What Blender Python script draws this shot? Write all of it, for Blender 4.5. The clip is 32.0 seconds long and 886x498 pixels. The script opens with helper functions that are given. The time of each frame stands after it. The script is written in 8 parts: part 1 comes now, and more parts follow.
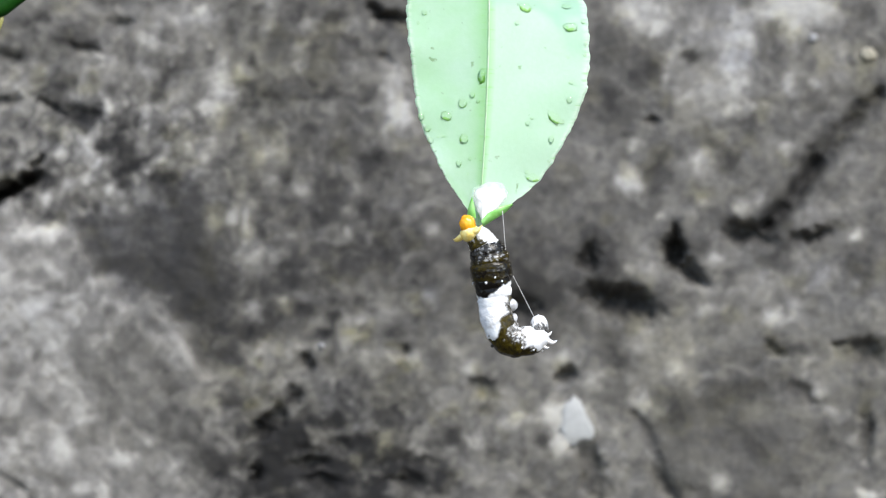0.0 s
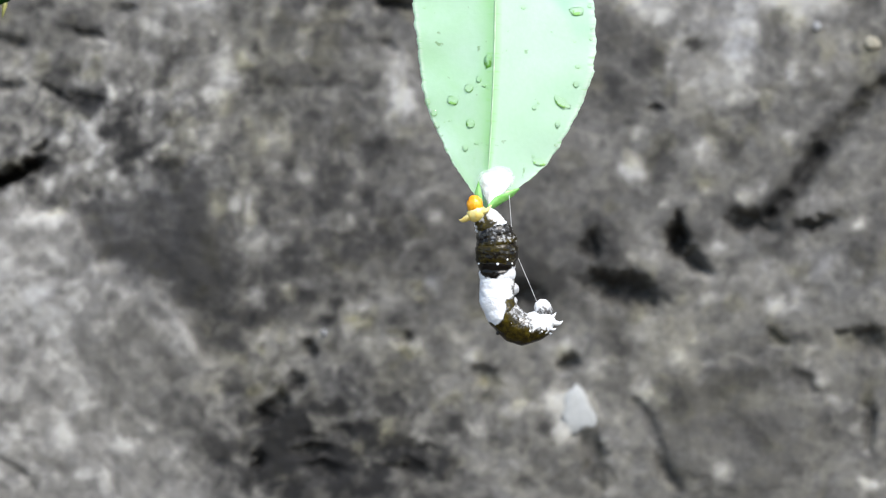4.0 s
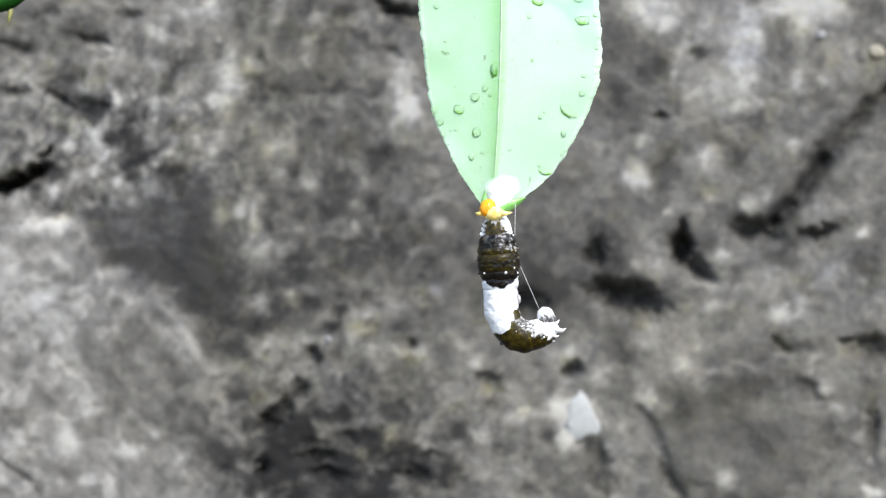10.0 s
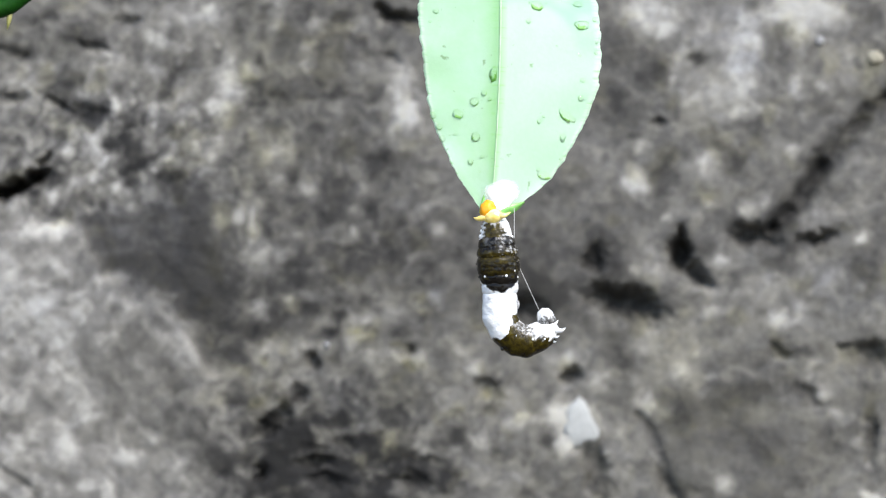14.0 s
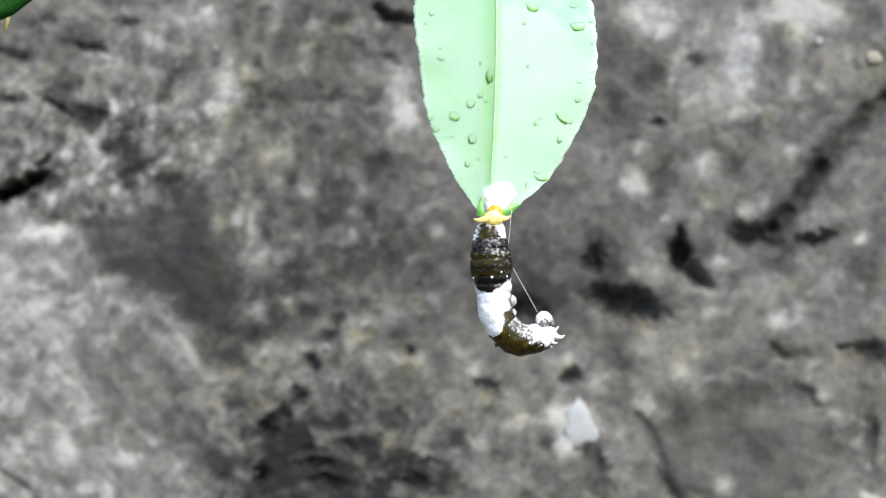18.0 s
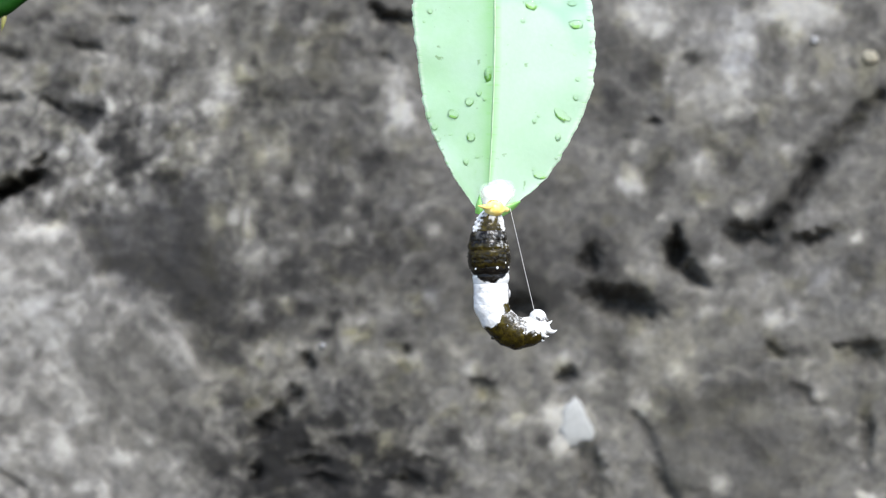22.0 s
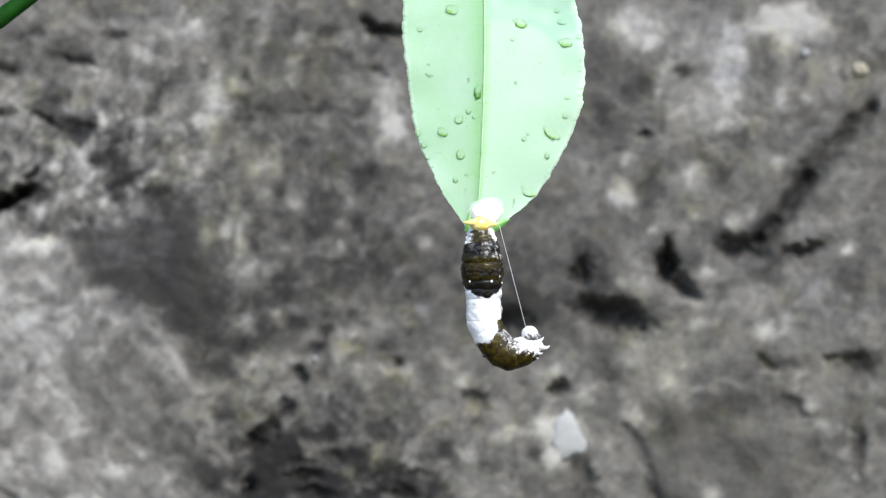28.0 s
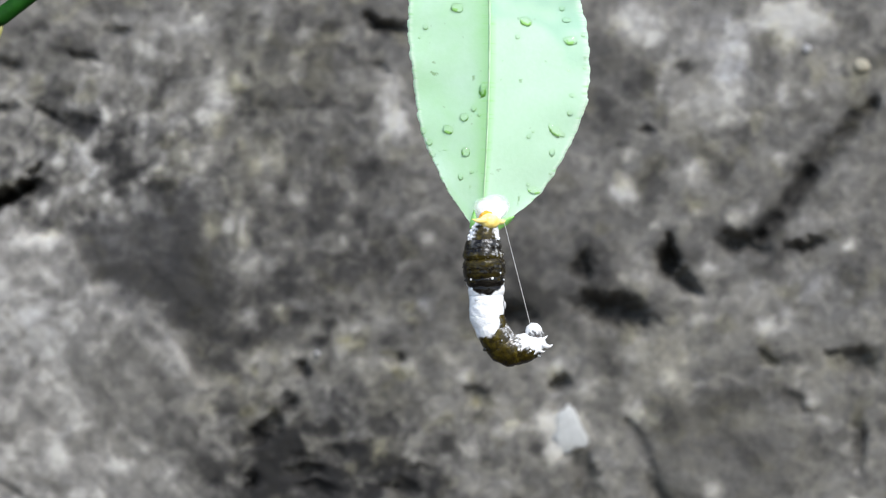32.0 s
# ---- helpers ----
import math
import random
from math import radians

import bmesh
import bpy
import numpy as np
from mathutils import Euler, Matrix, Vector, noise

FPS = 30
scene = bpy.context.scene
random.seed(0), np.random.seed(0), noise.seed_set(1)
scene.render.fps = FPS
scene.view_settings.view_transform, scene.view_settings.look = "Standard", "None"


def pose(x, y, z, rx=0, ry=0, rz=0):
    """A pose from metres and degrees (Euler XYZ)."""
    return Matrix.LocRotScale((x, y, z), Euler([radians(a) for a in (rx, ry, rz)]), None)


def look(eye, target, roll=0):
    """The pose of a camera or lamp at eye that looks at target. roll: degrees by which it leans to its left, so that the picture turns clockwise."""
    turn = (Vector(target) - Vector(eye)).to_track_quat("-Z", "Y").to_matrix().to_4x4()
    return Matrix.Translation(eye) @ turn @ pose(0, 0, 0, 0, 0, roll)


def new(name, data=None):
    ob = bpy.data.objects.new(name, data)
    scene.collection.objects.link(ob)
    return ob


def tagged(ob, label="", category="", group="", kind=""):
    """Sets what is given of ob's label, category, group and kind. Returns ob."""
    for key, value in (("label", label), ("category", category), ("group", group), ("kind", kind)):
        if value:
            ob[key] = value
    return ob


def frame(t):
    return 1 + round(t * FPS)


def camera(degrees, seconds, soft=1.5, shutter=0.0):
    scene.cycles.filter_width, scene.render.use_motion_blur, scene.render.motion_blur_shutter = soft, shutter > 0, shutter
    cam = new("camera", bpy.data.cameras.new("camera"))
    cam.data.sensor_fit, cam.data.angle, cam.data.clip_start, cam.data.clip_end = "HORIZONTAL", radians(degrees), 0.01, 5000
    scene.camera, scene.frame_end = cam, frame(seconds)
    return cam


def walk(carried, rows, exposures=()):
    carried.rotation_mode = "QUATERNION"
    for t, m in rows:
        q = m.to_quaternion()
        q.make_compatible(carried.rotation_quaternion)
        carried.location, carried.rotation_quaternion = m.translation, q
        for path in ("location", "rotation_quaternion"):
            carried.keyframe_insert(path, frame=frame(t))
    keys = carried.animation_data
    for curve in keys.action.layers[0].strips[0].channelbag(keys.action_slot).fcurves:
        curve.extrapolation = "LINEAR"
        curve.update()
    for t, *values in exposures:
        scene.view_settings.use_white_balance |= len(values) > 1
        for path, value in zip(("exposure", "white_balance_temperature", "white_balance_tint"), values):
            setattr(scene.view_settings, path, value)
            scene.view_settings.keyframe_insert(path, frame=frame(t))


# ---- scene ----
cam = camera(12, 32.0, soft=1.25)
walk(cam, [
    (0.0, look((0, -0.7492, 1.2), (0.00187, 0.4, 1.20076), -0.36)),
    (0.5, look((0, -0.7487, 1.2), (0.00139, 0.4, 1.20046), -0.29)),
    (1.0, look((0, -0.7500, 1.2), (0.00128, 0.4, 1.19854), -0.22)),
    (1.5, look((0, -0.7491, 1.2), (0.00225, 0.4, 1.19758), -0.24)),
    (2.0, look((0, -0.7486, 1.2), (0.00164, 0.4, 1.19767), -0.16)),
    (2.5, look((0, -0.7490, 1.2), (0.00142, 0.4, 1.19742), -0.18)),
    (3.0, look((0, -0.7487, 1.2), (0.00111, 0.4, 1.19717), -0.25)),
    (3.5, look((0, -0.7491, 1.2), (0.00073, 0.4, 1.19724), -0.19)),
    (5.5, look((0, -0.7484, 1.2), (0.00170, 0.4, 1.19833), -0.09)),
    (6.0, look((0, -0.7504, 1.2), (0.00080, 0.4, 1.20059), -0.05)),
    (6.5, look((0, -0.7501, 1.2), (0.00035, 0.4, 1.19856), 0.05)),
    (7.0, look((0, -0.7501, 1.2), (0.00163, 0.4, 1.19757), 0.07)),
    (7.5, look((0, -0.7501, 1.2), (0.00144, 0.4, 1.19804), 0.13)),
    (8.0, look((0, -0.7494, 1.2), (-0.00017, 0.4, 1.19767), 0.10)),
    (8.5, look((0, -0.7496, 1.2), (0.00045, 0.4, 1.19910), 0.10)),
    (9.0, look((0, -0.7495, 1.2), (-0.00004, 0.4, 1.19897), 0.05)),
    (9.5, look((0, -0.7495, 1.2), (-0.00037, 0.4, 1.19876), 0.05)),
    (10.0, look((0, -0.7500, 1.2), (-0.00012, 0.4, 1.19925), 0.01)),
    (10.5, look((0, -0.7489, 1.2), (-0.00039, 0.4, 1.19888), -0.04)),
    (11.0, look((0, -0.7486, 1.2), (-0.00021, 0.4, 1.19881), -0.10)),
    (11.5, look((0, -0.7493, 1.2), (-0.00021, 0.4, 1.19945), -0.07)),
    (12.0, look((0, -0.7498, 1.2), (-0.00014, 0.4, 1.19914), -0.12)),
    (12.5, look((0, -0.7492, 1.2), (0.00046, 0.4, 1.19929), -0.00)),
    (13.0, look((0, -0.7500, 1.2), (-0.00000, 0.4, 1.20000), 0.00)),
    (13.5, look((0, -0.7511, 1.2), (-0.00005, 0.4, 1.20043), 0.01)),
    (14.0, look((0, -0.7507, 1.2), (0.00023, 0.4, 1.20079), 0.01)),
    (14.5, look((0, -0.7503, 1.2), (0.00016, 0.4, 1.20066), -0.12)),
    (16.5, look((0, -0.7506, 1.2), (-0.00020, 0.4, 1.20111), -0.08)),
    (17.0, look((0, -0.7504, 1.2), (0.00006, 0.4, 1.20042), -0.07)),
    (17.5, look((0, -0.7494, 1.2), (0.00034, 0.4, 1.20011), -0.14)),
    (18.0, look((0, -0.7499, 1.2), (0.00053, 0.4, 1.20123), -0.12)),
    (18.5, look((0, -0.7503, 1.2), (0.00145, 0.4, 1.20274), -0.08)),
    (19.0, look((0, -0.7511, 1.2), (0.00200, 0.4, 1.20370), -0.05)),
    (19.5, look((0, -0.7501, 1.2), (0.00155, 0.4, 1.20155), -0.00)),
    (20.0, look((0, -0.7504, 1.2), (0.00120, 0.4, 1.20108), 0.00)),
    (20.5, look((0, -0.7515, 1.2), (0.00149, 0.4, 1.20155), -0.01)),
    (21.0, look((0, -0.7504, 1.2), (0.00199, 0.4, 1.20077), 0.02)),
    (21.5, look((0, -0.7505, 1.2), (0.00165, 0.4, 1.20089), -0.08)),
    (22.0, look((0, -0.7504, 1.2), (0.00155, 0.4, 1.20093), -0.10)),
    (22.5, look((0, -0.7516, 1.2), (0.00159, 0.4, 1.20180), -0.11)),
    (23.0, look((0, -0.7524, 1.2), (0.00178, 0.4, 1.20502), -0.19)),
    (23.5, look((0, -0.7530, 1.2), (0.00154, 0.4, 1.20512), -0.32)),
    (24.0, look((0, -0.7530, 1.2), (0.00219, 0.4, 1.20608), -0.27)),
    (24.5, look((0, -0.7541, 1.2), (0.00219, 0.4, 1.20655), -0.28)),
    (25.0, look((0, -0.7530, 1.2), (0.00270, 0.4, 1.20427), -0.22)),
    (25.5, look((0, -0.7531, 1.2), (0.00319, 0.4, 1.20187), -0.23)),
    (27.5, look((0, -0.7532, 1.2), (0.00342, 0.4, 1.20556), -0.38)),
    (28.0, look((0, -0.7525, 1.2), (0.00384, 0.4, 1.20443), -0.26)),
    (28.5, look((0, -0.7531, 1.2), (0.00283, 0.4, 1.20314), -0.17)),
    (29.0, look((0, -0.7525, 1.2), (0.00336, 0.4, 1.20040), -0.20)),
    (29.5, look((0, -0.7525, 1.2), (0.00336, 0.4, 1.19898), -0.20)),
    (30.0, look((0, -0.7527, 1.2), (0.00312, 0.4, 1.19820), -0.19)),
    (30.5, look((0, -0.7523, 1.2), (0.00313, 0.4, 1.19945), -0.23)),
    (31.0, look((0, -0.7526, 1.2), (0.00315, 0.4, 1.20081), -0.23)),
    (31.5, look((0, -0.7532, 1.2), (0.00365, 0.4, 1.20206), -0.18)),
    (32.0, look((0, -0.7554, 1.2), (0.00320, 0.4, 1.20315), -0.18)),
], exposures=[(0.0, 0.81), (3.5, 0.83), (6.0, 0.86), (8.0, 0.90), (9.0, 0.97), (10.0, 0.96), (11.0, 0.93), (13.0, 0.95), (17.0, 0.93), (20.0, 0.875), (25.0, 0.835), (28.0, 0.80), (31.0, 0.755), (32.0, 0.755)])
cam.data.dof.use_dof, cam.data.dof.focus_distance, cam.data.dof.aperture_fstop = True, 0.748, 53

# ---- light: bright hazy day, soft sun from high behind the viewer's right ----
world = bpy.data.worlds.new("world")
scene.world = world
world.use_nodes = True
SUN_HEIGHT, SUN_TURN = 48, 152
sky = world.node_tree.nodes.new("ShaderNodeTexSky")
sky.sky_type, sky.sun_disc = "NISHITA", False
sky.sun_elevation, sky.sun_rotation = radians(SUN_HEIGHT), radians(SUN_TURN)
back = world.node_tree.nodes["Background"]
back.inputs["Strength"].default_value = 0.15
world.node_tree.links.new(sky.outputs[0], back.inputs["Color"])
sun = new("sun", bpy.data.lights.new("sun", "SUN"))
sun.data.energy, sun.data.angle, sun.data.color = 2.2, radians(26), (1.0, 0.96, 0.91)
a, h = radians(SUN_TURN), radians(SUN_HEIGHT)
way = Vector((math.sin(a) * math.cos(h), math.cos(a) * math.cos(h), math.sin(h)))
sun.matrix_world = look(way * 5, (0, 0, 0))


# ---- materials ----
class Nodes:
    """Short names for building a node material."""

    def __init__(self, name):
        self.m = bpy.data.materials.new(name)
        self.m.use_nodes = True
        self.t = self.m.node_tree
        self.bsdf = self.t.nodes["Principled BSDF"]

    def add(self, kind, **values):
        n = self.t.nodes.new("ShaderNode" + kind)
        for k, v in values.items():
            n.inputs[k].default_value = v
        return n

    def link(self, a, b):
        self.t.links.new(a, b)

    def coords(self, local=True):
        return self.add("TexCoord").outputs["Object" if local else "Generated"]

    def noise(self, scale, detail=4.0, rough=0.6, distort=0.0, at=None):
        n = self.add("TexNoise", Scale=scale, Detail=detail, Roughness=rough, Distortion=distort)
        self.link(at or self.coords(), n.inputs["Vector"])
        return n.outputs["Fac"]

    def ramp(self, fac, *stops):
        n = self.add("ValToRGB")
        e = n.color_ramp.elements
        while len(e) < len(stops):
            e.new(0.5)
        for i, (p, c) in enumerate(stops):
            e[i].position, e[i].color = p, (*c, 1) if len(c) == 3 else c
        self.link(fac, n.inputs["Fac"])
        return n.outputs["Color"]

    def mix(self, fac, a, b, blend="MIX"):
        n = self.t.nodes.new("ShaderNodeMix")
        n.data_type, n.blend_type = "RGBA", blend
        for v, i in ((fac, 0), (a, 6), (b, 7)):
            if isinstance(v, (int, float)):
                n.inputs[i].default_value = v
            elif isinstance(v, tuple):
                n.inputs[i].default_value = (*v, 1)
            else:
                self.link(v, n.inputs[i])
        return n.outputs[2]

    def attribute(self, name):
        n = self.add("Attribute")
        n.attribute_name = name
        return n

    def bump(self, height, strength, distance):
        n = self.add("Bump", Strength=strength, Distance=distance)
        self.link(height, n.inputs["Height"])
        self.link(n.outputs["Normal"], self.bsdf.inputs["Normal"])

    def set(self, **values):
        for k, v in values.items():
            self.bsdf.inputs[k.replace("_", " ")].default_value = v
        return self


def stone_material():
    n = Nodes("weathered_stone")
    at = n.add("Separate" + "Color")
    stain_shade = n.attribute("stain_shade")
    n.link(stain_shade.outputs["Color"], at.inputs[0])
    surface_tone, ochre, blue = at.outputs
    fine = n.noise(1300, 4, 0.65)
    grain = n.add("Math")
    grain.operation = "MULTIPLY_ADD"
    grain.inputs[1].default_value = 0.30
    n.link(fine, grain.inputs[0])
    rough = n.add("Math")
    rough.operation = "MULTIPLY_ADD"
    n.link(n.noise(26, 6, 0.6), rough.inputs[0])
    n.link(stain_shade.outputs["Alpha"], rough.inputs[1])
    n.link(surface_tone, rough.inputs[2])
    n.link(rough.outputs[0], grain.inputs[2])
    body = n.ramp(grain.outputs[0], (0.20, (0.012, 0.0114, 0.0108)), (0.42, (0.041, 0.0388, 0.0352)), (0.60, (0.101, 0.0955, 0.0858)), (0.78, (0.191, 0.181, 0.1635)),
                  (1.0, (0.41, 0.395, 0.362)))
    body = n.mix(ochre, body, n.mix(1.0, body, (1.06, 1.02, 0.56), "MULTIPLY"))
    body = n.mix(blue, body, n.mix(1.0, body, (0.93, 0.97, 1.10), "MULTIPLY"))
    n.link(body, n.bsdf.inputs["Base Color"])
    n.set(Roughness=0.8, Specular_IOR_Level=0.3)
    n.bump(fine, 0.25, 0.0005)
    return n.m


def soil_material():
    n = Nodes("damp_soil")
    n.link(n.ramp(n.noise(9, 8, 0.7), (0.3, (0.05, 0.04, 0.03)), (0.7, (0.13, 0.105, 0.08))), n.bsdf.inputs["Base Color"])
    n.set(Roughness=0.95)
    n.bump(n.noise(40, 6, 0.7), 0.6, 0.02)
    return n.m


def pebble_material(name, tint):
    n = Nodes(name)
    f = n.noise(700, 4, 0.6)
    n.link(n.ramp(f, (0.3, tuple(c * 0.8 for c in tint)), (0.7, tint)), n.bsdf.inputs["Base Color"])
    n.set(Roughness=0.7)
    n.bump(f, 0.4, 0.0004)
    return n.m


def leaf_material():
    n = Nodes("leaf_underside")
    cloud = n.noise(110, 3, 0.5)
    cell = n.noise(1300, 3, 0.6)
    c = n.ramp(cloud, (0.3, (0.550, 0.80, 0.570)), (0.7, (0.608, 0.84, 0.637)))
    c = n.mix(0.12, c, n.ramp(cell, (0.35, (0.40, 0.70, 0.38)), (0.65, (0.60, 0.86, 0.63))))
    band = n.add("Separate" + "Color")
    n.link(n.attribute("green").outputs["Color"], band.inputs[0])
    # green tint for the half that lacks the sky's gloss
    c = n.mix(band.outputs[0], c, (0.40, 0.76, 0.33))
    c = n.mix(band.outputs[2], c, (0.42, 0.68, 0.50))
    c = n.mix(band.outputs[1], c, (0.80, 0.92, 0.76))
    c = n.mix(n.ramp(n.noise(620, 2, 0.5), (0.70, (0, 0, 0)), (0.76, (0.7, 0.7, 0.7))), c, (0.20, 0.36, 0.14))
    n.link(c, n.bsdf.inputs["Base Color"])
    n.set(Roughness=0.34, Specular_IOR_Level=0.55)
    n.bump(cell, 0.12, 0.0002)
    leafy = n.add("BsdfTranslucent")
    n.link(n.mix(0.0, (0.35, 0.62, 0.2), (0, 0, 0)), leafy.inputs["Color"])
    mix = n.add("MixShader", Fac=0.16)
    n.link(n.bsdf.outputs[0], mix.inputs[1])
    n.link(leafy.outputs[0], mix.inputs[2])
    n.link(mix.outputs[0], n.t.nodes["Material Output"].inputs["Surface"])
    return n.m


def plain_material(name, low, high, scale, rough, bump=0.2, spec=0.5, distance=0.0002, sub=0.0):
    n = Nodes(name)
    f = n.noise(scale, 4, 0.6)
    n.link(n.ramp(f, (0.32, low), (0.68, high)), n.bsdf.inputs["Base Color"])
    n.set(Roughness=rough, Specular_IOR_Level=spec, Subsurface_Weight=sub)
    n.bsdf.inputs["Subsurface Radius"].default_value = (0.001, 0.0007, 0.0005)
    n.bump(f, bump, distance)
    return n.m


def skin_material():
    """Wet skin: olive brown to near black, grey and sheer on the belly, enamel white where the pattern says so."""
    n = Nodes("creature_skin")
    sep = n.add("Separate" + "Color")
    n.link(n.attribute("pattern").outputs["Color"], sep.inputs[0])
    white, olive, grey = sep.outputs
    grain = n.noise(700, 4, 0.65)
    fine = n.noise(3200, 3, 0.6)
    dark = n.ramp(fine, (0.3, (0.0025, 0.0022, 0.002)), (0.7, (0.010, 0.008, 0.006)))
    brown = n.ramp(grain, (0.30, (0.018, 0.013, 0.002)), (0.50, (0.048, 0.035, 0.003)), (0.72, (0.105, 0.080, 0.007)))
    c = n.mix(olive, dark, brown)
    c = n.mix(grey, c, n.ramp(grain, (0.36, (0.03, 0.027, 0.024)), (0.52, (0.17, 0.165, 0.155)), (0.66, (0.50, 0.50, 0.49))))
    c = n.mix(white, c, n.ramp(grain, (0.3, (0.86, 0.87, 0.88)), (0.7, (0.93, 0.93, 0.92))))
    n.link(c, n.bsdf.inputs["Base Color"])
    n.set(Roughness=0.16, Specular_IOR_Level=0.26, Subsurface_Weight=0.03)
    n.bsdf.inputs["Subsurface Radius"].default_value = (0.0006, 0.0005, 0.0004)
    n.bump(grain, 0.6, 0.0003)
    return n.m


def water_material(name="water", tint=(0.985, 1.0, 0.955, 1), bend=1.22):
    """A clear film of water: what lies under it shows through, and the surface mirrors by its slope."""
    n = Nodes(name)
    clear = n.add("BsdfTransparent")
    clear.inputs["Color"].default_value = tint
    gloss = n.add("BsdfGlossy", Roughness=0.04)
    mirror = n.add("Fresnel", IOR=bend)
    mix = n.add("MixShader")
    n.link(mirror.outputs[0], mix.inputs[0])
    n.link(clear.outputs[0], mix.inputs[1])
    n.link(gloss.outputs[0], mix.inputs[2])
    n.link(mix.outputs[0], n.t.nodes["Material Output"].inputs["Surface"])
    return n.m


def rim_material():
    """The steep side of a bead, tinted to stand in for the leaf's green bent through it."""
    return water_material("water_rim", (0.72, 0.90, 0.46, 1), 1.26)


RIM = rim_material()
STONE, SOIL, LEAF, SKIN, WATER = stone_material(), soil_material(), leaf_material(), skin_material(), water_material()
PALE_STONE = pebble_material("pale_pebble", (0.30, 0.30, 0.30))
WHITE_STONE = pebble_material("white_pebble", (0.43, 0.435, 0.42))
CREAM_STONE = pebble_material("cream_pebble", (0.36, 0.33, 0.25))
RIB = plain_material("leaf_rib", (0.40, 0.62, 0.30), (0.66, 0.84, 0.60), 420, 0.4)
FOLD = plain_material("leaf_upper_side", (0.18, 0.50, 0.09), (0.36, 0.70, 0.24), 500, 0.25)
TWIG = plain_material("green_twig", (0.003, 0.032, 0.0015), (0.009, 0.070, 0.004), 260, 0.6, 0.2, 0.15)
THORN = plain_material("thorn", (0.30, 0.30, 0.08), (0.45, 0.42, 0.16), 500, 0.4)


def sheen_material():
    """A bright sheen painted as white, dense in the middle and sheer towards the rim."""
    n = Nodes("white_sheen")
    f = n.noise(1200, 4, 0.6)
    n.link(n.ramp(f, (0.3, (0.82, 0.84, 0.82)), (0.7, (0.92, 0.92, 0.92))), n.bsdf.inputs["Base Color"])
    n.set(Roughness=0.35)
    n.bump(f, 0.3, 0.0002)
    sep = n.add("Separate" + "Color")
    n.link(n.attribute("sheen_fade").outputs["Color"], sep.inputs[0])
    sheer = n.add("BsdfTransparent")
    mix = n.add("MixShader")
    n.link(sep.outputs[0], mix.inputs[0])
    n.link(sheer.outputs[0], mix.inputs[1])
    n.link(n.bsdf.outputs[0], mix.inputs[2])
    n.link(mix.outputs[0], n.t.nodes["Material Output"].inputs["Surface"])
    return n.m


SHEEN = sheen_material()
THREAD = plain_material("silk_strand", (0.42, 0.41, 0.40), (0.66, 0.65, 0.64), 900, 0.4)
ORANGE = plain_material("orange_gland", (0.90, 0.30, 0.008), (0.97, 0.48, 0.02), 500, 0.18, 0.2, sub=0.1)
YELLOW = plain_material("yellow_horn", (0.98, 0.66, 0.08), (0.98, 0.90, 0.46), 420, 0.14, 0.4, sub=0.1)
ENAMEL = plain_material("white_horn", (0.78, 0.79, 0.79), (0.88, 0.88, 0.88), 1500, 0.25)
PEARL = plain_material("pearl_grey_skin", (0.36, 0.36, 0.36), (0.62, 0.62, 0.63), 1500, 0.25)

S = 0.00010055          # metres in one unit of the plan at the leaf's depth
DEEP = 0.4              # the wall's face


def plan(x, y, depth=0.0):
    """Place of a point of the plan (units from the view's upper left) on the plane at that depth."""
    f = S * (0.75 + depth) / 0.75
    return (x - 784) * f, depth, 1.2 - (y - 441) * f


def finish(name, bm, material, parent=None, label=""):
    me = bpy.data.meshes.new(name)
    bm.normal_update()
    bm.to_mesh(me)
    bm.free()
    me.materials.append(material)
    for p in me.polygons:
        p.use_smooth = True
    ob = new(name, me)
    if parent:
        ob.parent = parent
    if label:
        ob["label"] = label
    return ob


part = finish


# ---- smooth lattice noise over arrays ----
TABLE = np.random.RandomState(7).rand(256, 256)


def lattice(x, z, seed=0):
    x, z = x + seed * 17.31, z + seed * 9.77
    i, j = np.floor(x).astype(int), np.floor(z).astype(int)
    u, v = x - i, z - j
    u, v = u * u * (3 - 2 * u), v * v * (3 - 2 * v)
    k = lambda p, q: TABLE[(i + p) % 256, (j + q) % 256]
    return (k(0, 0) * (1 - u) + k(1, 0) * u) * (1 - v) + (k(0, 1) * (1 - u) + k(1, 1) * u) * v


def cloud(x, z, size, octaves=4, seed=0, gain=0.55):
    total, amount, f = 0, 1.0, 1.0 / size
    norm = 0
    for o in range(octaves):
        c, s = math.cos(o * 1.1 + seed), math.sin(o * 1.1 + seed)
        total = total + amount * lattice((x * c - z * s) * f, (x * s + z * c) * f, seed + o * 3)
        norm += amount
        amount, f = amount * gain, f * 2.03
    return (total / norm - 0.5) / 0.15


# ---- the wall: one weathered rock face, in units of the plan at its depth ----
# pits and crevices: x, y, half length, half width, lean (degrees clockwise), depth in mm
PITS_A = [(12, 329, 36, 8, -20, 18), (52, 314, 26, 8, -6, 18), (82, 284, 11, 6, -60, 5), (1205, 442, 12, 24, 4, 10), (1232, 481, 26, 10, 36, 9),
          (1112, 532, 47, 18, 14, 11), (1150, 546, 20, 11, 10, 8), (1058, 458, 14, 17, 0, 7), (1334, 415, 30, 13, 6, 9), (1446, 415, 26, 8, -14, 6),
          (930, 546, 25, 20, 10, 6), (715, 30, 28, 9, 10, 8), (492, 733, 26, 7, -52, 5), (472, 752, 12, 7, 0, 4)]
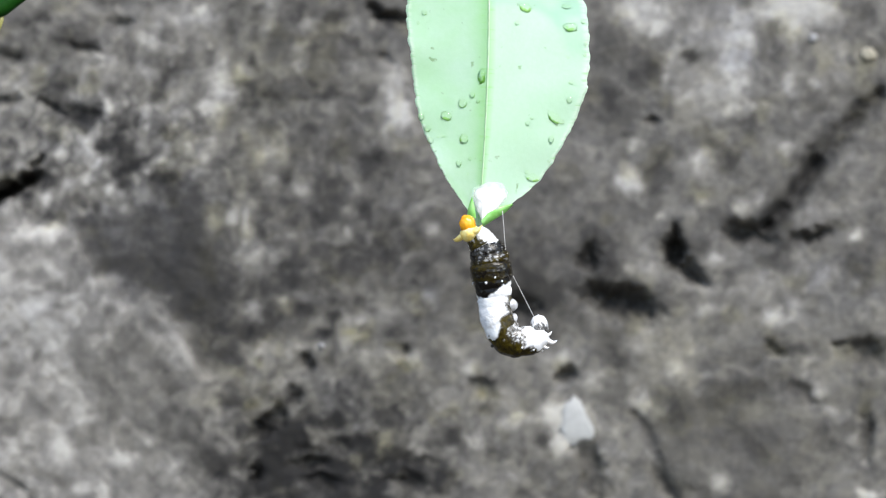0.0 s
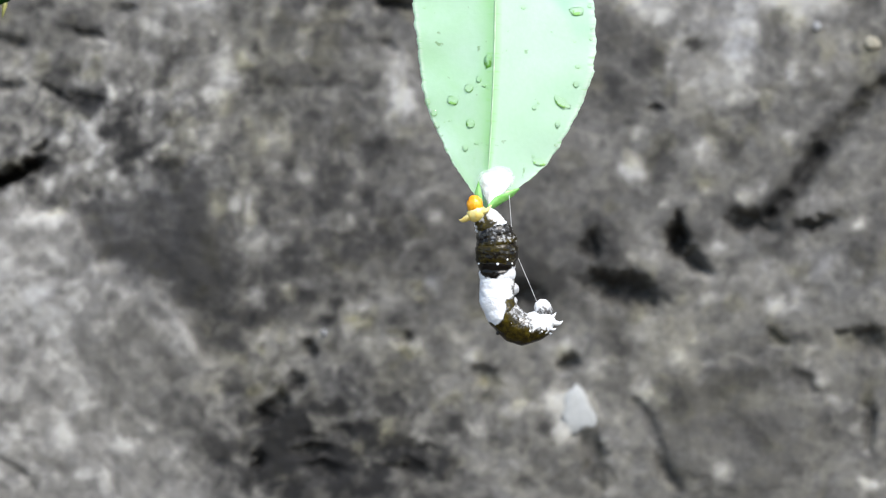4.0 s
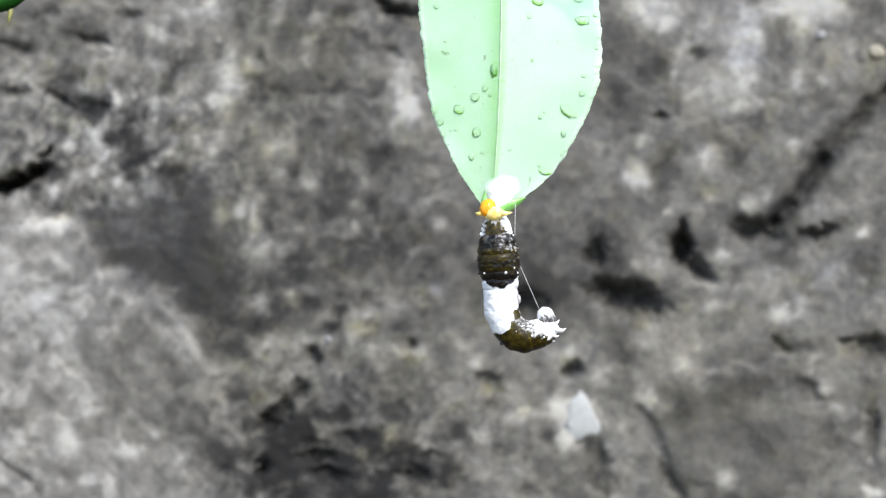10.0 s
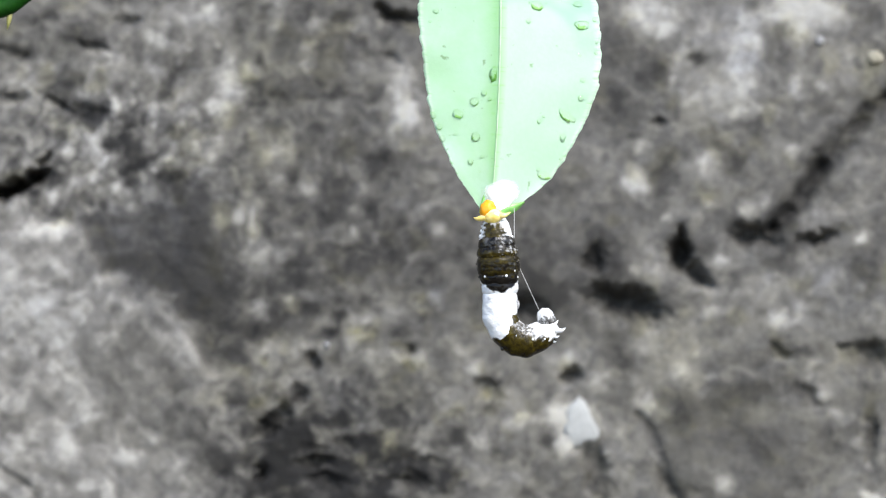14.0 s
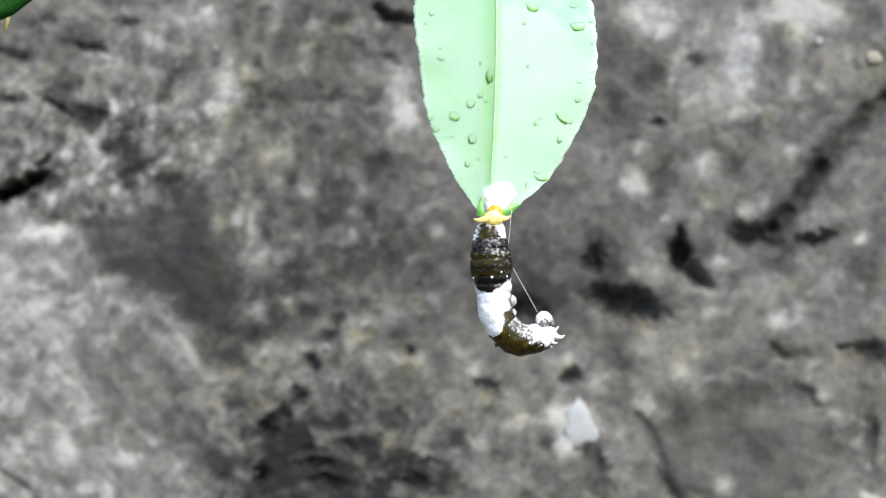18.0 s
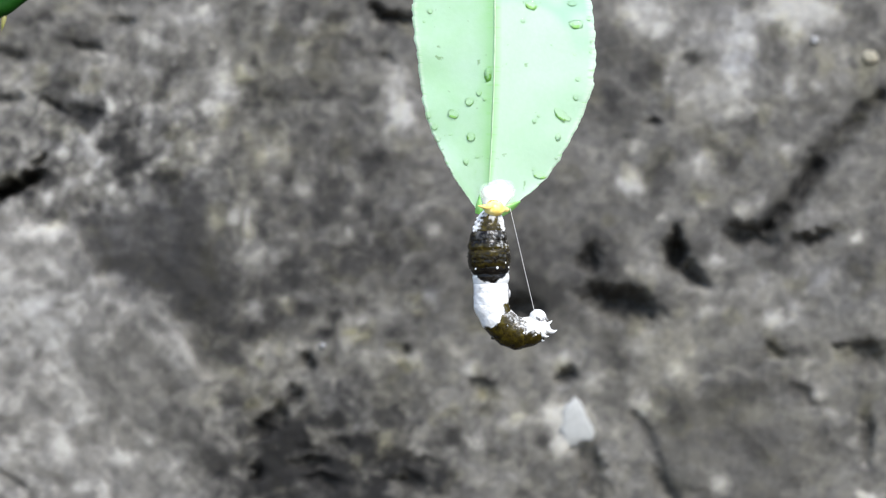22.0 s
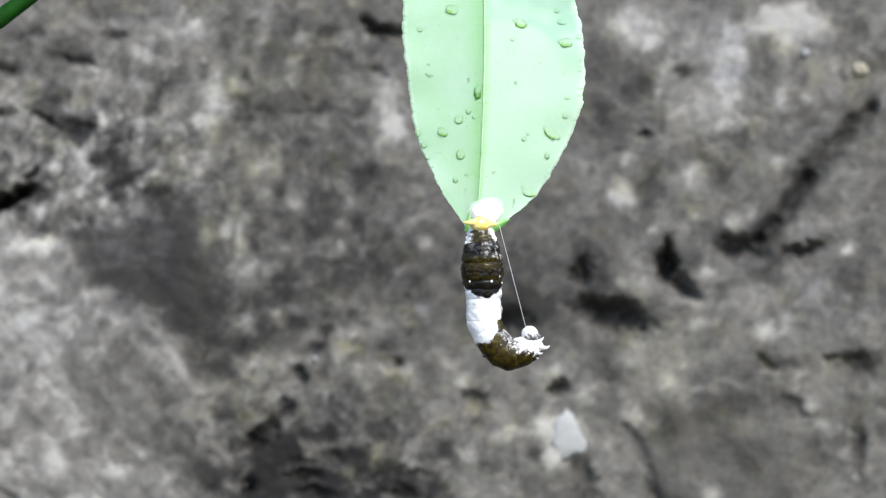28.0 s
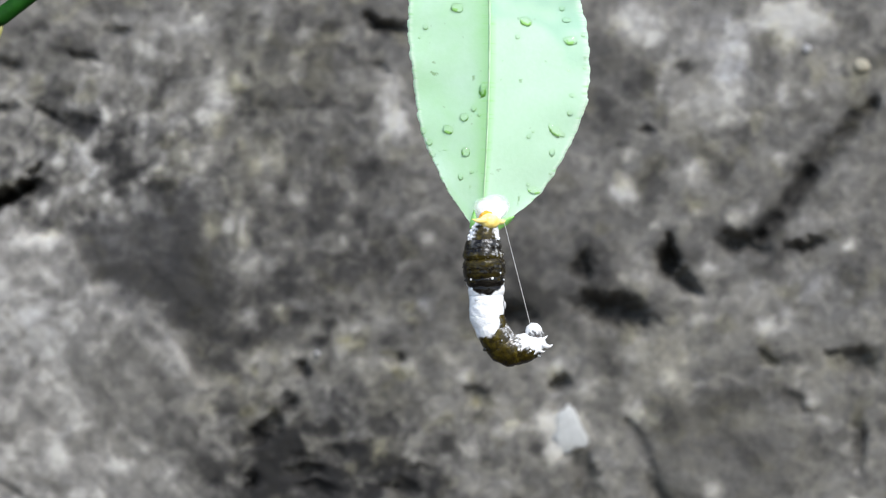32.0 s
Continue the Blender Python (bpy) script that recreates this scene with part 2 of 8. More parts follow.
PITS_B = [(552, 641, 11, 10, 20, 3.5), (459, 830, 12, 10, 0, 6), (565, 794, 28, 9, 8, 1.5), (562, 816, 24, 10, 8, 5), (745, 820, 34, 12, 15, 1.6), (611, 786, 15, 11, 30, 1.5),
          (530, 691, 13, 9, -50, 3.5), (503, 725, 17, 10, -55, 4.5), (474, 757, 18, 8, -25, 5), (720, 626, 10, 9, 0, 1.4), (584, 848, 24, 11, 8, 4), (731, 851, 26, 9, 10, 3)]
PITS_SMALL = [(1053, 832, 17, 42, -8, 4), (860, 684, 18, 10, 15, 3.5), (1015, 664, 13, 10, 0, 5), (1546, 629, 30, 16, 4, 4.5), (1543, 775, 10, 34, 0, 3.5), (1378, 620, 14, 8, 20, 3),
              (1430, 700, 18, 11, 40, 2), (163, 73, 20, 7, 10, 2.5), (223, 33, 15, 9, 0, 2.5), (28, 165, 18, 8, 5, 3), (738, 842, 18, 12, 20, 3),
              (1166, 211, 8, 9, 0, 2), (695, 102, 14, 10, 0, 2), (150, 195, 22, 15, -20, 3)]
# cracks: x, y to x, y, half width, depth
CRACKS = [(1568, 165, 1543, 190, 11, 4.5), (1543, 190, 1492, 246, 13, 4.5), (1492, 246, 1446, 298, 16, 5), (1446, 298, 1405, 360, 14, 5), (1405, 360, 1362, 405, 13, 7),
          (1134, 735, 1162, 790, 9, 1.9), (1162, 790, 1200, 890, 9, 1.9), (672, 8, 700, 28, 8, 5), (90, 168, 148, 205, 6, 3), (0, 88, 45, 92, 7, 3), (1484, 606, 1540, 598, 5, 2),
          (5, 822, 70, 872, 7, 1.2)]
# light crusts and lumps, then dark stains with shade of gaps and cracks painted in: x, y, half width, half height,
# strength
LIGHT_A = [(325, -15, 26, 26, 0.14), (398, 128, 26, 36, 0.12), (398, 175, 22, 30, 0.09), (58, 145, 34, 16, 0.15), (18, 132, 20, 12, 0.12), (73, 180, 34, 12, 0.12), (188, 160, 14, 12, 0.2), (228, 175, 20, 12, 0.18),
           (198, 185, 10, 10, 0.25), (328, 165, 16, 22, 0.15), (378, 185, 16, 20, 0.15), (113, 20, 24, 10, 0.1), (288, 40, 14, 26, 0.15),
           (278, 72, 10, 12, 0.2), (278, 120, 12, 12, 0.18), (318, 30, 20, 20, 0.1), (368, 20, 24, 16, 0.2), (405, 140, 18, 34, 0.18),
           (445, 120, 16, 12, 0.25), (545, 115, 10, 10, 0.2), (640, 115, 12, 12, 0.15), (640, 40, 16, 16, 0.12)]
LIGHT_B = [(550, 40, 16, 14, 0.12), (715, 150, 26, 50, 0.25), (725, 205, 20, 24, 0.3), (590, 195, 10, 8, 0.12), (492, 30, 8, 40, 0.14),
           (540, 85, 10, 8, 0.12), (1148, 20, 44, 28, 0.25), (1206, 91, 12, 26, 0.17), (1420, 13, 60, 28, 0.45), (1414, 58, 18, 16, 0.25),
           (1310, 65, 30, 50, 0.14), (1317, 123, 26, 36, 0.13), (1297, 168, 50, 34, 0.14), (1239, 155, 34, 26, 0.12), (1304, 194, 30, 16, 0.12),
           (1459, 146, 11, 11, 0.25), (1411, 142, 10, 14, 0.2), (1427, 201, 12, 12, 0.15), (1511, 194, 16, 12, 0.12)]
LIGHT_C = [(1138, 259, 12, 11, 0.2), (1401, 259, 14, 12, 0.2), (1492, 97, 22, 22, 0.12), (1194, 139, 9, 9, 0.2), (1252, 279, 20, 10, 0.15),
           (183, 228, 12, 18, 0.32), (168, 262, 12, 24, 0.36), (178, 280, 8, 10, 0.2), (143, 315, 18, 14, 0.3), (173, 310, 12, 10, 0.2),
           (208, 335, 12, 22, 0.25), (205, 365, 8, 10, 0.2), (263, 305, 9, 10, 0.25), (265, 335, 10, 24, 0.25), (283, 290, 9, 9, 0.35),
           (318, 285, 18, 8, 0.18), (93, 350, 10, 9, 0.3), (38, 352, 22, 18, 0.18), (63, 385, 24, 16, 0.15)]
LIGHT_D = [(98, 405, 54, 12, 0.2), (23, 430, 36, 24, 0.28), (278, 245, 20, 20, 0.15), (363, 240, 24, 18, 0.12), (218, 260, 8, 8, 0.25),
           (240, 360, 8, 8, 0.15), (158, 365, 20, 8, 0.2), (452, 390, 9, 34, 0.28), (422, 372, 10, 22, 0.10), (424, 385, 7, 22, 0.12), (396, 392, 10, 18, 0.16),
           (492, 265, 24, 20, 0.22), (545, 325, 10, 14, 0.2), (562, 280, 8, 8, 0.15), (650, 330, 10, 12, 0.18), (632, 410, 11, 11, 0.25),
           (672, 412, 10, 10, 0.2), (530, 417, 9, 8, 0.18), (620, 365, 12, 10, 0.15)]
LIGHT_E = [(770, 402, 14, 12, 0.28), (750, 360, 22, 14, 0.12), (725, 240, 24, 22, 0.2), (487, 310, 14, 10, 0.15), (460, 265, 16, 16, 0.12),
           (1125, 321, 20, 18, 0.3), (1249, 289, 26, 22, 0.2), (1326, 366, 14, 14, 0.3), (1356, 357, 10, 12, 0.2), (1262, 353, 12, 10, 0.2),
           (1213, 379, 26, 16, 0.12), (1275, 457, 16, 14, 0.2), (1349, 499, 28, 24, 0.16), (1518, 292, 44, 20, 0.15), (1524, 415, 14, 12, 0.22),
           (1466, 370, 50, 24, 0.12), (1317, 454, 26, 14, 0.12), (1135, 455, 34, 40, 0.1), (1155, 480, 20, 24, 0.12)]
LIGHT_F = [(1440, 460, 30, 20, 0.1), (1479, 493, 22, 20, 0.14), (8, 461, 24, 24, 0.25), (43, 511, 32, 22, 0.2), (70, 538, 16, 14, 0.25),
           (125, 456, 24, 24, 0.2), (150, 501, 14, 20, 0.18), (198, 491, 22, 12, 0.2), (240, 536, 24, 12, 0.3), (213, 571, 12, 10, 0.2),
           (308, 596, 18, 22, 0.2), (333, 636, 16, 24, 0.18), (348, 571, 16, 12, 0.2), (113, 606, 26, 14, 0.2), (23, 616, 30, 12, 0.2),
           (88, 581, 34, 20, 0.15), (465, 461, 22, 22, 0.25), (500, 451, 12, 12, 0.2), (455, 546, 18, 12, 0.22)]
LIGHT_G = [(515, 536, 10, 10, 0.35), (552, 518, 14, 12, 0.18), (572, 566, 16, 12, 0.22), (577, 608, 10, 10, 0.2), (620, 596, 26, 18, 0.2),
           (630, 558, 18, 14, 0.15), (655, 561, 10, 12, 0.2), (675, 521, 22, 16, 0.15), (767, 520, 12, 11, 0.28), (740, 543, 14, 10, 0.2),
           (475, 608, 22, 14, 0.22), (530, 613, 18, 14, 0.22), (745, 631, 26, 18, 0.09), (695, 546, 24, 18, 0.15), (740, 449, 12, 8, 0.2),
           (675, 631, 30, 14, 0.15), (133, 687, 30, 24, 0.18), (108, 762, 34, 24, 0.2), (113, 792, 26, 16, 0.25)]
LIGHT_H = [(218, 812, 36, 14, 0.22), (83, 847, 24, 10, 0.22), (23, 807, 30, 20, 0.15), (293, 782, 30, 26, 0.12), (153, 732, 24, 20, 0.15),
           (23, 702, 24, 20, 0.12), (198, 857, 30, 12, 0.15), (328, 672, 12, 16, 0.15), (308, 832, 30, 24, 0.1), (535, 857, 26, 12, 0.25),
           (670, 832, 20, 16, 0.12), (705, 857, 8, 24, 0.18), (460, 717, 30, 24, 0.12), (457, 797, 16, 14, 0.18), (670, 722, 10, 24, 0.22),
           (630, 757, 18, 14, 0.1), (735, 722, 20, 12, 0.18), (635, 682, 14, 12, 0.15), (690, 782, 12, 14, 0.2)]
LIGHT_I = [(590, 762, 22, 8, 0.06), (973, 742, 16, 16, 0.2), (1151, 716, 18, 14, 0.25), (1183, 719, 10, 10, 0.2), (1060, 667, 18, 20, 0.18),
           (846, 790, 26, 14, 0.08), (827, 771, 12, 10, 0.2), (924, 745, 24, 14, 0.15), (1280, 849, 14, 20, 0.3), (1112, 810, 40, 40, 0.1),
           (840, 654, 20, 10, 0.15), (989, 628, 40, 20, 0.12), (1209, 661, 40, 20, 0.1), (898, 836, 30, 24, 0.12), (1265, 546, 26, 14, 0.18),
           (1388, 565, 34, 14, 0.22), (1232, 591, 30, 24, 0.1), (1135, 604, 34, 24, 0.15), (1138, 701, 20, 16, 0.1)]
LIGHT_J = [(1459, 688, 16, 12, 0.25), (1472, 727, 14, 8, 0.25), (1206, 637, 20, 20, 0.15), (1239, 688, 14, 12, 0.12), (1096, 760, 24, 14, 0.12),
           (1517, 779, 12, 14, 0.2), (1362, 734, 50, 20, 0.1), (1504, 675, 14, 20, 0.12), (1545, 878, 18, 10, 0.45), (1030, 742, 32, 46, 0.22),
           (1418, 530, 16, 13, 0.16), (1012, 748, 30, 36, 0.2), (1004, 782, 24, 12, 0.12), (985, 725, 14, 10, 0.2), (485, 670, 40, 12, 0.12), (392, 656, 34, 12, 0.14), (1262, 505, 18, 18, 0.14), (60, 700, 110, 190, 0.05), (1450, 640, 40, 16, 0.1)]
DARK_A = [(150, 45, 36, 26, 0.11), (80, 25, 12, 8, 0.25), (60, 32, 10, 7, 0.2), (133, 65, 22, 14, 0.18), (25, 88, 18, 8, 0.2), (140, 137, 14, 9, 0.2), (123, 150, 12, 8, 0.2),
           (150, 195, 28, 20, 0.2), (213, 202, 10, 7, 0.3), (303, 135, 20, 24, 0.1), (378, 90, 14, 14, 0.15), (607, 22, 24, 10, 0.2),
           (530, 32, 14, 12, 0.12), (470, 35, 7, 28, 0.15), (425, 55, 14, 14, 0.15), (670, 90, 14, 8, 0.15), (462, 102, 10, 9, 0.22),
           (492, 165, 12, 8, 0.25), (567, 140, 10, 8, 0.18), (440, 192, 22, 22, 0.18)]
DARK_B = [(600, 170, 16, 20, 0.1), (1142, 97, 40, 30, 0.15), (1174, 117, 16, 10, 0.2), (1148, 136, 30, 20, 0.16), (1232, 97, 8, 10, 0.3),
           (1168, 207, 8, 9, 0.2), (1194, 181, 12, 14, 0.15), (1096, 188, 36, 30, 0.1), (1129, 240, 10, 8, 0.25), (1381, 84, 30, 40, 0.15),
           (1336, 214, 14, 18, 0.15), (1265, 253, 14, 12, 0.12), (1543, 188, 18, 14, 0.15), (1485, 253, 14, 18, 0.12), (1090, 65, 24, 40, 0.12),
           (1550, 13, 14, 14, 0.15), (213, 245, 24, 22, 0.22), (228, 295, 34, 20, 0.22), (98, 320, 16, 20, 0.2)]
DARK_C = [(93, 375, 22, 10, 0.2), (308, 310, 22, 10, 0.28), (348, 330, 26, 14, 0.2), (273, 375, 16, 24, 0.22), (333, 395, 40, 44, 0.2),
           (173, 395, 22, 14, 0.22), (188, 425, 30, 16, 0.25), (113, 240, 12, 10, 0.25), (560, 250, 36, 30, 0.15), (515, 310, 12, 12, 0.2),
           (595, 325, 30, 20, 0.12), (580, 380, 14, 14, 0.2), (690, 270, 16, 12, 0.28), (670, 290, 24, 20, 0.15), (715, 390, 10, 10, 0.22),
           (660, 370, 12, 20, 0.18), (430, 245, 7, 16, 0.25), (460, 275, 8, 8, 0.12), (630, 435, 34, 8, 0.2)]
DARK_D = [(482, 365, 8, 18, 0.14), (1239, 434, 18, 16, 0.12), (1453, 298, 14, 16, 0.12), (1407, 350, 18, 22, 0.12), (1083, 454, 26, 28, 0.14),
           (1174, 305, 20, 30, 0.12), (1284, 279, 24, 18, 0.15), (1310, 298, 18, 12, 0.12), (1530, 460, 24, 20, 0.18), (1368, 460, 40, 20, 0.12),
           (1427, 428, 40, 8, 0.12), (198, 466, 50, 18, 0.22), (243, 471, 50, 28, 0.22), (308, 501, 60, 46, 0.2), (348, 471, 60, 38, 0.2),
           (368, 541, 40, 40, 0.24), (163, 466, 12, 14, 0.22), (125, 543, 10, 6, 0.3), (203, 541, 12, 8, 0.3)]
DARK_E = [(78, 481, 20, 14, 0.15), (123, 506, 14, 8, 0.18), (233, 586, 20, 16, 0.18), (238, 621, 34, 24, 0.14), (38, 636, 14, 10, 0.25),
           (158, 606, 16, 14, 0.12), (188, 581, 14, 8, 0.15), (602, 551, 12, 9, 0.28), (587, 583, 16, 10, 0.25), (550, 541, 14, 8, 0.2),
           (490, 491, 40, 30, 0.12), (725, 613, 12, 8, 0.35), (705, 586, 14, 8, 0.25), (675, 546, 10, 6, 0.15), (440, 586, 40, 24, 0.2),
           (530, 471, 26, 20, 0.1), (650, 521, 8, 12, 0.15), (415, 621, 22, 16, 0.12), (178, 762, 6, 16, 0.25)]
DARK_F = [(58, 784, 18, 6, 0.25), (43, 847, 26, 7, 0.2), (123, 839, 20, 10, 0.28), (83, 822, 20, 10, 0.12), (163, 717, 10, 8, 0.22),
           (308, 687, 14, 20, 0.15), (323, 737, 34, 30, 0.14), (373, 807, 24, 40, 0.25), (243, 787, 24, 8, 0.15), (123, 737, 8, 6, 0.18),
           (28, 732, 24, 12, 0.12), (218, 697, 20, 30, 0.1), (358, 757, 24, 30, 0.12), (450, 857, 16, 16, 0.25), (610, 787, 12, 20, 0.12),
           (600, 737, 20, 20, 0.2), (520, 807, 40, 30, 0.10), (700, 802, 26, 14, 0.22), (645, 774, 20, 8, 0.2)]
DARK_G = [(680, 852, 24, 20, 0.15), (525, 777, 30, 20, 0.18), (966, 771, 14, 10, 0.28), (807, 771, 18, 14, 0.25), (879, 797, 20, 12, 0.15),
           (866, 719, 14, 10, 0.15), (930, 875, 20, 8, 0.2), (1203, 726, 24, 24, 0.14), (794, 829, 14, 30, 0.15), (1105, 635, 14, 24, 0.15),
           (1414, 617, 16, 10, 0.2), (1297, 701, 60, 34, 0.13), (1368, 682, 30, 20, 0.12), (1096, 598, 26, 30, 0.15), (1226, 598, 16, 12, 0.1),
           (1355, 786, 30, 20, 0.1), (1453, 727, 14, 8, 0.12), (400, 850, 30, 30, 0.16), (560, 700, 24, 12, 0.12)]
# broad shifts of tone, dark above nought, light below
BROAD_A = [(1000, 430, 90, 70, 0.045), (1150, 400, 60, 60, 0.03), (600, 810, 150, 100, 0.07), (430, 856, 90, 50, 0.12), (470, 790, 70, 60, 0.06), (395, 165, 60, 60, -0.07), (350, 35, 60, 40, -0.05),
           (70, 270, 80, 110, 0.04), (500, 855, 100, 50, 0.06), (300, 420, 150, 110, 0.01), (470, 505, 100, 60, 0.05), (560, 425, 110, 80, 0.05),
           (500, 840, 90, 70, 0.10), (600, 815, 150, 90, 0.13), (480, 866, 110, 46, 0.05), (610, 872, 130, 40, 0.01), (560, 730, 110, 50, 0.1),
           (660, 770, 110, 90, 0.03)]
BROAD_B = [(740, 860, 70, 40, 0.07), (600, 370, 190, 90, 0.05), (880, 490, 170, 80, 0.13), (1000, 475, 85, 60, 0.07), (680, 480, 110, 120, 0.045),
           (1275, 70, 100, 75, -0.06), (1160, 40, 60, 60, -0.09), (1480, 380, 110, 70, 0.03), (880, 750, 110, 110, -0.05),
           (620, 160, 110, 120, 0.04), (1010, 470, 90, 70, 0.02), (1110, 180, 70, 130, 0.05), (40, 640, 120, 240, -0.04), (330, 720, 90, 90, 0.06),
           (1440, 560, 120, 60, -0.04), (1290, 790, 120, 90, 0.07)]
BROAD_C = [(560, 765, 130, 60, 0.04), (375, 800, 60, 60, 0.05), (735, 845, 60, 34, 0.05), (533, 562, 60, 40, 0.04), (320, 150, 60, 45, 0.03), (200, 440, 40, 40, 0.08), (330, 440, 60, 45, -0.05), (455, 440, 50, 40, -0.03), (330, 640, 60, 45, 0.05), (400, 735, 110, 45, 0.03),
           (850, 735, 60, 45, -0.05), (985, 640, 50, 40, -0.05), (985, 835, 55, 45, 0.05), (145, 150, 55, 40, 0.05), (190, 310, 58, 45, 0.12), (70, 345, 60, 30, 0.05), (295, 222, 65, 48, 0.06), (540, 45, 60, 45, 0.05), (650, 130, 60, 45, 0.05), (570, 735, 70, 42, 0.06), (1320, 170, 230, 130, -0.03), (1290, 445, 60, 40, 0.03), (460, 720, 60, 40, 0.05), (410, 770, 60, 70, 0.06), (1385, 530, 60, 50, -0.05), (1225, 525, 60, 30, -0.05), (60, 480, 130, 90, -0.05), (1470, 220, 100, 70, 0.05), (1470, 670, 100, 70, 0.05), (500, 570, 120, 110, 0.05), (90, 60, 110, 70, -0.04), (300, 60, 100, 60, -0.06),
           (1280, 60, 90, 60, -0.03)]
OCHRE_A = [(741, 524, 9, 6, 1.3), (706, 610, 9, 7, 1.3), (628, 575, 8, 6, 1.2), (655, 600, 7, 7, 1.2), (722, 642, 9, 6, 1.2), (468, 640, 9, 9, 0.8),
           (452, 708, 12, 9, 0.8), (866, 690, 16, 7, 1.0), (1180, 590, 20, 12, 0.6), (1214, 548, 16, 12, 0.6), (1190, 700, 20, 14, 0.6),
           (485, 255, 46, 36, 0.5), (440, 330, 40, 70, 0.3), (519, 539, 14, 12, 0.7), (1250, 338, 18, 14, 0.9), (250, 700, 100, 90, 0.08)]
OCHRE_B = [(404, 380, 30, 34, 0.3), (640, 592, 40, 24, 0.25), (741, 542, 20, 14, 0.6), (1200, 610, 60, 60, 0.25), (687, 784, 24, 18, 0.9),
           (1262, 180, 70, 36, 0.12), (470, 120, 50, 80, 0.35), (370, 700, 30, 18, 0.25), (1552, 98, 26, 20, 0.4), (1310, 712, 60, 30, 0.35),
           (700, 680, 60, 30, 0.15), (430, 690, 60, 40, 0.15)]
BLUE = [(1309, 76, 44, 70, 0.7), (150, 210, 40, 40, 0.7), (300, 400, 110, 90, 0.7), (280, 490, 110, 40, 0.5), (613, 704, 40, 40, 0.5), (768, 518, 18, 16, 0.8),
        (579, 606, 14, 12, 0.8), (1490, 500, 80, 50, 0.5), (100, 560, 60, 40, 0.35), (1181, 717, 18, 18, 0.6), (722, 215, 24, 34, 0.4), (640, 757, 20, 30, 0.4)]


def spot(x, y, cx, cy, a, b, lean=0, power=1.25):
    """1 in the middle of a leaning oval, falling to 0 outside it."""
    c, s = math.cos(radians(lean)), math.sin(radians(lean))
    u, v = ((x - cx) * c + (y - cy) * s) / a, (-(x - cx) * s + (y - cy) * c) / b
    return np.exp(-((u * u + v * v) ** power) * 0.7)


def grains(x, y, size, seed):
    """A field of rounded grains: a random value for the grain that a point lies in, and how near it is to the grain's rim (1 on it)."""
    i, j = np.floor(x / size).astype(int), np.floor(y / size).astype(int)
    near, second = np.full(x.shape, 9.0), np.full(x.shape, 9.0)
    value = np.zeros(x.shape)
    for p in (-1, 0, 1):
        for q in (-1, 0, 1):
            a, b = (i + p + 31 * seed) % 256, (j + q + 17 * seed) % 256
            gap = np.hypot(x / size - (i + p) - TABLE[a, b], y / size - (j + q) - TABLE[b, a])
            closer = gap < near
            second = np.where(closer, near, np.minimum(second, gap))
            value = np.where(closer, TABLE[(a + 91) % 256, (b + 53) % 256], value)
            near = np.where(closer, gap, near)
    return (value - 0.5) * 3.4, np.clip(1 - (second - near) / 0.30, 0, 1)


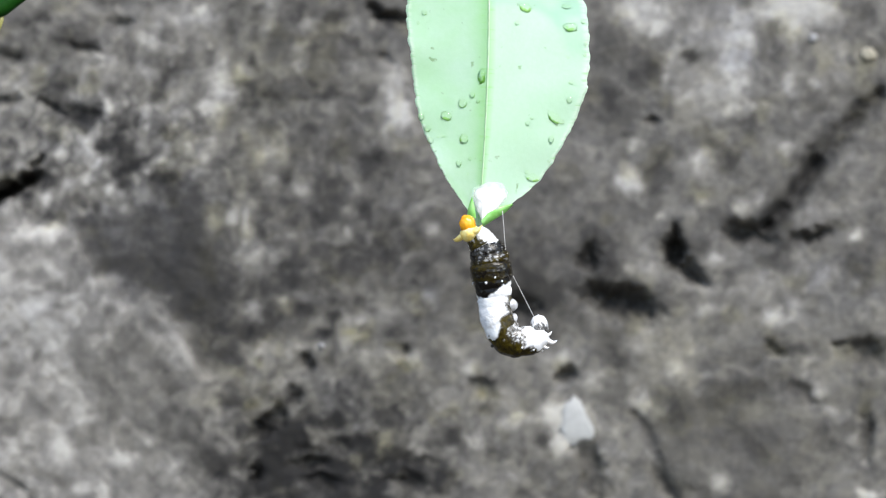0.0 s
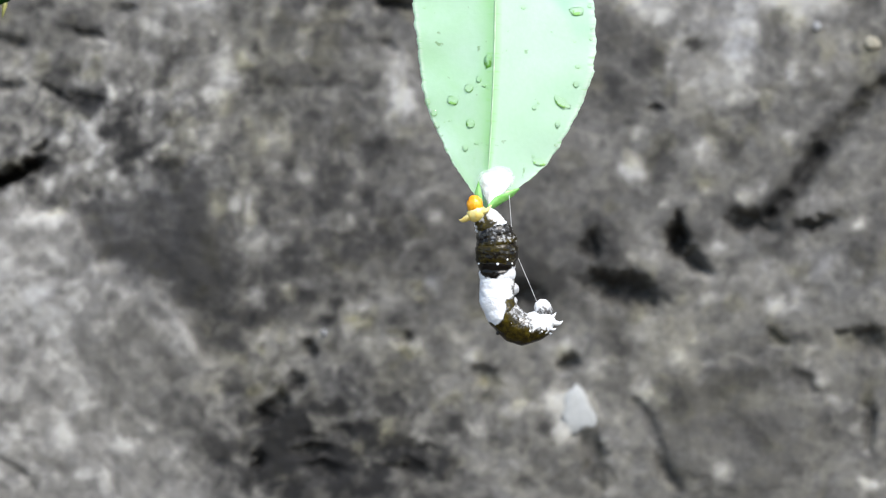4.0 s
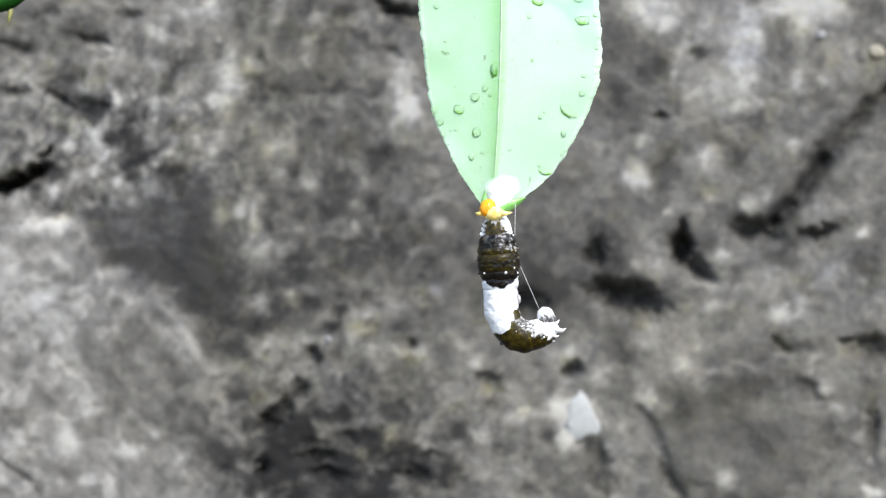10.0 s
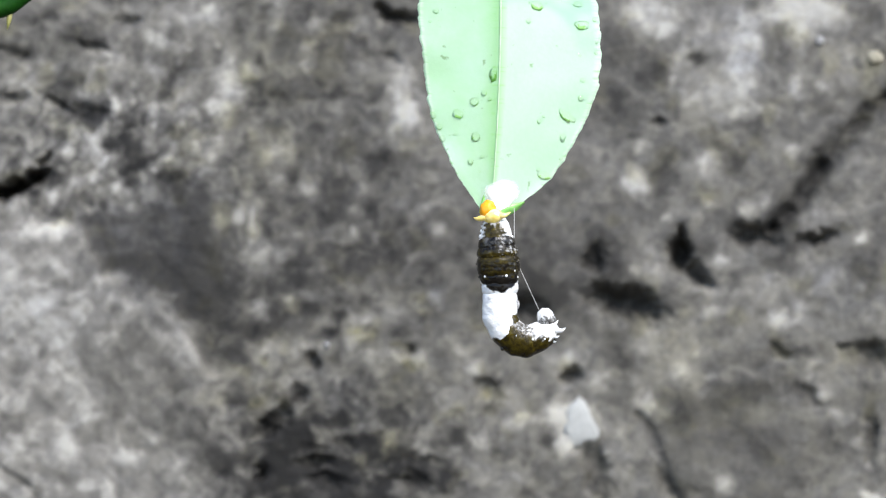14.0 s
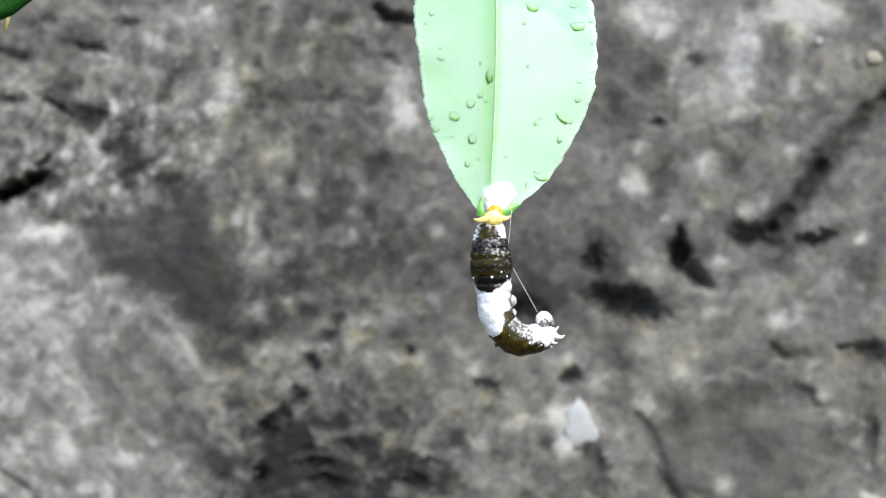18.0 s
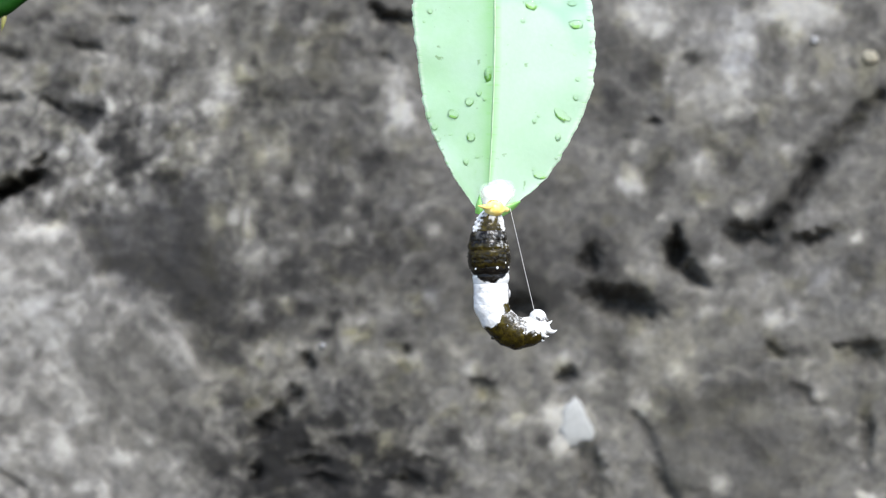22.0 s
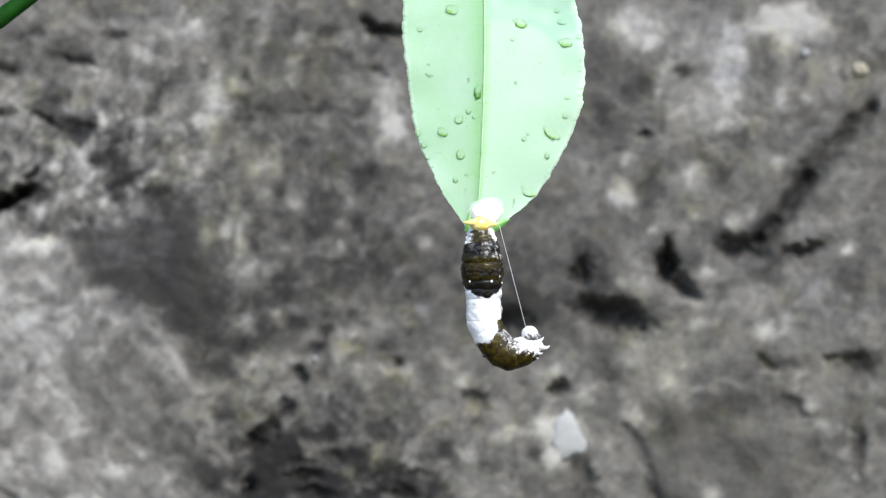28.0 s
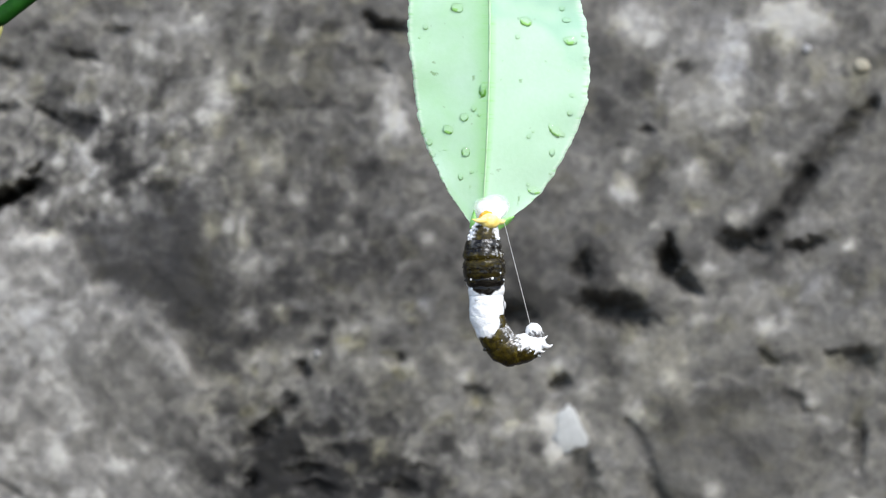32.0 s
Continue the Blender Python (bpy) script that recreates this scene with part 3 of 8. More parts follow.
def build_wall():
    near = lambda half, step: np.arange(-half, half + step / 2, step)
    far = np.array([0.012, 0.03, 0.06, 0.11, 0.2, 0.34, 0.55, 0.9, 1.5, 2.4])
    xs = near(0.146, 0.00044)
    xs = np.concatenate([xs[0] - far[::-1], xs, xs[-1] + far])
    zs = 1.2 + near(0.090, 0.00044)
    zs = np.concatenate([np.linspace(0, zs[0], 12)[:-1], zs, zs[-1] + far[:8]])
    X, Z = np.meshgrid(xs, zs)
    f = S * 1.15 / 0.75
    px, py = X / f + 784, (1.2 - Z) / f + 441
    # ragged outlines: everything is bent by noise of three sizes
    wx = px + 3 * cloud(px, py, 70, 2, 1) + 2.6 * cloud(px, py, 24, 2, 2) + 1.2 * cloud(px, py, 9, 2, 21)
    wy = py + 3 * cloud(px, py, 70, 2, 3) + 2.6 * cloud(px, py, 24, 2, 4) + 1.2 * cloud(px, py, 9, 2, 22)
    mottled, speck, fine = cloud(px, py, 44, 3, 10), cloud(px, py, 18, 3, 11), cloud(px, py, 7, 2, 14)
    lumps = np.abs(cloud(px, py * 1.3, 40, 3, 7))
    big, big_rim = grains(wx, wy, 36, 3)
    rise = 0.06 * big - 0.05 * big_rim + 0.8 * cloud(px, py, 330, 3, 5) + 0.3 * cloud(px, py, 90, 3, 6) + 0.09 * lumps + 0.02 * speck
    pit = np.zeros_like(rise)
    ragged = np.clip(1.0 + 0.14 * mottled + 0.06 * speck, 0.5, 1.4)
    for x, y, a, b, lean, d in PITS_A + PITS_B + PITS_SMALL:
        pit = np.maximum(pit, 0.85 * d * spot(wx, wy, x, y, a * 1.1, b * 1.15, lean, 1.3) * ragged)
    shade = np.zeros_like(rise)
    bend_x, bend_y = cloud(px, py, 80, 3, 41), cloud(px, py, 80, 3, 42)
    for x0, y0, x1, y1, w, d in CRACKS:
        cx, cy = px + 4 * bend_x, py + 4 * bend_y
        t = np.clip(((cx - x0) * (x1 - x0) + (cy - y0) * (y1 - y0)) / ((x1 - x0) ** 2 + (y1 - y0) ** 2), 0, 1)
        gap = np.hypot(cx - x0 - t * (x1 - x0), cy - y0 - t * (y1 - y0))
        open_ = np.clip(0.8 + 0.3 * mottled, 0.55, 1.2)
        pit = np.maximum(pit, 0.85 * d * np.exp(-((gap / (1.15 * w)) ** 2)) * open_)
        # a soft dark halo along each crack, painted as shade
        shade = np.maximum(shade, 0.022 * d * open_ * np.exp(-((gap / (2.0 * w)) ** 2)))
    # a lighter slab stands proud at one side, a rounded one at the other
    edge = np.interp(wx + 5 * bend_x, (-200, 60, 140, 176, 250, 300, 340, 375, 520), (388, 396, 412, 486, 512, 532, 600, 690, 1000))
    slab = 1 / (1 + np.exp(np.clip(-(wy + 5 * bend_y - edge) / (8 + 34 * np.clip((wy - 640) / 120, 0, 1)), -30, 30))) * (wx < 520)
    brow = np.interp(wx, (140, 200, 300, 390, 450), (400, 350, 335, 300, 330))
    slate = (1 - slab) / (1 + np.exp(np.clip(-(wy + 8 * bend_y - brow) / 9, -30, 30))) * np.clip((wx - 135) / 25, 0, 1) * np.clip((425 - wx - 6 * bend_x) / 55, 0, 1)
    slate *= np.clip((680 - wy) / 120, 0, 1)
    disc = 1 / (1 + np.exp(np.clip((np.hypot((wx - 1310) / 1.15, wy - 775) - 118) / 8, -30, 30)))
    light, dark, ochre, blue = (np.zeros_like(rise) for _ in range(4))
    for x, y, a, b, k in LIGHT_A + LIGHT_B + LIGHT_C + LIGHT_D + LIGHT_E + LIGHT_F + LIGHT_G + LIGHT_H + LIGHT_I + LIGHT_J:
        light += k * spot(wx, wy, x, y, a, b)
    for x, y, a, b, k in DARK_A + DARK_B + DARK_C + DARK_D + DARK_E + DARK_F + DARK_G:
        dark += k * spot(wx, wy, x, y, a, b)
    for x, y, a, b, k in BROAD_A + BROAD_B + BROAD_C:
        dark += k * spot(wx, wy, x, y, a, b, 0, 1.2)
    for x, y, a, b, k in OCHRE_A + OCHRE_B:
        ochre = np.maximum(ochre, k * spot(wx, wy, x, y, a, b, 0, 1.1))
    for x, y, a, b, k in BLUE:
        blue = np.maximum(blue, k * spot(wx, wy, x, y, a, b, 0, 1.1))
    light *= 1 - 0.55 * slab
    hollow = spot(wx, wy, 570, 805, 190, 120, 8, 1.6)
    dark = dark * (1 - 0.6 * slate - 0.4 * slab) + 0.115 * slate
    rise = rise + 3.0 * slab + 1.5 * disc - pit + 0.7 * light - 0.7 * dark
    grit = 0.95 - 0.15 * slab - 0.5 * disc + 0.35 * np.clip((700 - wx) / 500, 0, 1) - 0.7 * slate + 1.3 * spot(px, py, 190, 250, 200, 110) + 1.3 * spot(px, py, 600, 800, 220, 120)
    # grains of aggregate, light and dark, and the marks of running water
    rs, dots = np.random.RandomState(11), np.zeros_like(rise)
    cols, rows_ = px[0], py[:, 0]
    for k in range(2300):
        x, y, r = rs.uniform(-60, 1630), rs.uniform(-60, 940), rs.uniform(4, 12) * (1.5 if k % 9 == 0 else 1)
        amount = rs.uniform(0.03, 0.11) * (1 if k % 5 > 1 else -1)
        i0, i1 = np.searchsorted(cols, x - 2.5 * r), np.searchsorted(cols, x + 2.5 * r)
        j1, j0 = len(rows_) - np.searchsorted(rows_[::-1], y - 2.5 * r), len(rows_) - np.searchsorted(rows_[::-1], y + 2.5 * r)
        wide = rs.uniform(0.75, 1.3)
        near_x, near_y = wx[j0:j1, i0:i1] - x, wy[j0:j1, i0:i1] - y
        dots[j0:j1, i0:i1] += amount * np.exp(-(((near_x * wide) ** 2 + near_y ** 2) / (r * r)) ** 2.2)
    # the face is a patchwork of rounded grains of two sizes
    small, small_rim = grains(wx, wy, 17, 5)
    patch = 0.028 * big + 0.027 * small - 0.014 * big_rim - 0.006 * small_rim
    runs = cloud(px, py * 0.28, 26, 3, 31) * np.clip((620 - px) / 160, 0, 1) * np.clip((px - 160) / 120, 0, 1) * np.clip((520 - py) / 140, 0, 1)
    dots += 0.035 * runs
    # the slab is brushed along its fall, the hollow at its foot is seamed
    brushed = cloud(0.64 * px + 0.77 * py, (0.77 * px - 0.64 * py) * 4.0, 46, 3, 51)
    dots = dots * (1 - 0.55 * slab - 0.4 * disc) + 0.034 * slab * brushed
    seams = cloud((0.93 * px + 0.36 * py) * 0.45, 0.93 * py - 0.36 * px, 34, 4, 57)
    dots += hollow * (0.17 * seams + 0.03)
    # pits and crack halos also darken the base colour, as painted shade
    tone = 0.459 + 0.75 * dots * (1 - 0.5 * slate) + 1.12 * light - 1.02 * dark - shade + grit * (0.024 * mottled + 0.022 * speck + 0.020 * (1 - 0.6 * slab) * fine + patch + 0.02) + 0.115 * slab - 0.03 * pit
    # past the worked part of the face the stone is left to its grain alone
    out = np.clip((np.maximum(np.abs(X) - 0.142, np.abs(Z - 1.2) - 0.086)) / 0.02, 0, 1)
    tone = tone * (1 - out) + 0.22 * out
    ochre = np.clip(0.05 * np.clip(small, 0, 2) * (1 - 0.8 * slab) + (0.04 - 0.035 * slab) * np.clip((py - 430) / 200, 0, 1) * (1 + 0.6 * mottled) + 0.42 * ochre * (0.9 + 0.4 * speck) + 0.25 * (1 - 0.9 * slab) * np.clip(cloud(px, py, 50, 3, 13) - 0.8, 0, 1), 0, 1)
    blue = np.clip(0.6 * blue * (0.9 + 0.4 * speck) + 0.12 * np.clip(-small, 0, 2) + 0.05 * np.clip(big, 0, 2), 0, 1)
    fade = np.clip((2.6 - np.abs(px - 784) / 784) / 1.2, 0, 1) * np.clip((3 - np.abs(py - 441) / 441) / 1.4, 0, 1)
    Y = DEEP - 0.001 * rise * np.clip(fade, 0.25, 1)
    n, m = Z.shape
    co = np.stack([X, Y, Z], -1).reshape(-1, 3)
    # the block behind the face, so that the wall has thickness
    idx = np.arange(n * m).reshape(n, m)
    quads = np.stack([idx[:-1, :-1], idx[:-1, 1:], idx[1:, 1:], idx[1:, :-1]], -1).reshape(-1, 4)
    rim = np.concatenate([idx[0, :], idx[1:, -1], idx[-1, -2::-1], idx[-2:0:-1, 0]])
    backs = co[rim].copy()
    backs[:, 1] = DEEP + 0.35
    b0 = len(co)
    nxt = np.roll(np.arange(len(rim)), -1)
    sides = np.stack([rim, b0 + np.arange(len(rim)), b0 + nxt, rim[nxt]], -1)
    co = np.concatenate([co, backs])
    faces = np.concatenate([quads, sides])
    me = bpy.data.meshes.new("wall_stone")
    me.vertices.add(len(co))
    me.vertices.foreach_set("co", co.astype(np.float32).ravel())
    me.loops.add(faces.size)
    me.loops.foreach_set("vertex_index", faces.astype(np.int32).ravel())
    me.polygons.add(len(faces))
    me.polygons.foreach_set("loop_start", np.arange(0, faces.size, 4, dtype=np.int32))
    me.polygons.foreach_set("use_smooth", np.ones(len(faces), bool))
    me.update(calc_edges=True)
    stain_shade = me.attributes.new("stain_shade", "FLOAT_COLOR", "POINT")
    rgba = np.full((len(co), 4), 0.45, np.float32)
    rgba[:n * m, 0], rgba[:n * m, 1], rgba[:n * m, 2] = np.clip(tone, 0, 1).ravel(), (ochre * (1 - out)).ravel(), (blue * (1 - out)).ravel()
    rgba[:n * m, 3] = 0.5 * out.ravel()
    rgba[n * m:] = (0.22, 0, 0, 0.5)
    stain_shade.data.foreach_set("color", rgba.ravel())
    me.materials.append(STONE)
    return tagged(new("wall_stone", me), "weathered grey rock wall with cracks, pits and pale lichen", "wall", kind="structure")


wall = build_wall()

bm = bmesh.new()
bmesh.ops.create_grid(bm, x_segments=24, y_segments=24, size=60)
ground = finish("ground", bm, SOIL)
tagged(ground, "bare damp brown soil at the foot of the wall", "ground", kind="structure")


def pebble(name, x, y, rx, ry, proud, material, label, lean=0, seed=0, taper=0.0):
    """A stone bedded in the wall's face."""
    bm = bmesh.new()
    bmesh.ops.create_icosphere(bm, subdivisions=3, radius=1)
    f = S * 1.15 / 0.75
    for v in bm.verts:
        k = 1 + 0.35 * noise.noise(v.co * 1.3 + Vector((seed * 3.1, 0, 0))) + 0.22 * noise.noise(v.co * 3.4)
        v.co = Vector((v.co.x * rx * f * k, v.co.y * proud * k, v.co.z * ry * f * k))
        v.co.x *= 1 - taper * v.co.z / (ry * f)
    ob = finish(name, bm, material, wall, label)
    ob.matrix_basis = Matrix.Translation(plan(x, y, DEEP)) @ pose(0, 0, 0, 0, lean, 0)
    return ob


pebble("stone", 1027, 742, 27, 41, 0.0005, WHITE_STONE, "smooth pale stone bedded in the wall", -5, 1, 0.36)
pebble("stone", 1551, 97, 14, 12, 0.0012, CREAM_STONE, "small cream stone", 0, 2)
pebble("stone", 1453, 67, 8, 9, 0.0011, PALE_STONE, "small pale stone", 0, 3)
pebble("stone", 580, 606, 5.5, 5.5, 0.0016, PALE_STONE, "small pale stone", 0, 4)

# ---- the citrus branch: a thin green stem, and the leaf that hangs from it ----
branch = tagged(new("citrus_branch"), "thin green citrus branch with one hanging wet pale leaf", "branch")
branch.location = (-0.35, 0.08, 0)


def tube(points, radii, sides=12, caps=True):
    """A bmesh tube along smooth points."""
    bm = bmesh.new()
    pts = [Vector(p) for p in points]
    rings = []
    side = Vector((0, 1, 0.13)).normalized()
    for i, p in enumerate(pts):
        t = (pts[min(i + 1, len(pts) - 1)] - pts[max(i - 1, 0)]).normalized()
        u = (side - t * side.dot(t)).normalized()
        w = t.cross(u)
        rings.append([bm.verts.new(p + (u * math.cos(k * 2 * math.pi / sides) + w * math.sin(k * 2 * math.pi / sides)) * radii[i]) for k in range(sides)])
    for a, b in zip(rings, rings[1:]):
        for k in range(sides):
            bm.faces.new((a[k], a[(k + 1) % sides], b[(k + 1) % sides], b[k]))
    if caps:
        bm.faces.new(rings[0][::-1])
        bm.faces.new(rings[-1])
    bmesh.ops.recalc_face_normals(bm, faces=bm.faces)
    return bm


def smooth_path(points, steps):
    """Catmull-Rom through the points."""
    pts = [Vector(p) for p in points]
    pts = [pts[0] * 2 - pts[1]] + pts + [pts[-1] * 2 - pts[-2]]
    out = []
    for a, b, c, d in zip(pts, pts[1:], pts[2:], pts[3:]):
        for k in range(steps):
            f = k / steps
            out.append(0.5 * (2 * b + (c - a) * f + (2 * a - 5 * b + 4 * c - d) * f * f + (3 * b - a - 3 * c + d) * f ** 3))
    return out + [pts[-2]]


TWIG_DEPTH = 0.05
line = [plan(x, y, TWIG_DEPTH) for x, y in ((-140, 26), (-50, 12), (6, 9), (44, -15), (114, -68), (264, -180), (560, -330))] + [plan(890, -400, 0.004)]
line = [(-0.35, 0.08, 0.0), (-0.345, 0.08, 0.5), (-0.30, 0.07, 1.0), (-0.19, 0.055, 1.20)] + line
way_in = smooth_path(line, 10)
radii = [0.0023 - 0.0009 * i / len(way_in) for i in range(len(way_in))]
stem = part("stem", tube([p - branch.location for p in way_in], radii, 14), TWIG, branch, "dark green smooth stem")
p = Vector(plan(18, 18, TWIG_DEPTH)) - branch.location
part("thorn", tube([p, p + Vector((-0.0001, 0, -0.0011)), p + Vector((-0.0003, 0, -0.0022)), p + Vector((-0.0005, 0, -0.0032))], [0.0006, 0.0005, 0.0003, 0.00004], 8),
     THORN, branch, "short yellowish thorn")

# the blade hangs tip down; half widths to either side of the rib, at heights of the plan
HEIGHTS = (-330, -300, -230, -140, -50, 27, 92, 150, 205, 250, 312, 345, 362, 374, 392)
LEFT = (3, 22, 78, 124, 145, 147, 138, 130, 118, 97, 63, 36, 24, 17, 3)
RIGHT = (3, 22, 78, 130, 160, 176, 181, 177, 160, 139, 104, 66, 48, 28, 7)
LEAF_X, LEAF_Y = 900, 250


def rib_x(y):
    return 886.5 - 0.000105 * max(y, 0) ** 2 - 0.006 * y + (0.02 * y if y < 0 else 0)


def blade_at(u, y):
    """A point of the blade: u from -1 (one margin) over 0 (rib) to 1, in the leaf's own space."""
    w = np.interp(y, HEIGHTS, RIGHT if u > 0 else LEFT)
    side = 1.3 if u > 0 else 0
    bent = y + 5 * math.sin(y * 0.061 + 2 * side)
    tooth = (bent / (46 if u > 0 else 27)) % 1.0
    w += ((2.4 if u > 0 else 1.6) * (1 - tooth) ** 2 * (1 - math.exp(-tooth * 14)) * (1.0 + 0.5 * math.sin(y * 0.043 + side)) - 0.8 + 0.25 * math.sin(bent * 0.62 + side)) * abs(u) ** 12
    w += (0.35 * math.sin(y * 0.47 + side + 2.6 * math.sin(y * 0.083 + side)) * (0.5 + 0.5 * math.sin(y * 0.11 + 2 * side)) + 1.3 * math.sin(y * 0.17 + side) * math.sin(y * 0.057 + 0.9)) * abs(u) ** 12
    x = rib_x(y) + u * w
    away = 0.26 * abs(u) * w * (1.0 if u < 0 else 0.65) - 0.05 * (u * u) * w
    away += 5.0 * (1 - math.exp(-abs(u) * w / 14)) * (0.6 if u < 0 else 0.35)
    wave = 3.0 * math.sin(y * 0.021 + u * 2.0) * abs(u) + 1.3 * math.sin(y * 0.06 + (2 if u > 0 else 0)) * u * u
    bow = 0.00022 * (y - 120) ** 2
    return Vector(((x - LEAF_X) * S, (away + wave + bow) * S, -(y - LEAF_Y) * S))


def build_blade(parent):
    bm = bmesh.new()
    nv, nu = 400, 26
    front, behind = [], []
    lay = bm.verts.layers.float_color.new("green")
    for j in range(nv + 1):
        y = -330 + 722 * j / nv
        row = [blade_at((i - nu) / nu, y) for i in range(2 * nu + 1)]
        front.append([bm.verts.new(p) for p in row])
        behind.append([bm.verts.new(p + Vector((0, 0.00022, 0))) for p in row])
        for i, v in enumerate(front[-1]):
            u = (i - nu) / nu
            patch = 0.5 + 0.9 * noise.noise(Vector((u * 2.3, y * 0.013, 4.0))) + 0.35 * noise.noise(Vector((u * 7, y * 0.05, 1.0)))
            # greener left half and rib band paint in the gloss difference between the halves
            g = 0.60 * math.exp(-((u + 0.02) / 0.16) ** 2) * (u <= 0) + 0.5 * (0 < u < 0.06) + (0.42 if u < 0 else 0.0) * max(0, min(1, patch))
            spread = math.hypot(rib_x(y) + u * np.interp(y, HEIGHTS, RIGHT) - 930, y - 95) + 5 * noise.noise(Vector((u * 3, y * 0.02, 7.0)))
            film = (u > 0) / (1 + math.exp(-max(-30, min(30, (spread - 95) / 3)))) / (1 + math.exp(max(-30, min(30, (y - 72) / 12))))
            # worn flecks along the margin and beside the rib
            fleck = noise.noise(Vector((y * 0.16, u * 2, 9.0))) + 0.7 * noise.noise(Vector((y * 0.45, u * 2, 5.0)))
            margin = abs(u) > 0.95
            g += (0.9 if margin else 0.75 * (-0.1 < u < 0.07)) * max(0, min(1, 4 * fleck - 1.1))
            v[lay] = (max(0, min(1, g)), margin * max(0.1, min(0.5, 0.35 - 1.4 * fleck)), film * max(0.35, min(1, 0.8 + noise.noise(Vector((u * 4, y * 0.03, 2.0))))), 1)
    for j in range(nv):
        for i in range(2 * nu):
            bm.faces.new((front[j][i], front[j + 1][i], front[j + 1][i + 1], front[j][i + 1]))
            bm.faces.new((behind[j][i], behind[j][i + 1], behind[j + 1][i + 1], behind[j + 1][i]))
    for j in range(nv):
        bm.faces.new((front[j][0], behind[j][0], behind[j + 1][0], front[j + 1][0]))
        bm.faces.new((front[j][-1], front[j + 1][-1], behind[j + 1][-1], behind[j][-1]))
    for i in range(2 * nu):
        bm.faces.new((front[-1][i], behind[-1][i], behind[-1][i + 1], front[-1][i + 1]))
        bm.faces.new((front[0][i], front[0][i + 1], behind[0][i + 1], behind[0][i]))
    return part("leaf", bm, LEAF, parent, "pale green wet leaf underside with a finely toothed margin")


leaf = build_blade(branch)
leaf.location = Vector(plan(LEAF_X, LEAF_Y)) - branch.location
ys = [-400 + 8 * k for k in range(94)]
part("midrib", tube([blade_at(0, max(y, -330)) + Vector((0, -0.00008, 0.0 if y > -330 else (-330 - y) * S)) for y in ys],
                    [S * (2.3 - 1.4 * k / 94) for k in range(94)], 8), RIB, leaf, "pale raised midrib and stalk")

def droplet(x, y, rx, ry, lean=0, high=0.5, seed=0, broken=False):
    """A bead of water that clings to the blade."""
    w = np.interp(y, HEIGHTS, RIGHT if x > rib_x(y) else LEFT)
    u = max(-0.97, min(0.97, (x - rib_x(y)) / w))
    at = blade_at(u, y)
    du = blade_at(min(u + 0.04, 1), y) - blade_at(u - 0.04, y)
    dy = blade_at(u, y + 4) - blade_at(u, y - 4)
    normal = du.cross(dy).normalized()
    if normal.y > 0:
        normal = -normal
    ax = du.normalized()
    az = normal.cross(ax)
    bm = bmesh.new()
    c, s = math.cos(radians(-lean)), math.sin(radians(-lean))
    rings = []
    for i in range(9):
        a = (i / 8) * math.pi / 2
        ring = []
        for k in range(18):
            b = k * math.pi / 9
            wob = 1 + (0.16 + 0.035 * max(0, max(rx, ry) - 8)) * noise.noise(Vector((math.cos(b) * 1.5 + seed * 2.7, math.sin(b) * 1.5, seed)))
            lx, lz = math.cos(b) * rx * math.cos(a) * wob, math.sin(b) * ry * math.cos(a) * wob
            sag = -0.12 * ry * math.sin(a)
            q = at + ax * (lx * c - lz * s) * S - az * (lx * s + lz * c - sag) * S * (1 if az.z < 0 else -1) + normal * (min(rx, ry) * high * math.sin(a) * S - 0.00002)
            ring.append(bm.verts.new(q))
        rings.append(ring)
    for r0, r1 in zip(rings, rings[1:]):
        for k in range(18):
            bm.faces.new((r0[k], r0[(k + 1) % 18], r1[(k + 1) % 18], r1[k]))
    bm.faces.new(rings[0])
    bmesh.ops.remove_doubles(bm, verts=rings[-1], dist=1e-6)
    bmesh.ops.recalc_face_normals(bm, faces=bm.faces)
    bm.faces.ensure_lookup_table()
    dark_side = radians(-100 + 70 * noise.noise(Vector((seed * 1.7, 0.3, 0))))
    mid = sum((v.co for v in bm.verts), Vector()) / len(bm.verts)
    for f in bm.faces:
        p = f.calc_center_median()
        tilt = abs(f.normal.dot(normal))
        turn = math.atan2((p - mid).z, (p - mid).x)
        side = math.cos(turn - dark_side) + 0.5 * noise.noise(Vector((math.cos(turn) * 2.5 + seed, math.sin(turn) * 2.5, seed * 0.7)))
        if broken:
            side += 2.2 * noise.noise((p - mid) * 900 + Vector((seed * 3.3, 0, 0)))
            tilt *= 0.75
        # the refracted green crescent is painted on by tinting steep faces of one side
        f.material_index = 1 if (tilt < 0.72 and side > 0.45) or (tilt < 0.42 and side > -0.3) else 0
    ob = part("water_drop", bm, WATER, leaf, "clear bead of rain water")
    ob.data.materials.append(RIM)
    return ob


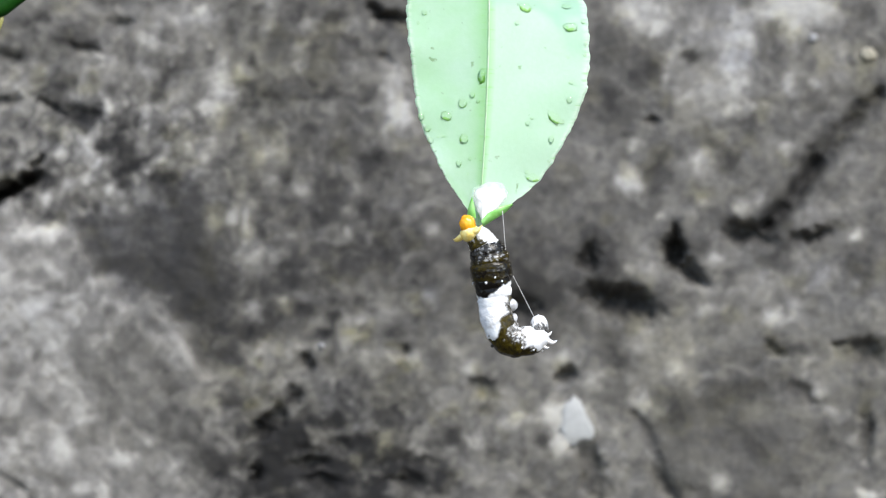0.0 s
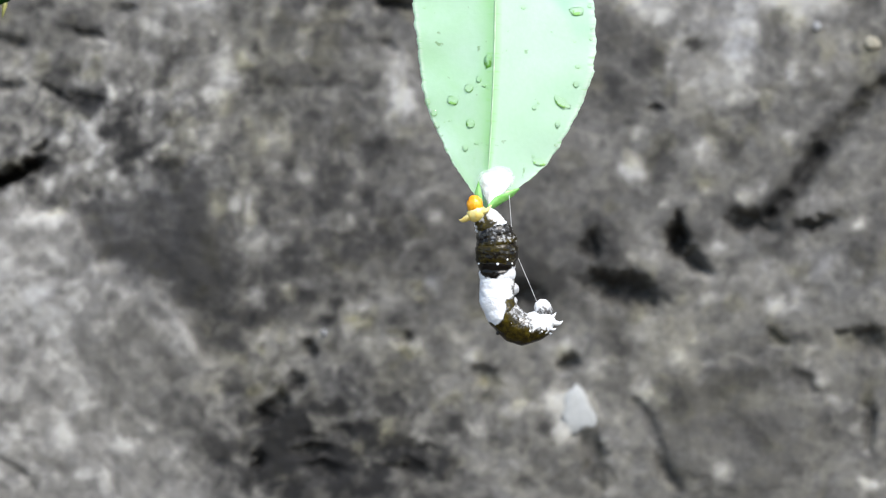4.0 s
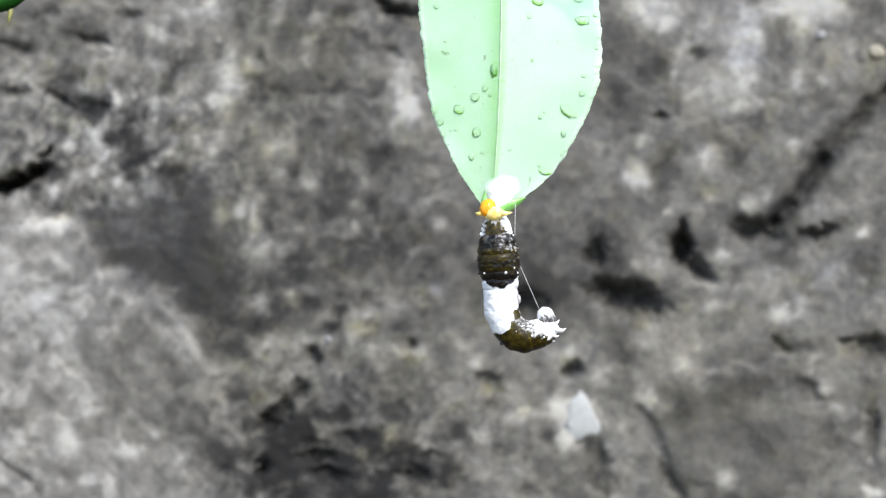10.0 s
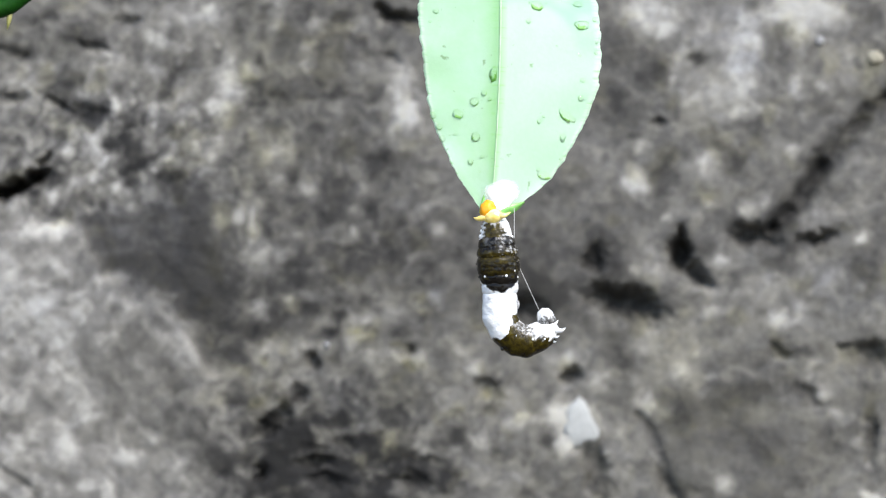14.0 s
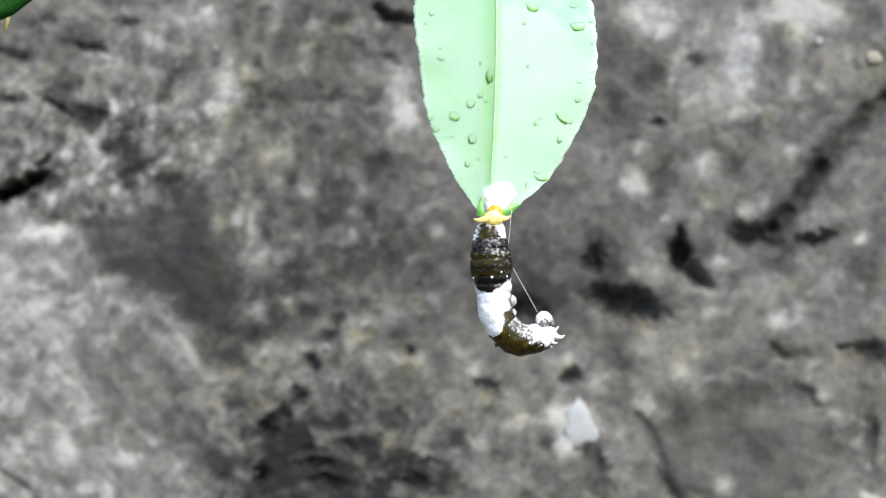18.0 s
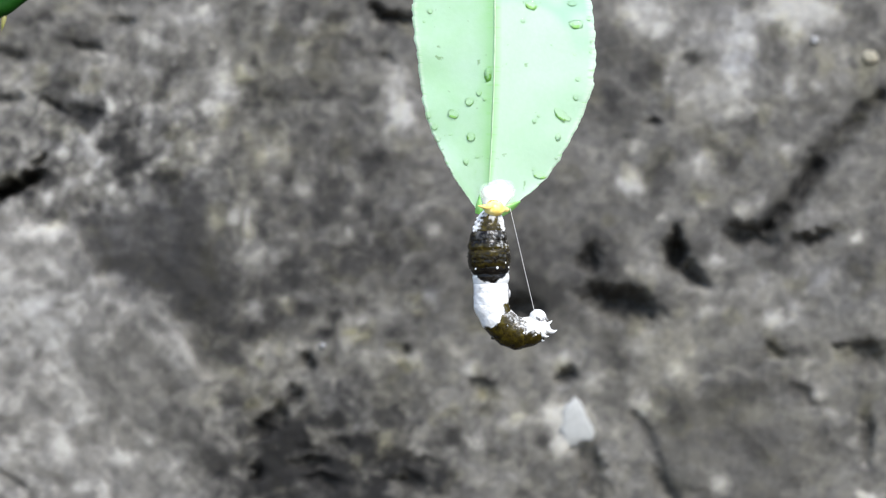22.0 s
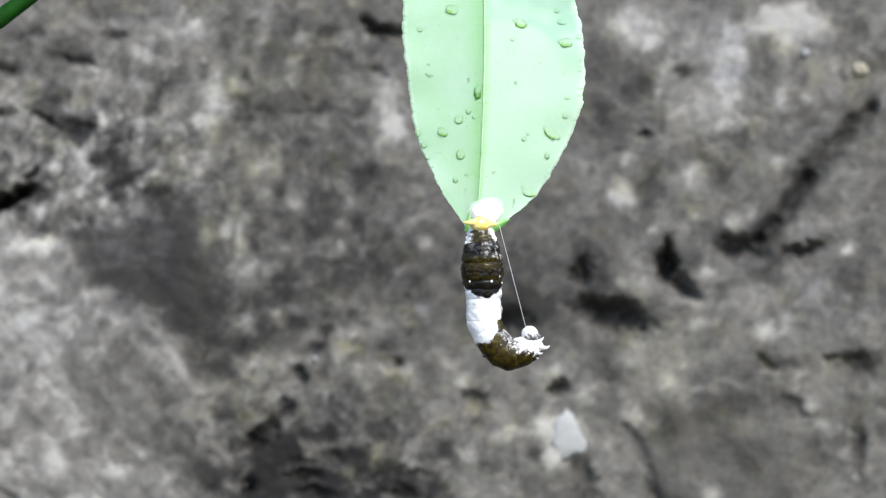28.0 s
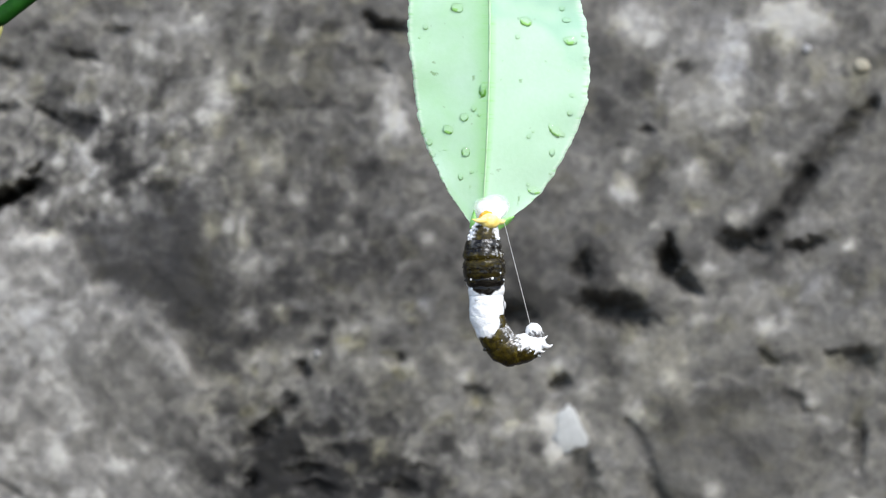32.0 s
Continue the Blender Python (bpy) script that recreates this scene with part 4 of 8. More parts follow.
DROPS_LEFT = [(772, 14, 5, 5, 0), (761, 32, 3, 3, 0), (840, 176, 8, 8, 0), (857, 161, 5, 6, 0), (867, 172, 3.5, 3.5, 0), (811, 198, 10, 8, 25), (842, 239, 7.5, 9, 0),
              (766, 199, 6, 7, 0), (778, 220, 6, 6, 0), (783, 241, 6, 6, 0), (833, 282, 5, 7, 0), (853, 274, 4, 3, 0), (806, 234, 4, 2, 0), (874, 128, 7, 14, 10),
              (829, -20, 12, 9, 10), (796, 235, 2, 2, 0), (850, 300, 2.5, 2, 0)]
DROPS_RIGHT = [(951, 6, 12, 8, 25), (1024, 3, 8, 5, 0), (1031, 40, 13, 9, 0), (936, 33, 4, 5, 0), (1054, 30, 4, 4, 0), (1058, 70, 3, 3, 0), (1056, 89, 3, 3, 0),
               (1033, 138, 5, 4, 0), (1029, 170, 5, 5.5, 0), (1005, 202, 18, 8, 38), (997, 240, 5, 8, 10), (963, 202, 3, 3, 0), (955, 211, 4, 5, 0), (993, 277, 3, 3, 0),
               (964, 307, 13, 7, 10), (954, 297, 4, 3, 0), (1026, 93, 5, 2, 35), (1016, -18, 5, 5, 0)]
for k, (x, y, rx, ry, lean) in enumerate(DROPS_LEFT + DROPS_RIGHT):
    droplet(x, y, rx, ry, lean, 0.62, k, max(rx, ry) >= 9)


def shell(points_a, points_b, thick, bulge, steps=16, across=7):
    """A curled strip between two edge lines, thick and bulging towards the viewer."""
    bm = bmesh.new()
    a, b = smooth_path(points_a, steps), smooth_path(points_b, steps)
    rows = [[], []]
    for side in (0, 1):
        for p, q in zip(a, b):
            rows[side].append([bm.verts.new(p.lerp(q, i / across) + Vector((0, -bulge * math.sin(math.pi * i / across) + side * thick, 0))) for i in range(across + 1)])
    n = len(a)
    for side in (0, 1):
        for j in range(n - 1):
            for i in range(across):
                f = (rows[side][j][i], rows[side][j][i + 1], rows[side][j + 1][i + 1], rows[side][j + 1][i])
                bm.faces.new(f if side == 0 else f[::-1])
    for j in range(n - 1):
        for i in (0, across):
            bm.faces.new((rows[0][j][i], rows[0][j + 1][i], rows[1][j + 1][i], rows[1][j][i]))
    for i in range(across):
        for j in (0, n - 1):
            bm.faces.new((rows[0][j][i], rows[0][j][i + 1], rows[1][j][i + 1], rows[1][j][i]))
    bmesh.ops.recalc_face_normals(bm, faces=bm.faces)
    return bm


def on_leaf(x, y, front=0.0):
    return ((x - LEAF_X) * S, -front + 0.0010, -(y - LEAF_Y) * S)


part("curled_margin", shell([on_leaf(872, 384, 0.0016), on_leaf(893, 362, 0.0014), on_leaf(911, 357, 0.001), on_leaf(927, 353, 0.0006)],
                            [on_leaf(876, 394, 0.0010), on_leaf(900, 379, 0.0008), on_leaf(917, 368, 0.0004), on_leaf(930, 355, 0.0004)], 0.00015, 0.0004), FOLD, leaf,
     "bright green curled leaf margin")
part("curled_margin", shell([on_leaf(848, 374, 0.0010), on_leaf(850, 360, 0.0012), on_leaf(856, 341, 0.0010)],
                            [on_leaf(864, 380, 0.0016), on_leaf(862, 364, 0.0016), on_leaf(857, 340, 0.0010)], 0.00015, 0.0003), FOLD, leaf,
     "bright green curled leaf margin")

# the wet sheen over the tip, added as a white patch
bm = bmesh.new()
bmesh.ops.create_icosphere(bm, subdivisions=5, radius=1)
sheen_fade = bm.verts.layers.float_color.new("sheen_fade")
for v in bm.verts:
    dense = (abs(v.co.y) - 0.12 + 0.16 * noise.noise(v.co * 3.1)) / (0.80 - 0.45 * max(0, -v.co.z))
    thin = max(0, min(1, dense)) ** 2.4
    v[sheen_fade] = (thin, thin, thin, 1)
    k = 1 + 0.22 * noise.noise(v.co * 1.6) + 0.07 * noise.noise(v.co * 4.3) + 0.03 * noise.noise(v.co * 9)
    low = max(0, -v.co.z)
    x, z = v.co.x * 36 * k * (1 - 0.75 * low ** 1.3) + 3 * v.co.z - 12 * low * low, v.co.z * (28 + 18 * low) * k
    v.co = Vector((x * S, v.co.y * 0.00035 * k, z * S))
sheen = part("sheen_patch", bm, SHEEN, leaf, "white patch standing in for wet sheen on the leaf tip")
sheen.location = on_leaf(890, 341, 0.00125)

# ---- the creature ----
creature = tagged(new("caterpillar"), "wet olive-brown and white caterpillar hanging from the leaf tip", "caterpillar")
creature.location = (0.009652, -0.0034, 1.197084)


def ring_mesh(high, top, bottom, bulge, pattern, folds=2, depth=0.035, seed=0, flat=0.94, wrinkle=0.006, shift=(0, 0)):
    """One body ring about its z axis (z towards the head), with uneven creases; units of the plan. pattern(angle, height, p) gives white, olive, grey."""
    bm = bmesh.new()
    lay = bm.verts.layers.float_color.new("pattern")
    nu, nv = 112, 44
    rows = []
    for j in range(nv + 1):
        f = j / nv
        z = (0.5 - f) * high
        r0 = top + (bottom - top) * f
        r0 = r0 * (1 + bulge * math.sin(math.pi * f))
        end = min(f, 1 - f) * 2
        r0 *= 1 - 0.16 * max(0, 1 - end / 0.5) ** 1.6
        row = []
        for i in range(nu):
            a = 2 * math.pi * i / nu
            d = Vector((math.cos(a), math.sin(a) * flat, 0))
            q = Vector((d.x * 2.2 + seed * 5.1, d.y * 2.2, z * 0.07))
            g = f + 0.07 * noise.noise(Vector((d.x * 1.1 + seed * 2.3, d.y * 1.1, f * 1.5)))
            strong = 0.7 + 0.6 * noise.noise(Vector((d.x * 1.6, d.y * 1.6 + seed * 3.7, f * 3)))
            k = r0 * (1 - depth * strong * (0.5 + 0.5 * math.cos(2 * math.pi * folds * g)) ** 4)
            k *= 1 + 0.03 * noise.noise(q) + 0.012 * noise.noise(q * 3.3) + wrinkle * noise.noise(Vector((q.x * 0.8, q.y * 0.8, z * 0.20 + seed)))
            v = bm.verts.new(Vector((d.x * k + shift[0] + (shift[1] - shift[0]) * f, d.y * k, z)) * S)
            ang = math.degrees(math.atan2(d.x, -d.y))
            w, o, h = pattern(ang, f, q)
            v[lay] = (max(0, min(1, w)), max(0, min(1, o)), max(0, min(1, h)), 1)
            row.append(v)
        rows.append(row)
    for a, b in zip(rows, rows[1:]):
        for i in range(nu):
            bm.faces.new((a[i], b[i], b[(i + 1) % nu], a[(i + 1) % nu]))
    for row, z in ((rows[0], high / 2), (rows[-1], -high / 2)):
        c = bm.verts.new((0, 0, (z + math.copysign(4, z)) * S))
        c[lay] = row[0][lay]
        for i in range(nu):
            bm.faces.new((row[i], row[(i + 1) % nu], c))
    bmesh.ops.recalc_face_normals(bm, faces=bm.faces)
    return bm


def soft(x, edge, width):
    return 1 / (1 + math.exp(-max(-60, min(60, (x - edge) / width))))


# angle: 0 faces the viewer, 90 the viewer's right (the belly side), -90 the viewer's left
def mottle(q, k=1.0):
    return noise.noise(q * 1.9 * k) + 0.6 * noise.noise(q * 4.6 * k)


def pattern_collar(a, f, q):
    ragged = 16 * mottle(q) + 7 * math.sin(f * 40)
    right = soft(a + ragged, 38 + 12 * f, 3) * soft(104 - a, 0, 5) * soft(0.92 - f, 0, 0.04)
    left = soft(-a + ragged, 52, 3) * soft(110 + a, 0, 5) * soft(0.84 - f, 0, 0.04)
    comb = math.cos(radians(a * 9 + 80 * noise.noise(q))) + 0.8 * mottle(q)
    streak = soft(0.20 + 0.20 * noise.noise(q * 1.7) + 0.13 * comb - f, 0, 0.02) * soft(60 - abs(a), 0, 6)
    return max(right, left, 0.5 * streak), 0.95 + 0.6 * mottle(q) - soft(f, 0.82, 0.05), 0.0


def pattern_thorax(a, f, q):
    gold = 0.55 * soft(58 - abs(a - 6), 0, 12) * soft(mottle(q, 0.8) + 0.4 * math.sin(f * 9), 0.0, 0.12)
    return 0, 0.12 + gold + 0.45 * mottle(q), 0.30 * soft(a, 30, 10) * soft(mottle(q, 1.3), 0.40, 0.05)


def pattern_thorax_front(a, f, q):
    fleck = soft(mottle(q, 1.4), 0.36, 0.04) * soft(a, 12, 14) * soft(96 - a, 0, 8)
    ashen = soft(mottle(q, 0.9), 0.02, 0.12) * soft(0.62 - f, 0, 0.08) * soft(74 - abs(a - 8), 0, 8)
    return 0.4 * fleck, 0.5 * mottle(q) + 0.7 * soft(f, 0.66, 0.06), 0.20 * ashen


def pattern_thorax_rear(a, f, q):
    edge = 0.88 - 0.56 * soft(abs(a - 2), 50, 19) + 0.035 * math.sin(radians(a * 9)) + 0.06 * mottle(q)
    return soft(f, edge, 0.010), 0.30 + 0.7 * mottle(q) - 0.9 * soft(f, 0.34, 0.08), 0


def pattern_saddle(a, f, q):
    return (1 - soft(abs(a + 8), 122, 5)) * (1 - soft(a + 16 * mottle(q), 86 - 14 * f, 3)), 0.5 + 0.6 * mottle(q), 0.55 * soft(mottle(q, 1.2), 0.0, 0.06)


def pattern_saddle_rear(a, f, q):
    belly = soft(a + 14 * mottle(q) + 32 * f, 58, 2.5)
    notch = 0.16 * soft(18 - abs(a + 16), 0, 5)
    edge = 0.80 + notch - 0.20 * soft(a, 26, 8) + 0.03 * math.sin(radians(a * 8)) + 0.05 * mottle(q)
    w = (1 - belly) * (1 - soft(f, edge, 0.012))
    return w * (1 - soft(-a, 126, 5)), 0.8 + 0.5 * mottle(q), belly * soft(a, 92, 6) * 0.7 * soft(mottle(q, 1.4), -0.1, 0.05)


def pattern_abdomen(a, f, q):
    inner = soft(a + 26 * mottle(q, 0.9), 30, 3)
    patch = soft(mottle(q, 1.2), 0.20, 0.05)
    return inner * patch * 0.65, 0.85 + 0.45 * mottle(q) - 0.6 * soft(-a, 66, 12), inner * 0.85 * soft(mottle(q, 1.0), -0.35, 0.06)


def pattern_abdomen_front(a, f, q):
    w, o, g = pattern_abdomen(a - 6, f, q)
    flap = soft(0.30 + 0.10 * mottle(q) - f, 0, 0.015) * soft(13 - abs(a + 14), 0, 2.5)
    return max(w * 0.9, flap), o, g


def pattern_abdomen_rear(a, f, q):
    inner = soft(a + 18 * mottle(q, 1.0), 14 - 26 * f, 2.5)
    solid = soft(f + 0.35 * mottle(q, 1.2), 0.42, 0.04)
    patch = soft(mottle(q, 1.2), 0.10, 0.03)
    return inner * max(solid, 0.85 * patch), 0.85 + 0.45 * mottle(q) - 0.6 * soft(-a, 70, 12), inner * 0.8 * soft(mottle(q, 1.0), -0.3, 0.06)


def pattern_tail(a, f, q):
    return soft(a + 10 * mottle(q), -24 - 60 * f, 2.5), 0.7 + 0.5 * mottle(q), 0


def pattern_tip(a, f, q):
    vein = soft(abs(mottle(q, 1.3)), 0.16, 0.05)
    return 0.9 * soft(0.35 * mottle(q, 0.8) + (f - 0.58), 0.0, 0.05), 0.1, 0.95 * vein


# how far a ring leans to the belly side at its ends
BEND = {"saddle_rear": (0, 2), "abdomen_front": (2, 1), "abdomen_middle": (0, 1), "abdomen_rear": (1, 3), "tail": (2, 3)}
rings = {}
RINGS = (("collar", "collar_segment", 48, 20, 31, 0.03, pattern_collar, 3), ("thorax_front", "thorax_segment", 44, 29, 38, 0.04, pattern_thorax_front, 2),
         ("thorax_middle", "thorax_segment", 42, 37.5, 36.5, 0.04, pattern_thorax, 1), ("thorax_rear", "thorax_segment", 46, 34.5, 30.5, 0.03, pattern_thorax_rear, 2),
         ("saddle_front", "saddle_segment", 58, 30, 30.5, 0.03, pattern_saddle, 2), ("saddle_rear", "saddle_segment", 62, 30, 28.5, 0.02, pattern_saddle_rear, 2),
         ("abdomen_front", "abdomen_segment", 50, 28.5, 29, 0.02, pattern_abdomen_front, 1), ("abdomen_middle", "abdomen_segment", 48, 29, 28.5, 0.02, pattern_abdomen, 1),
         ("abdomen_rear", "abdomen_segment", 48, 28, 24, 0.02, pattern_abdomen_rear, 1), ("tail", "tail_segment", 38, 23, 17, 0.05, pattern_tail, 1),
         ("tail_tip", "tail_clasper", 30, 18.5, 12, 0.06, pattern_tip, 1))
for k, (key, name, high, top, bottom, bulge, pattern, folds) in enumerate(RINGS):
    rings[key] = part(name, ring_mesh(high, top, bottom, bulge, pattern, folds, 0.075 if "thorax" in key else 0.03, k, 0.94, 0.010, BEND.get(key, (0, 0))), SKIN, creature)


def wart(parent, angle, high, radius, size, material=ENAMEL, name="tubercle", stretch=1.0):
    """A small bump on a ring, at an angle round it."""
    bm = bmesh.new()
    bmesh.ops.create_icosphere(bm, subdivisions=2, radius=1)
    a = radians(angle)
    out = Vector((math.sin(a), -math.cos(a) * 0.94, 0))
    for v in bm.verts:
        k = 1 + 0.25 * noise.noise(v.co * 1.4 + Vector((angle, high, radius)))
        v.co = v.co * k * size * S + out * v.co.dot(out) * size * S * (stretch - 1)
    ob = part(name, bm, material, parent)
    ob.location = (out * radius + Vector((0, 0, high))) * S
    return ob


for key, spots in (("thorax_front", ((-56, -13, 33, 2.4), (-72, -10, 33, 2.0), (38, -14, 33, 2.6), (64, -11, 33, 2.4))),
                   ("thorax_middle", ((-80, -4, 35.5, 1.8), (-46, -17, 35.0, 2.4), (20, -18, 35.0, 3.0), (48, -10, 35.5, 3.0), (4, -10, 35.5, 1.6))),
                   ("thorax_rear", ((70, 10, 33.5, 2.3),)),
                   ("abdomen_front", ((14, -7, 28.0, 3.2),)), ("abdomen_middle", ((-14, -10, 28.0, 2.8),)),
                   ("abdomen_rear", ((-10, -14, 25.5, 2.2), (4, 6, 27.5, 2.4)))):
    for angle, high, radius, size in spots:
        wart(rings[key], angle, high, radius + (0.8 if "thorax" in key else -0.5), size * 0.86, ENAMEL, "tubercle", 0.7)
# ragged white tufts down the sides of the collar
for angle, high, radius, size in ((-84, 1, 26, 3.4), (-78, -8, 28, 4.0), (-70, -14, 29, 2.6), (-90, 9, 24, 2.6), (78, -2, 26, 3.0), (82, -13, 28.5, 3.6)):
    wart(rings["collar"], angle, high, radius, size, ENAMEL, "collar_tuft", 0.7)
# stubby legs along the belly, pearl grey, and dark warts on the outer side
for key, angle, high, radius, size in (("thorax_front", 104, -8, 31, 5.5), ("saddle_front", 122, 0, 27, 12), ("saddle_rear", 126, 0, 24, 11), ("abdomen_front", 128, 0, 22, 9),
                                       ("abdomen_middle", 130, 0, 20, 8)):
    wart(rings[key], angle, high, radius, size, PEARL, "proleg", 1.1)
DARKSKIN = plain_material("black_wart", (0.010, 0.009, 0.008), (0.03, 0.027, 0.02), 1500, 0.3)
wart(rings["abdomen_front"], -74, -4, 27.3, 4.0, DARKSKIN, "tubercle", 1.2)
wart(rings["thorax_middle"], -92, 6, 34, 4, DARKSKIN, "tubercle", 1.4)
wart(rings["thorax_rear"], -88, 14, 33, 3, DARKSKIN, "tubercle", 1.5)
for angle, high in ((-18, 6), (30, 4)):
    wart(rings["thorax_front"], angle, high, 30.5, 3.2, DARKSKIN, "eye_spot", 0.8)
# a flap of white skin across the saddle
wart(rings["saddle_front"], -36, 12, 21.0, 12.5, ENAMEL, "saddle_wart", 0.9)


def horn(parent, start, tip, bend, radius, material, name="horn"):
    pts = smooth_path([start, (Vector(start) + Vector(tip)) / 2 + Vector(bend), tip], 8)
    n = len(pts)
    return part(name, tube([p * S for p in pts], [S * (radius * (1 - (i / (n - 1)) ** 1.4) + 0.4) for i in range(n)], 10), material, parent)


horn(rings["tail"], (-9, -10, -12), (-20, -12, -26), (-3, -2, 1), 5.0, ENAMEL, "tail_horn")
horn(rings["tail"], (0, -8, -14), (-1.5, -8, -29), (-1, -2, 0), 3.8, ENAMEL, "tail_horn")
horn(rings["tail"], (-13, -10, -1), (-20, -13, -8), (-1, -2, 1), 2.8, ENAMEL, "tail_horn")
horn(rings["tail"], (-16, -4, 6), (-22, -7, 3), (-1, -2, 1), 2.0, ENAMEL, "tail_horn")


# head: an orange gland behind a pale yellow plate with a forked horn
def blob(rx, ry, rz, at, wobble):
    bm = bmesh.new()
    bmesh.ops.create_icosphere(bm, subdivisions=4, radius=1)
    for v in bm.verts:
        k = 1 + wobble * noise.noise(v.co * 2.2) + 0.5 * wobble * noise.noise(v.co * 5.1)
        v.co = Vector((v.co.x * rx * k + at[0], v.co.y * ry * k + at[1], v.co.z * rz * k + at[2])) * S
    return bm


rings["head"] = part("head", blob(14, 14, 14, (0, 0, -3), 0.08), YELLOW, creature, "pale yellow head plate")
gland = part("orange_gland", blob(14.5, 14, 17.5, (0, 0, 0), 0.08), ORANGE, rings["head"], "glossy orange gland")
part("face_plate", blob(18.5, 13, 14, (0, -6, -5), 0.07), YELLOW, rings["head"], "pale yellow folded plate")
horn(rings["head"], (-10, -12, -7), (-34, -15, -8), (-2, -2, -3), 6, YELLOW, "forked_horn")
horn(rings["head"], (12, -6, -4), (31, 4, 4), (2, -2, -3), 6, YELLOW, "forked_horn")

# ---- the silk line ----
thread = tagged(new("silk_thread"), "fine pale silk line between leaf edge and tail", "thread")
thread.location = creature.location
silk = {}
for key, length in (("upper", 88), ("lower", 116)):
    silk[key] = part("silk_strand", tube([Vector((0, 0, (0.5 - k / 8) * length)) * S for k in range(9)], [0.6 * S] * 9, 6), THREAD, thread)


def motions():
    # the leaf sways on its stalk
    walk(leaf, [
        (0.0, pose(0.36087, -0.08, 1.21888, 0, 0.43, 0)), (0.5, pose(0.36145, -0.08, 1.21908, 0, 0.26, 0)),
        (1.0, pose(0.36151, -0.08, 1.21888, 0, 0.30, 0)), (1.5, pose(0.36118, -0.08, 1.21925, 0, 0.46, 0)),
        (2.0, pose(0.36159, -0.08, 1.21937, 0, 0.38, 0)), (2.5, pose(0.36145, -0.08, 1.21932, 0, 0.20, 0)),
        (3.0, pose(0.36149, -0.08, 1.21924, 0, 0.11, 0)), (3.5, pose(0.36141, -0.08, 1.21943, 0, 0.10, 0)),
        (5.5, pose(0.36185, -0.08, 1.21921, 0, -0.10, 0)), (6.0, pose(0.36202, -0.08, 1.21890, 0, -0.18, 0)),
        (6.5, pose(0.36215, -0.08, 1.21916, 0, -0.14, 0)), (7.0, pose(0.36190, -0.08, 1.21943, 0, -0.09, 0)),
        (7.5, pose(0.36198, -0.08, 1.21943, 0, -0.15, 0)), (8.0, pose(0.36194, -0.08, 1.21950, 0, -0.12, 0)),
        (8.5, pose(0.36188, -0.08, 1.21923, 0, 0.04, 0)), (9.0, pose(0.36173, -0.08, 1.21951, 0, 0.09, 0)),
        (9.5, pose(0.36197, -0.08, 1.21970, 0, -0.01, 0)), (10.0, pose(0.36171, -0.08, 1.21914, 0, -0.11, 0)),
        (10.5, pose(0.36184, -0.08, 1.21974, 0, -0.16, 0)), (11.0, pose(0.36188, -0.08, 1.21987, 0, -0.13, 0)),
        (11.5, pose(0.36155, -0.08, 1.21955, 0, -0.02, 0)), (12.0, pose(0.36150, -0.08, 1.21955, 0, 0.07, 0)),
        (12.5, pose(0.36130, -0.08, 1.21948, 0, 0.09, 0)), (13.0, pose(0.36166, -0.08, 1.21920, 0, 0.03, 0)),
        (13.5, pose(0.36153, -0.08, 1.21931, 0, 0.01, 0)), (14.0, pose(0.36179, -0.08, 1.21937, 0, -0.01, 0)),
        (14.5, pose(0.36144, -0.08, 1.21922, 0, -0.07, 0)), (16.5, pose(0.36158, -0.08, 1.21927, 0, -0.19, 0)),
        (17.0, pose(0.36173, -0.08, 1.21933, 0, -0.19, 0)), (17.5, pose(0.36139, -0.08, 1.21961, 0, -0.21, 0)),
        (18.0, pose(0.36145, -0.08, 1.21932, 0, -0.31, 0)), (18.5, pose(0.36164, -0.08, 1.21918, 0, -0.29, 0)),
        (19.0, pose(0.36147, -0.08, 1.21920, 0, -0.17, 0)), (19.5, pose(0.36168, -0.08, 1.21952, 0, -0.17, 0)),
        (20.0, pose(0.36183, -0.08, 1.21941, 0, -0.13, 0)), (20.5, pose(0.36158, -0.08, 1.21911, 0, -0.08, 0)),
        (21.0, pose(0.36168, -0.08, 1.21937, 0, -0.18, 0)), (21.5, pose(0.36186, -0.08, 1.21951, 0, -0.34, 0)),
        (22.0, pose(0.36185, -0.08, 1.21948, 0, -0.37, 0)), (22.5, pose(0.36193, -0.08, 1.21917, 0, -0.22, 0)),
        (23.0, pose(0.36172, -0.08, 1.21871, 0, -0.05, 0)), (23.5, pose(0.36143, -0.08, 1.21876, 0, 0.07, 0)),
        (24.0, pose(0.36140, -0.08, 1.21851, 0, 0.07, 0)), (24.5, pose(0.36169, -0.08, 1.21849, 0, 0.04, 0)),
        (25.0, pose(0.36140, -0.08, 1.21853, 0, 0.11, 0)), (25.5, pose(0.36142, -0.08, 1.21916, 0, 0.12, 0)),
        (27.5, pose(0.36147, -0.08, 1.21835, 0, -0.10, 0)), (28.0, pose(0.36153, -0.08, 1.21860, 0, -0.10, 0)),
        (28.5, pose(0.36162, -0.08, 1.21872, 0, -0.12, 0)), (29.0, pose(0.36166, -0.08, 1.21907, 0, -0.12, 0)),
        (29.5, pose(0.36166, -0.08, 1.21923, 0, -0.11, 0)), (30.0, pose(0.36150, -0.08, 1.21918, 0, -0.11, 0)),
        (30.5, pose(0.36167, -0.08, 1.21906, 0, -0.09, 0)), (31.0, pose(0.36169, -0.08, 1.21872, 0, -0.10, 0)),
        (31.5, pose(0.36185, -0.08, 1.21832, 0, -0.12, 0)), (32.0, pose(0.36203, -0.08, 1.21830, 0, -0.13, 0)),])
